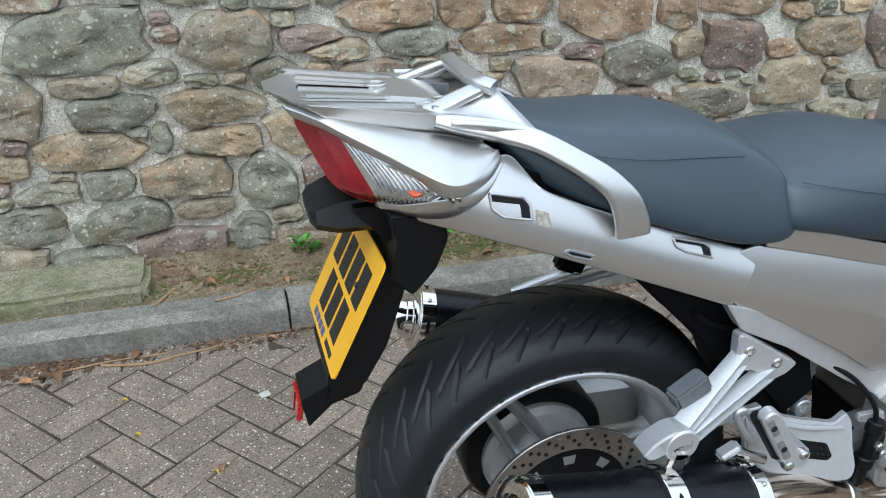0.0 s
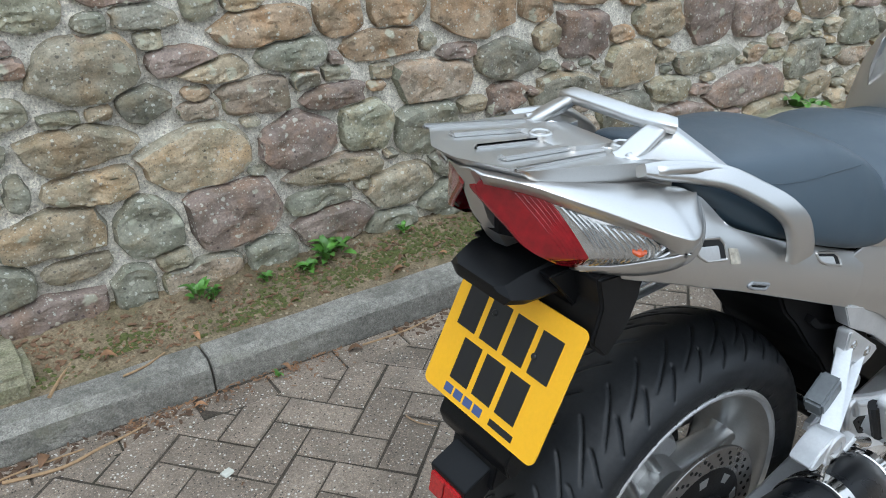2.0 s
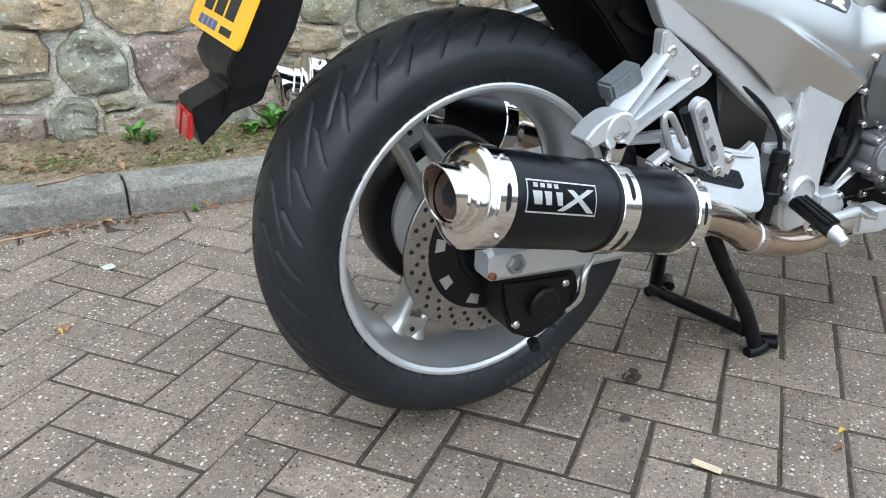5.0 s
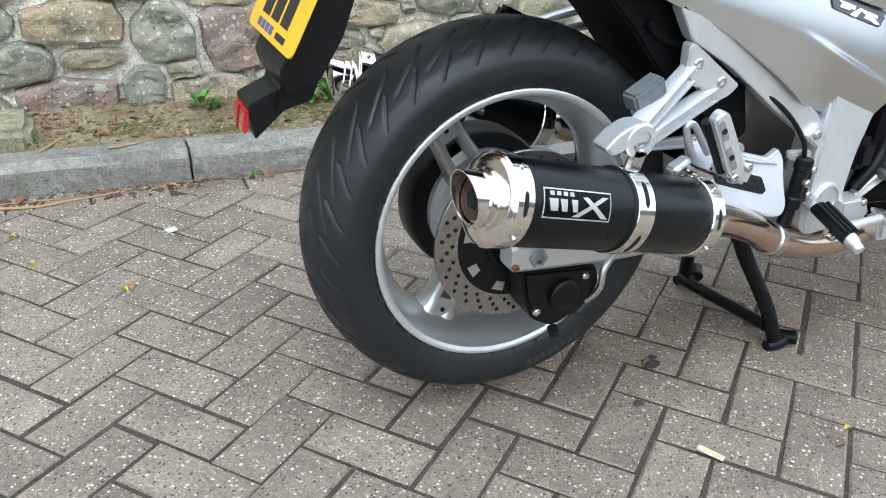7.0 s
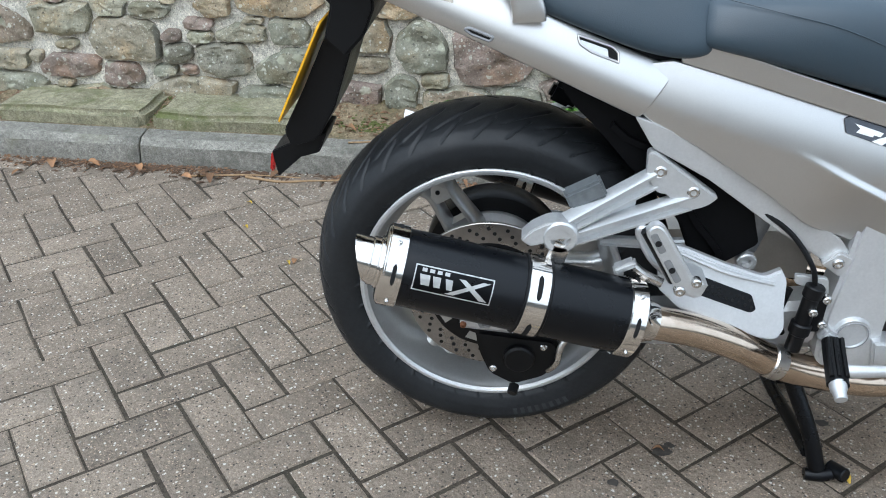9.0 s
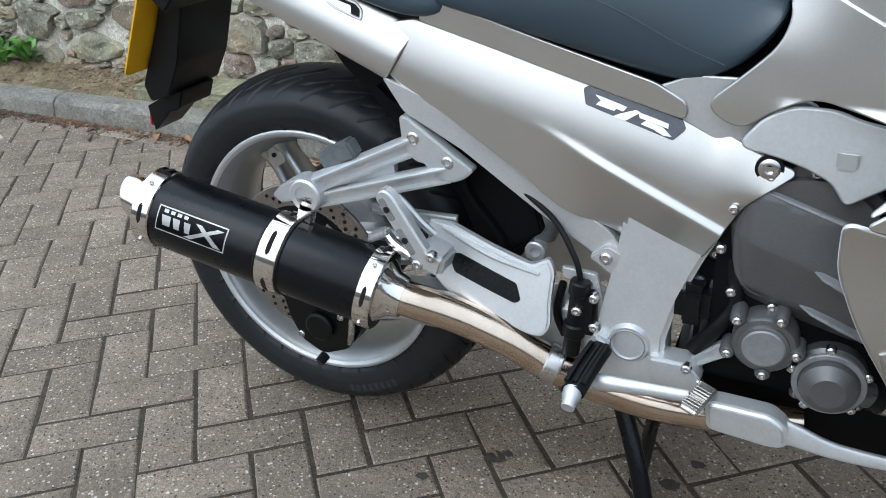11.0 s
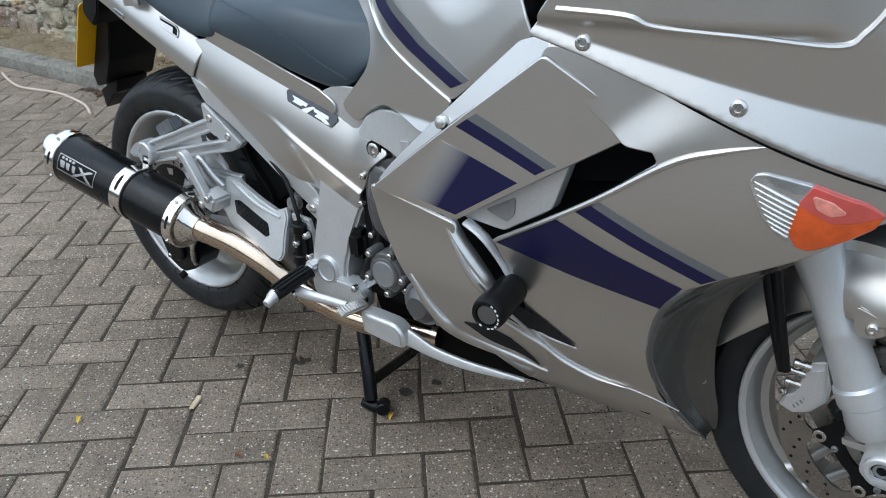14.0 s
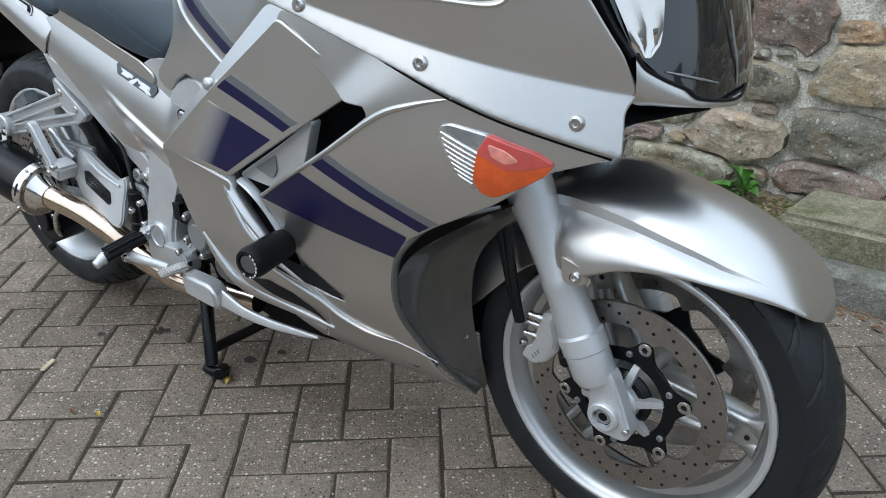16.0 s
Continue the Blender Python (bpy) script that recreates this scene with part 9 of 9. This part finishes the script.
def lay_paving():
    pavement = thing("pavement", (0.3, 0, 0), "grey-brown concrete block paving laid in herringbone", "pavement", kind="structure")
    rnd = random.Random(11)
    S = 0.1006
    c, s = math.cos(PAVE_TURN), math.sin(PAVE_TURN)
    tilt = Matrix(((1, 0, 0, 0), (0, 1, 0, 0), (-0.0046, -0.0225, 1, 0), (0, 0, 0, 1)))
    spots = []
    for i in range(-95, 96):
        for j in range(-95, 96):
            k = (i - j) % 4
            if k == 0:
                u, v, turn = i + 1.0, j + 0.5, 0
            elif k == 3:
                u, v, turn = i + 0.5, j + 1.0, 90
            else:
                continue
            x, y = PAVE_X + S * (u * c - v * s), PAVE_Y + S * (u * s + v * c)
            if -7.0 < x < 6.2 and -5.0 < y < kerb_line(x) + 0.10:
                spots.append((x, y, turn))
    spots.sort(key=lambda p: max(0, -0.75 - p[0], p[0] - 1.4) + max(0, -0.55 - p[1]) + max(0.0, p[1] - 1.2))
    shared = []
    for q in range(6):
        me = mesh_of("paver", paver_mesh(0.0962 - 0.0011 * (q % 3), 0.1962 - 0.0014 * (q % 2), 0.006 + 0.001 * (q % 3)), 20)
        me.materials.append(PAVER)
        shared.append(me)
    rest = []
    for i, (x, y, turn) in enumerate(spots):
        edge = kerb_line(x) - y < 0.235
        m = pose(x + rnd.uniform(-0.0012, 0.0012), y + rnd.uniform(-0.0012, 0.0012), fall(x, y) + rnd.uniform(-0.0022, 0.0016), rnd.uniform(-0.45, 0.45), rnd.uniform(-0.45, 0.45), math.degrees(PAVE_TURN) + turn + rnd.uniform(-0.9, 0.9))
        m = Matrix.Translation(m.translation) @ tilt @ Matrix.Translation(-m.translation) @ m
        if i < 300 and not edge:
            ob = new("paver", shared[rnd.randrange(6)])
            ob.parent = pavement
            ob.matrix_parent_inverse = WORLD[pavement].inverted()
            ob.matrix_basis = m
        else:
            bm = paver_mesh(0.0957, 0.1957, 0.006)
            bmesh.ops.transform(bm, matrix=m, verts=bm.verts[:])
            if edge:                                # cut to the channel course
                bmesh.ops.bisect_plane(bm, geom=bm.verts[:] + bm.edges[:] + bm.faces[:], plane_co=(0, 1.012, 0), plane_no=(0.036, 1, 0), clear_outer=True)
            if bm.faces:
                rest.append(bm)
            else:
                bm.free()
    x = -7.0
    while x < 6.0:                                  # one course laid end to end along the kerb
        y = kerb_line(x + 0.1) - 0.0555
        bm = paver_mesh(0.0950 + rnd.uniform(-0.001, 0.001), 0.1955, 0.006)
        m = pose(x + 0.1, y + rnd.uniform(-0.002, 0.002), fall(x, y) + rnd.uniform(-0.004, 0.002), 0.9 * rnd.uniform(-1, 1), 0.7 * rnd.uniform(-1, 1), -2.06 + rnd.uniform(-0.8, 0.8))
        bmesh.ops.transform(bm, matrix=m, verts=bm.verts[:])
        rest.append(bm)
        x += 0.2005
    verts, faces = [], []
    for bm in rest:
        base = len(verts)
        bm.verts.index_update()
        verts.extend(tuple(v.co) for v in bm.verts)
        faces.extend(tuple(base + v.index for v in f.verts) for f in bm.faces)
        bm.free()
    me = bpy.data.meshes.new("far_pavers")
    me.from_pydata(verts, [], faces)
    me.polygons.foreach_set("use_smooth", [True] * len(me.polygons))
    me.set_sharp_from_angle(angle=radians(20))
    me.materials.append(PAVER)
    ob = new("far_pavers", me)
    ob.parent = pavement
    ob.matrix_parent_inverse = WORLD[pavement].inverted()
    tagged(ob, "more concrete blocks of the paving", kind="stuff")


lay_paving()
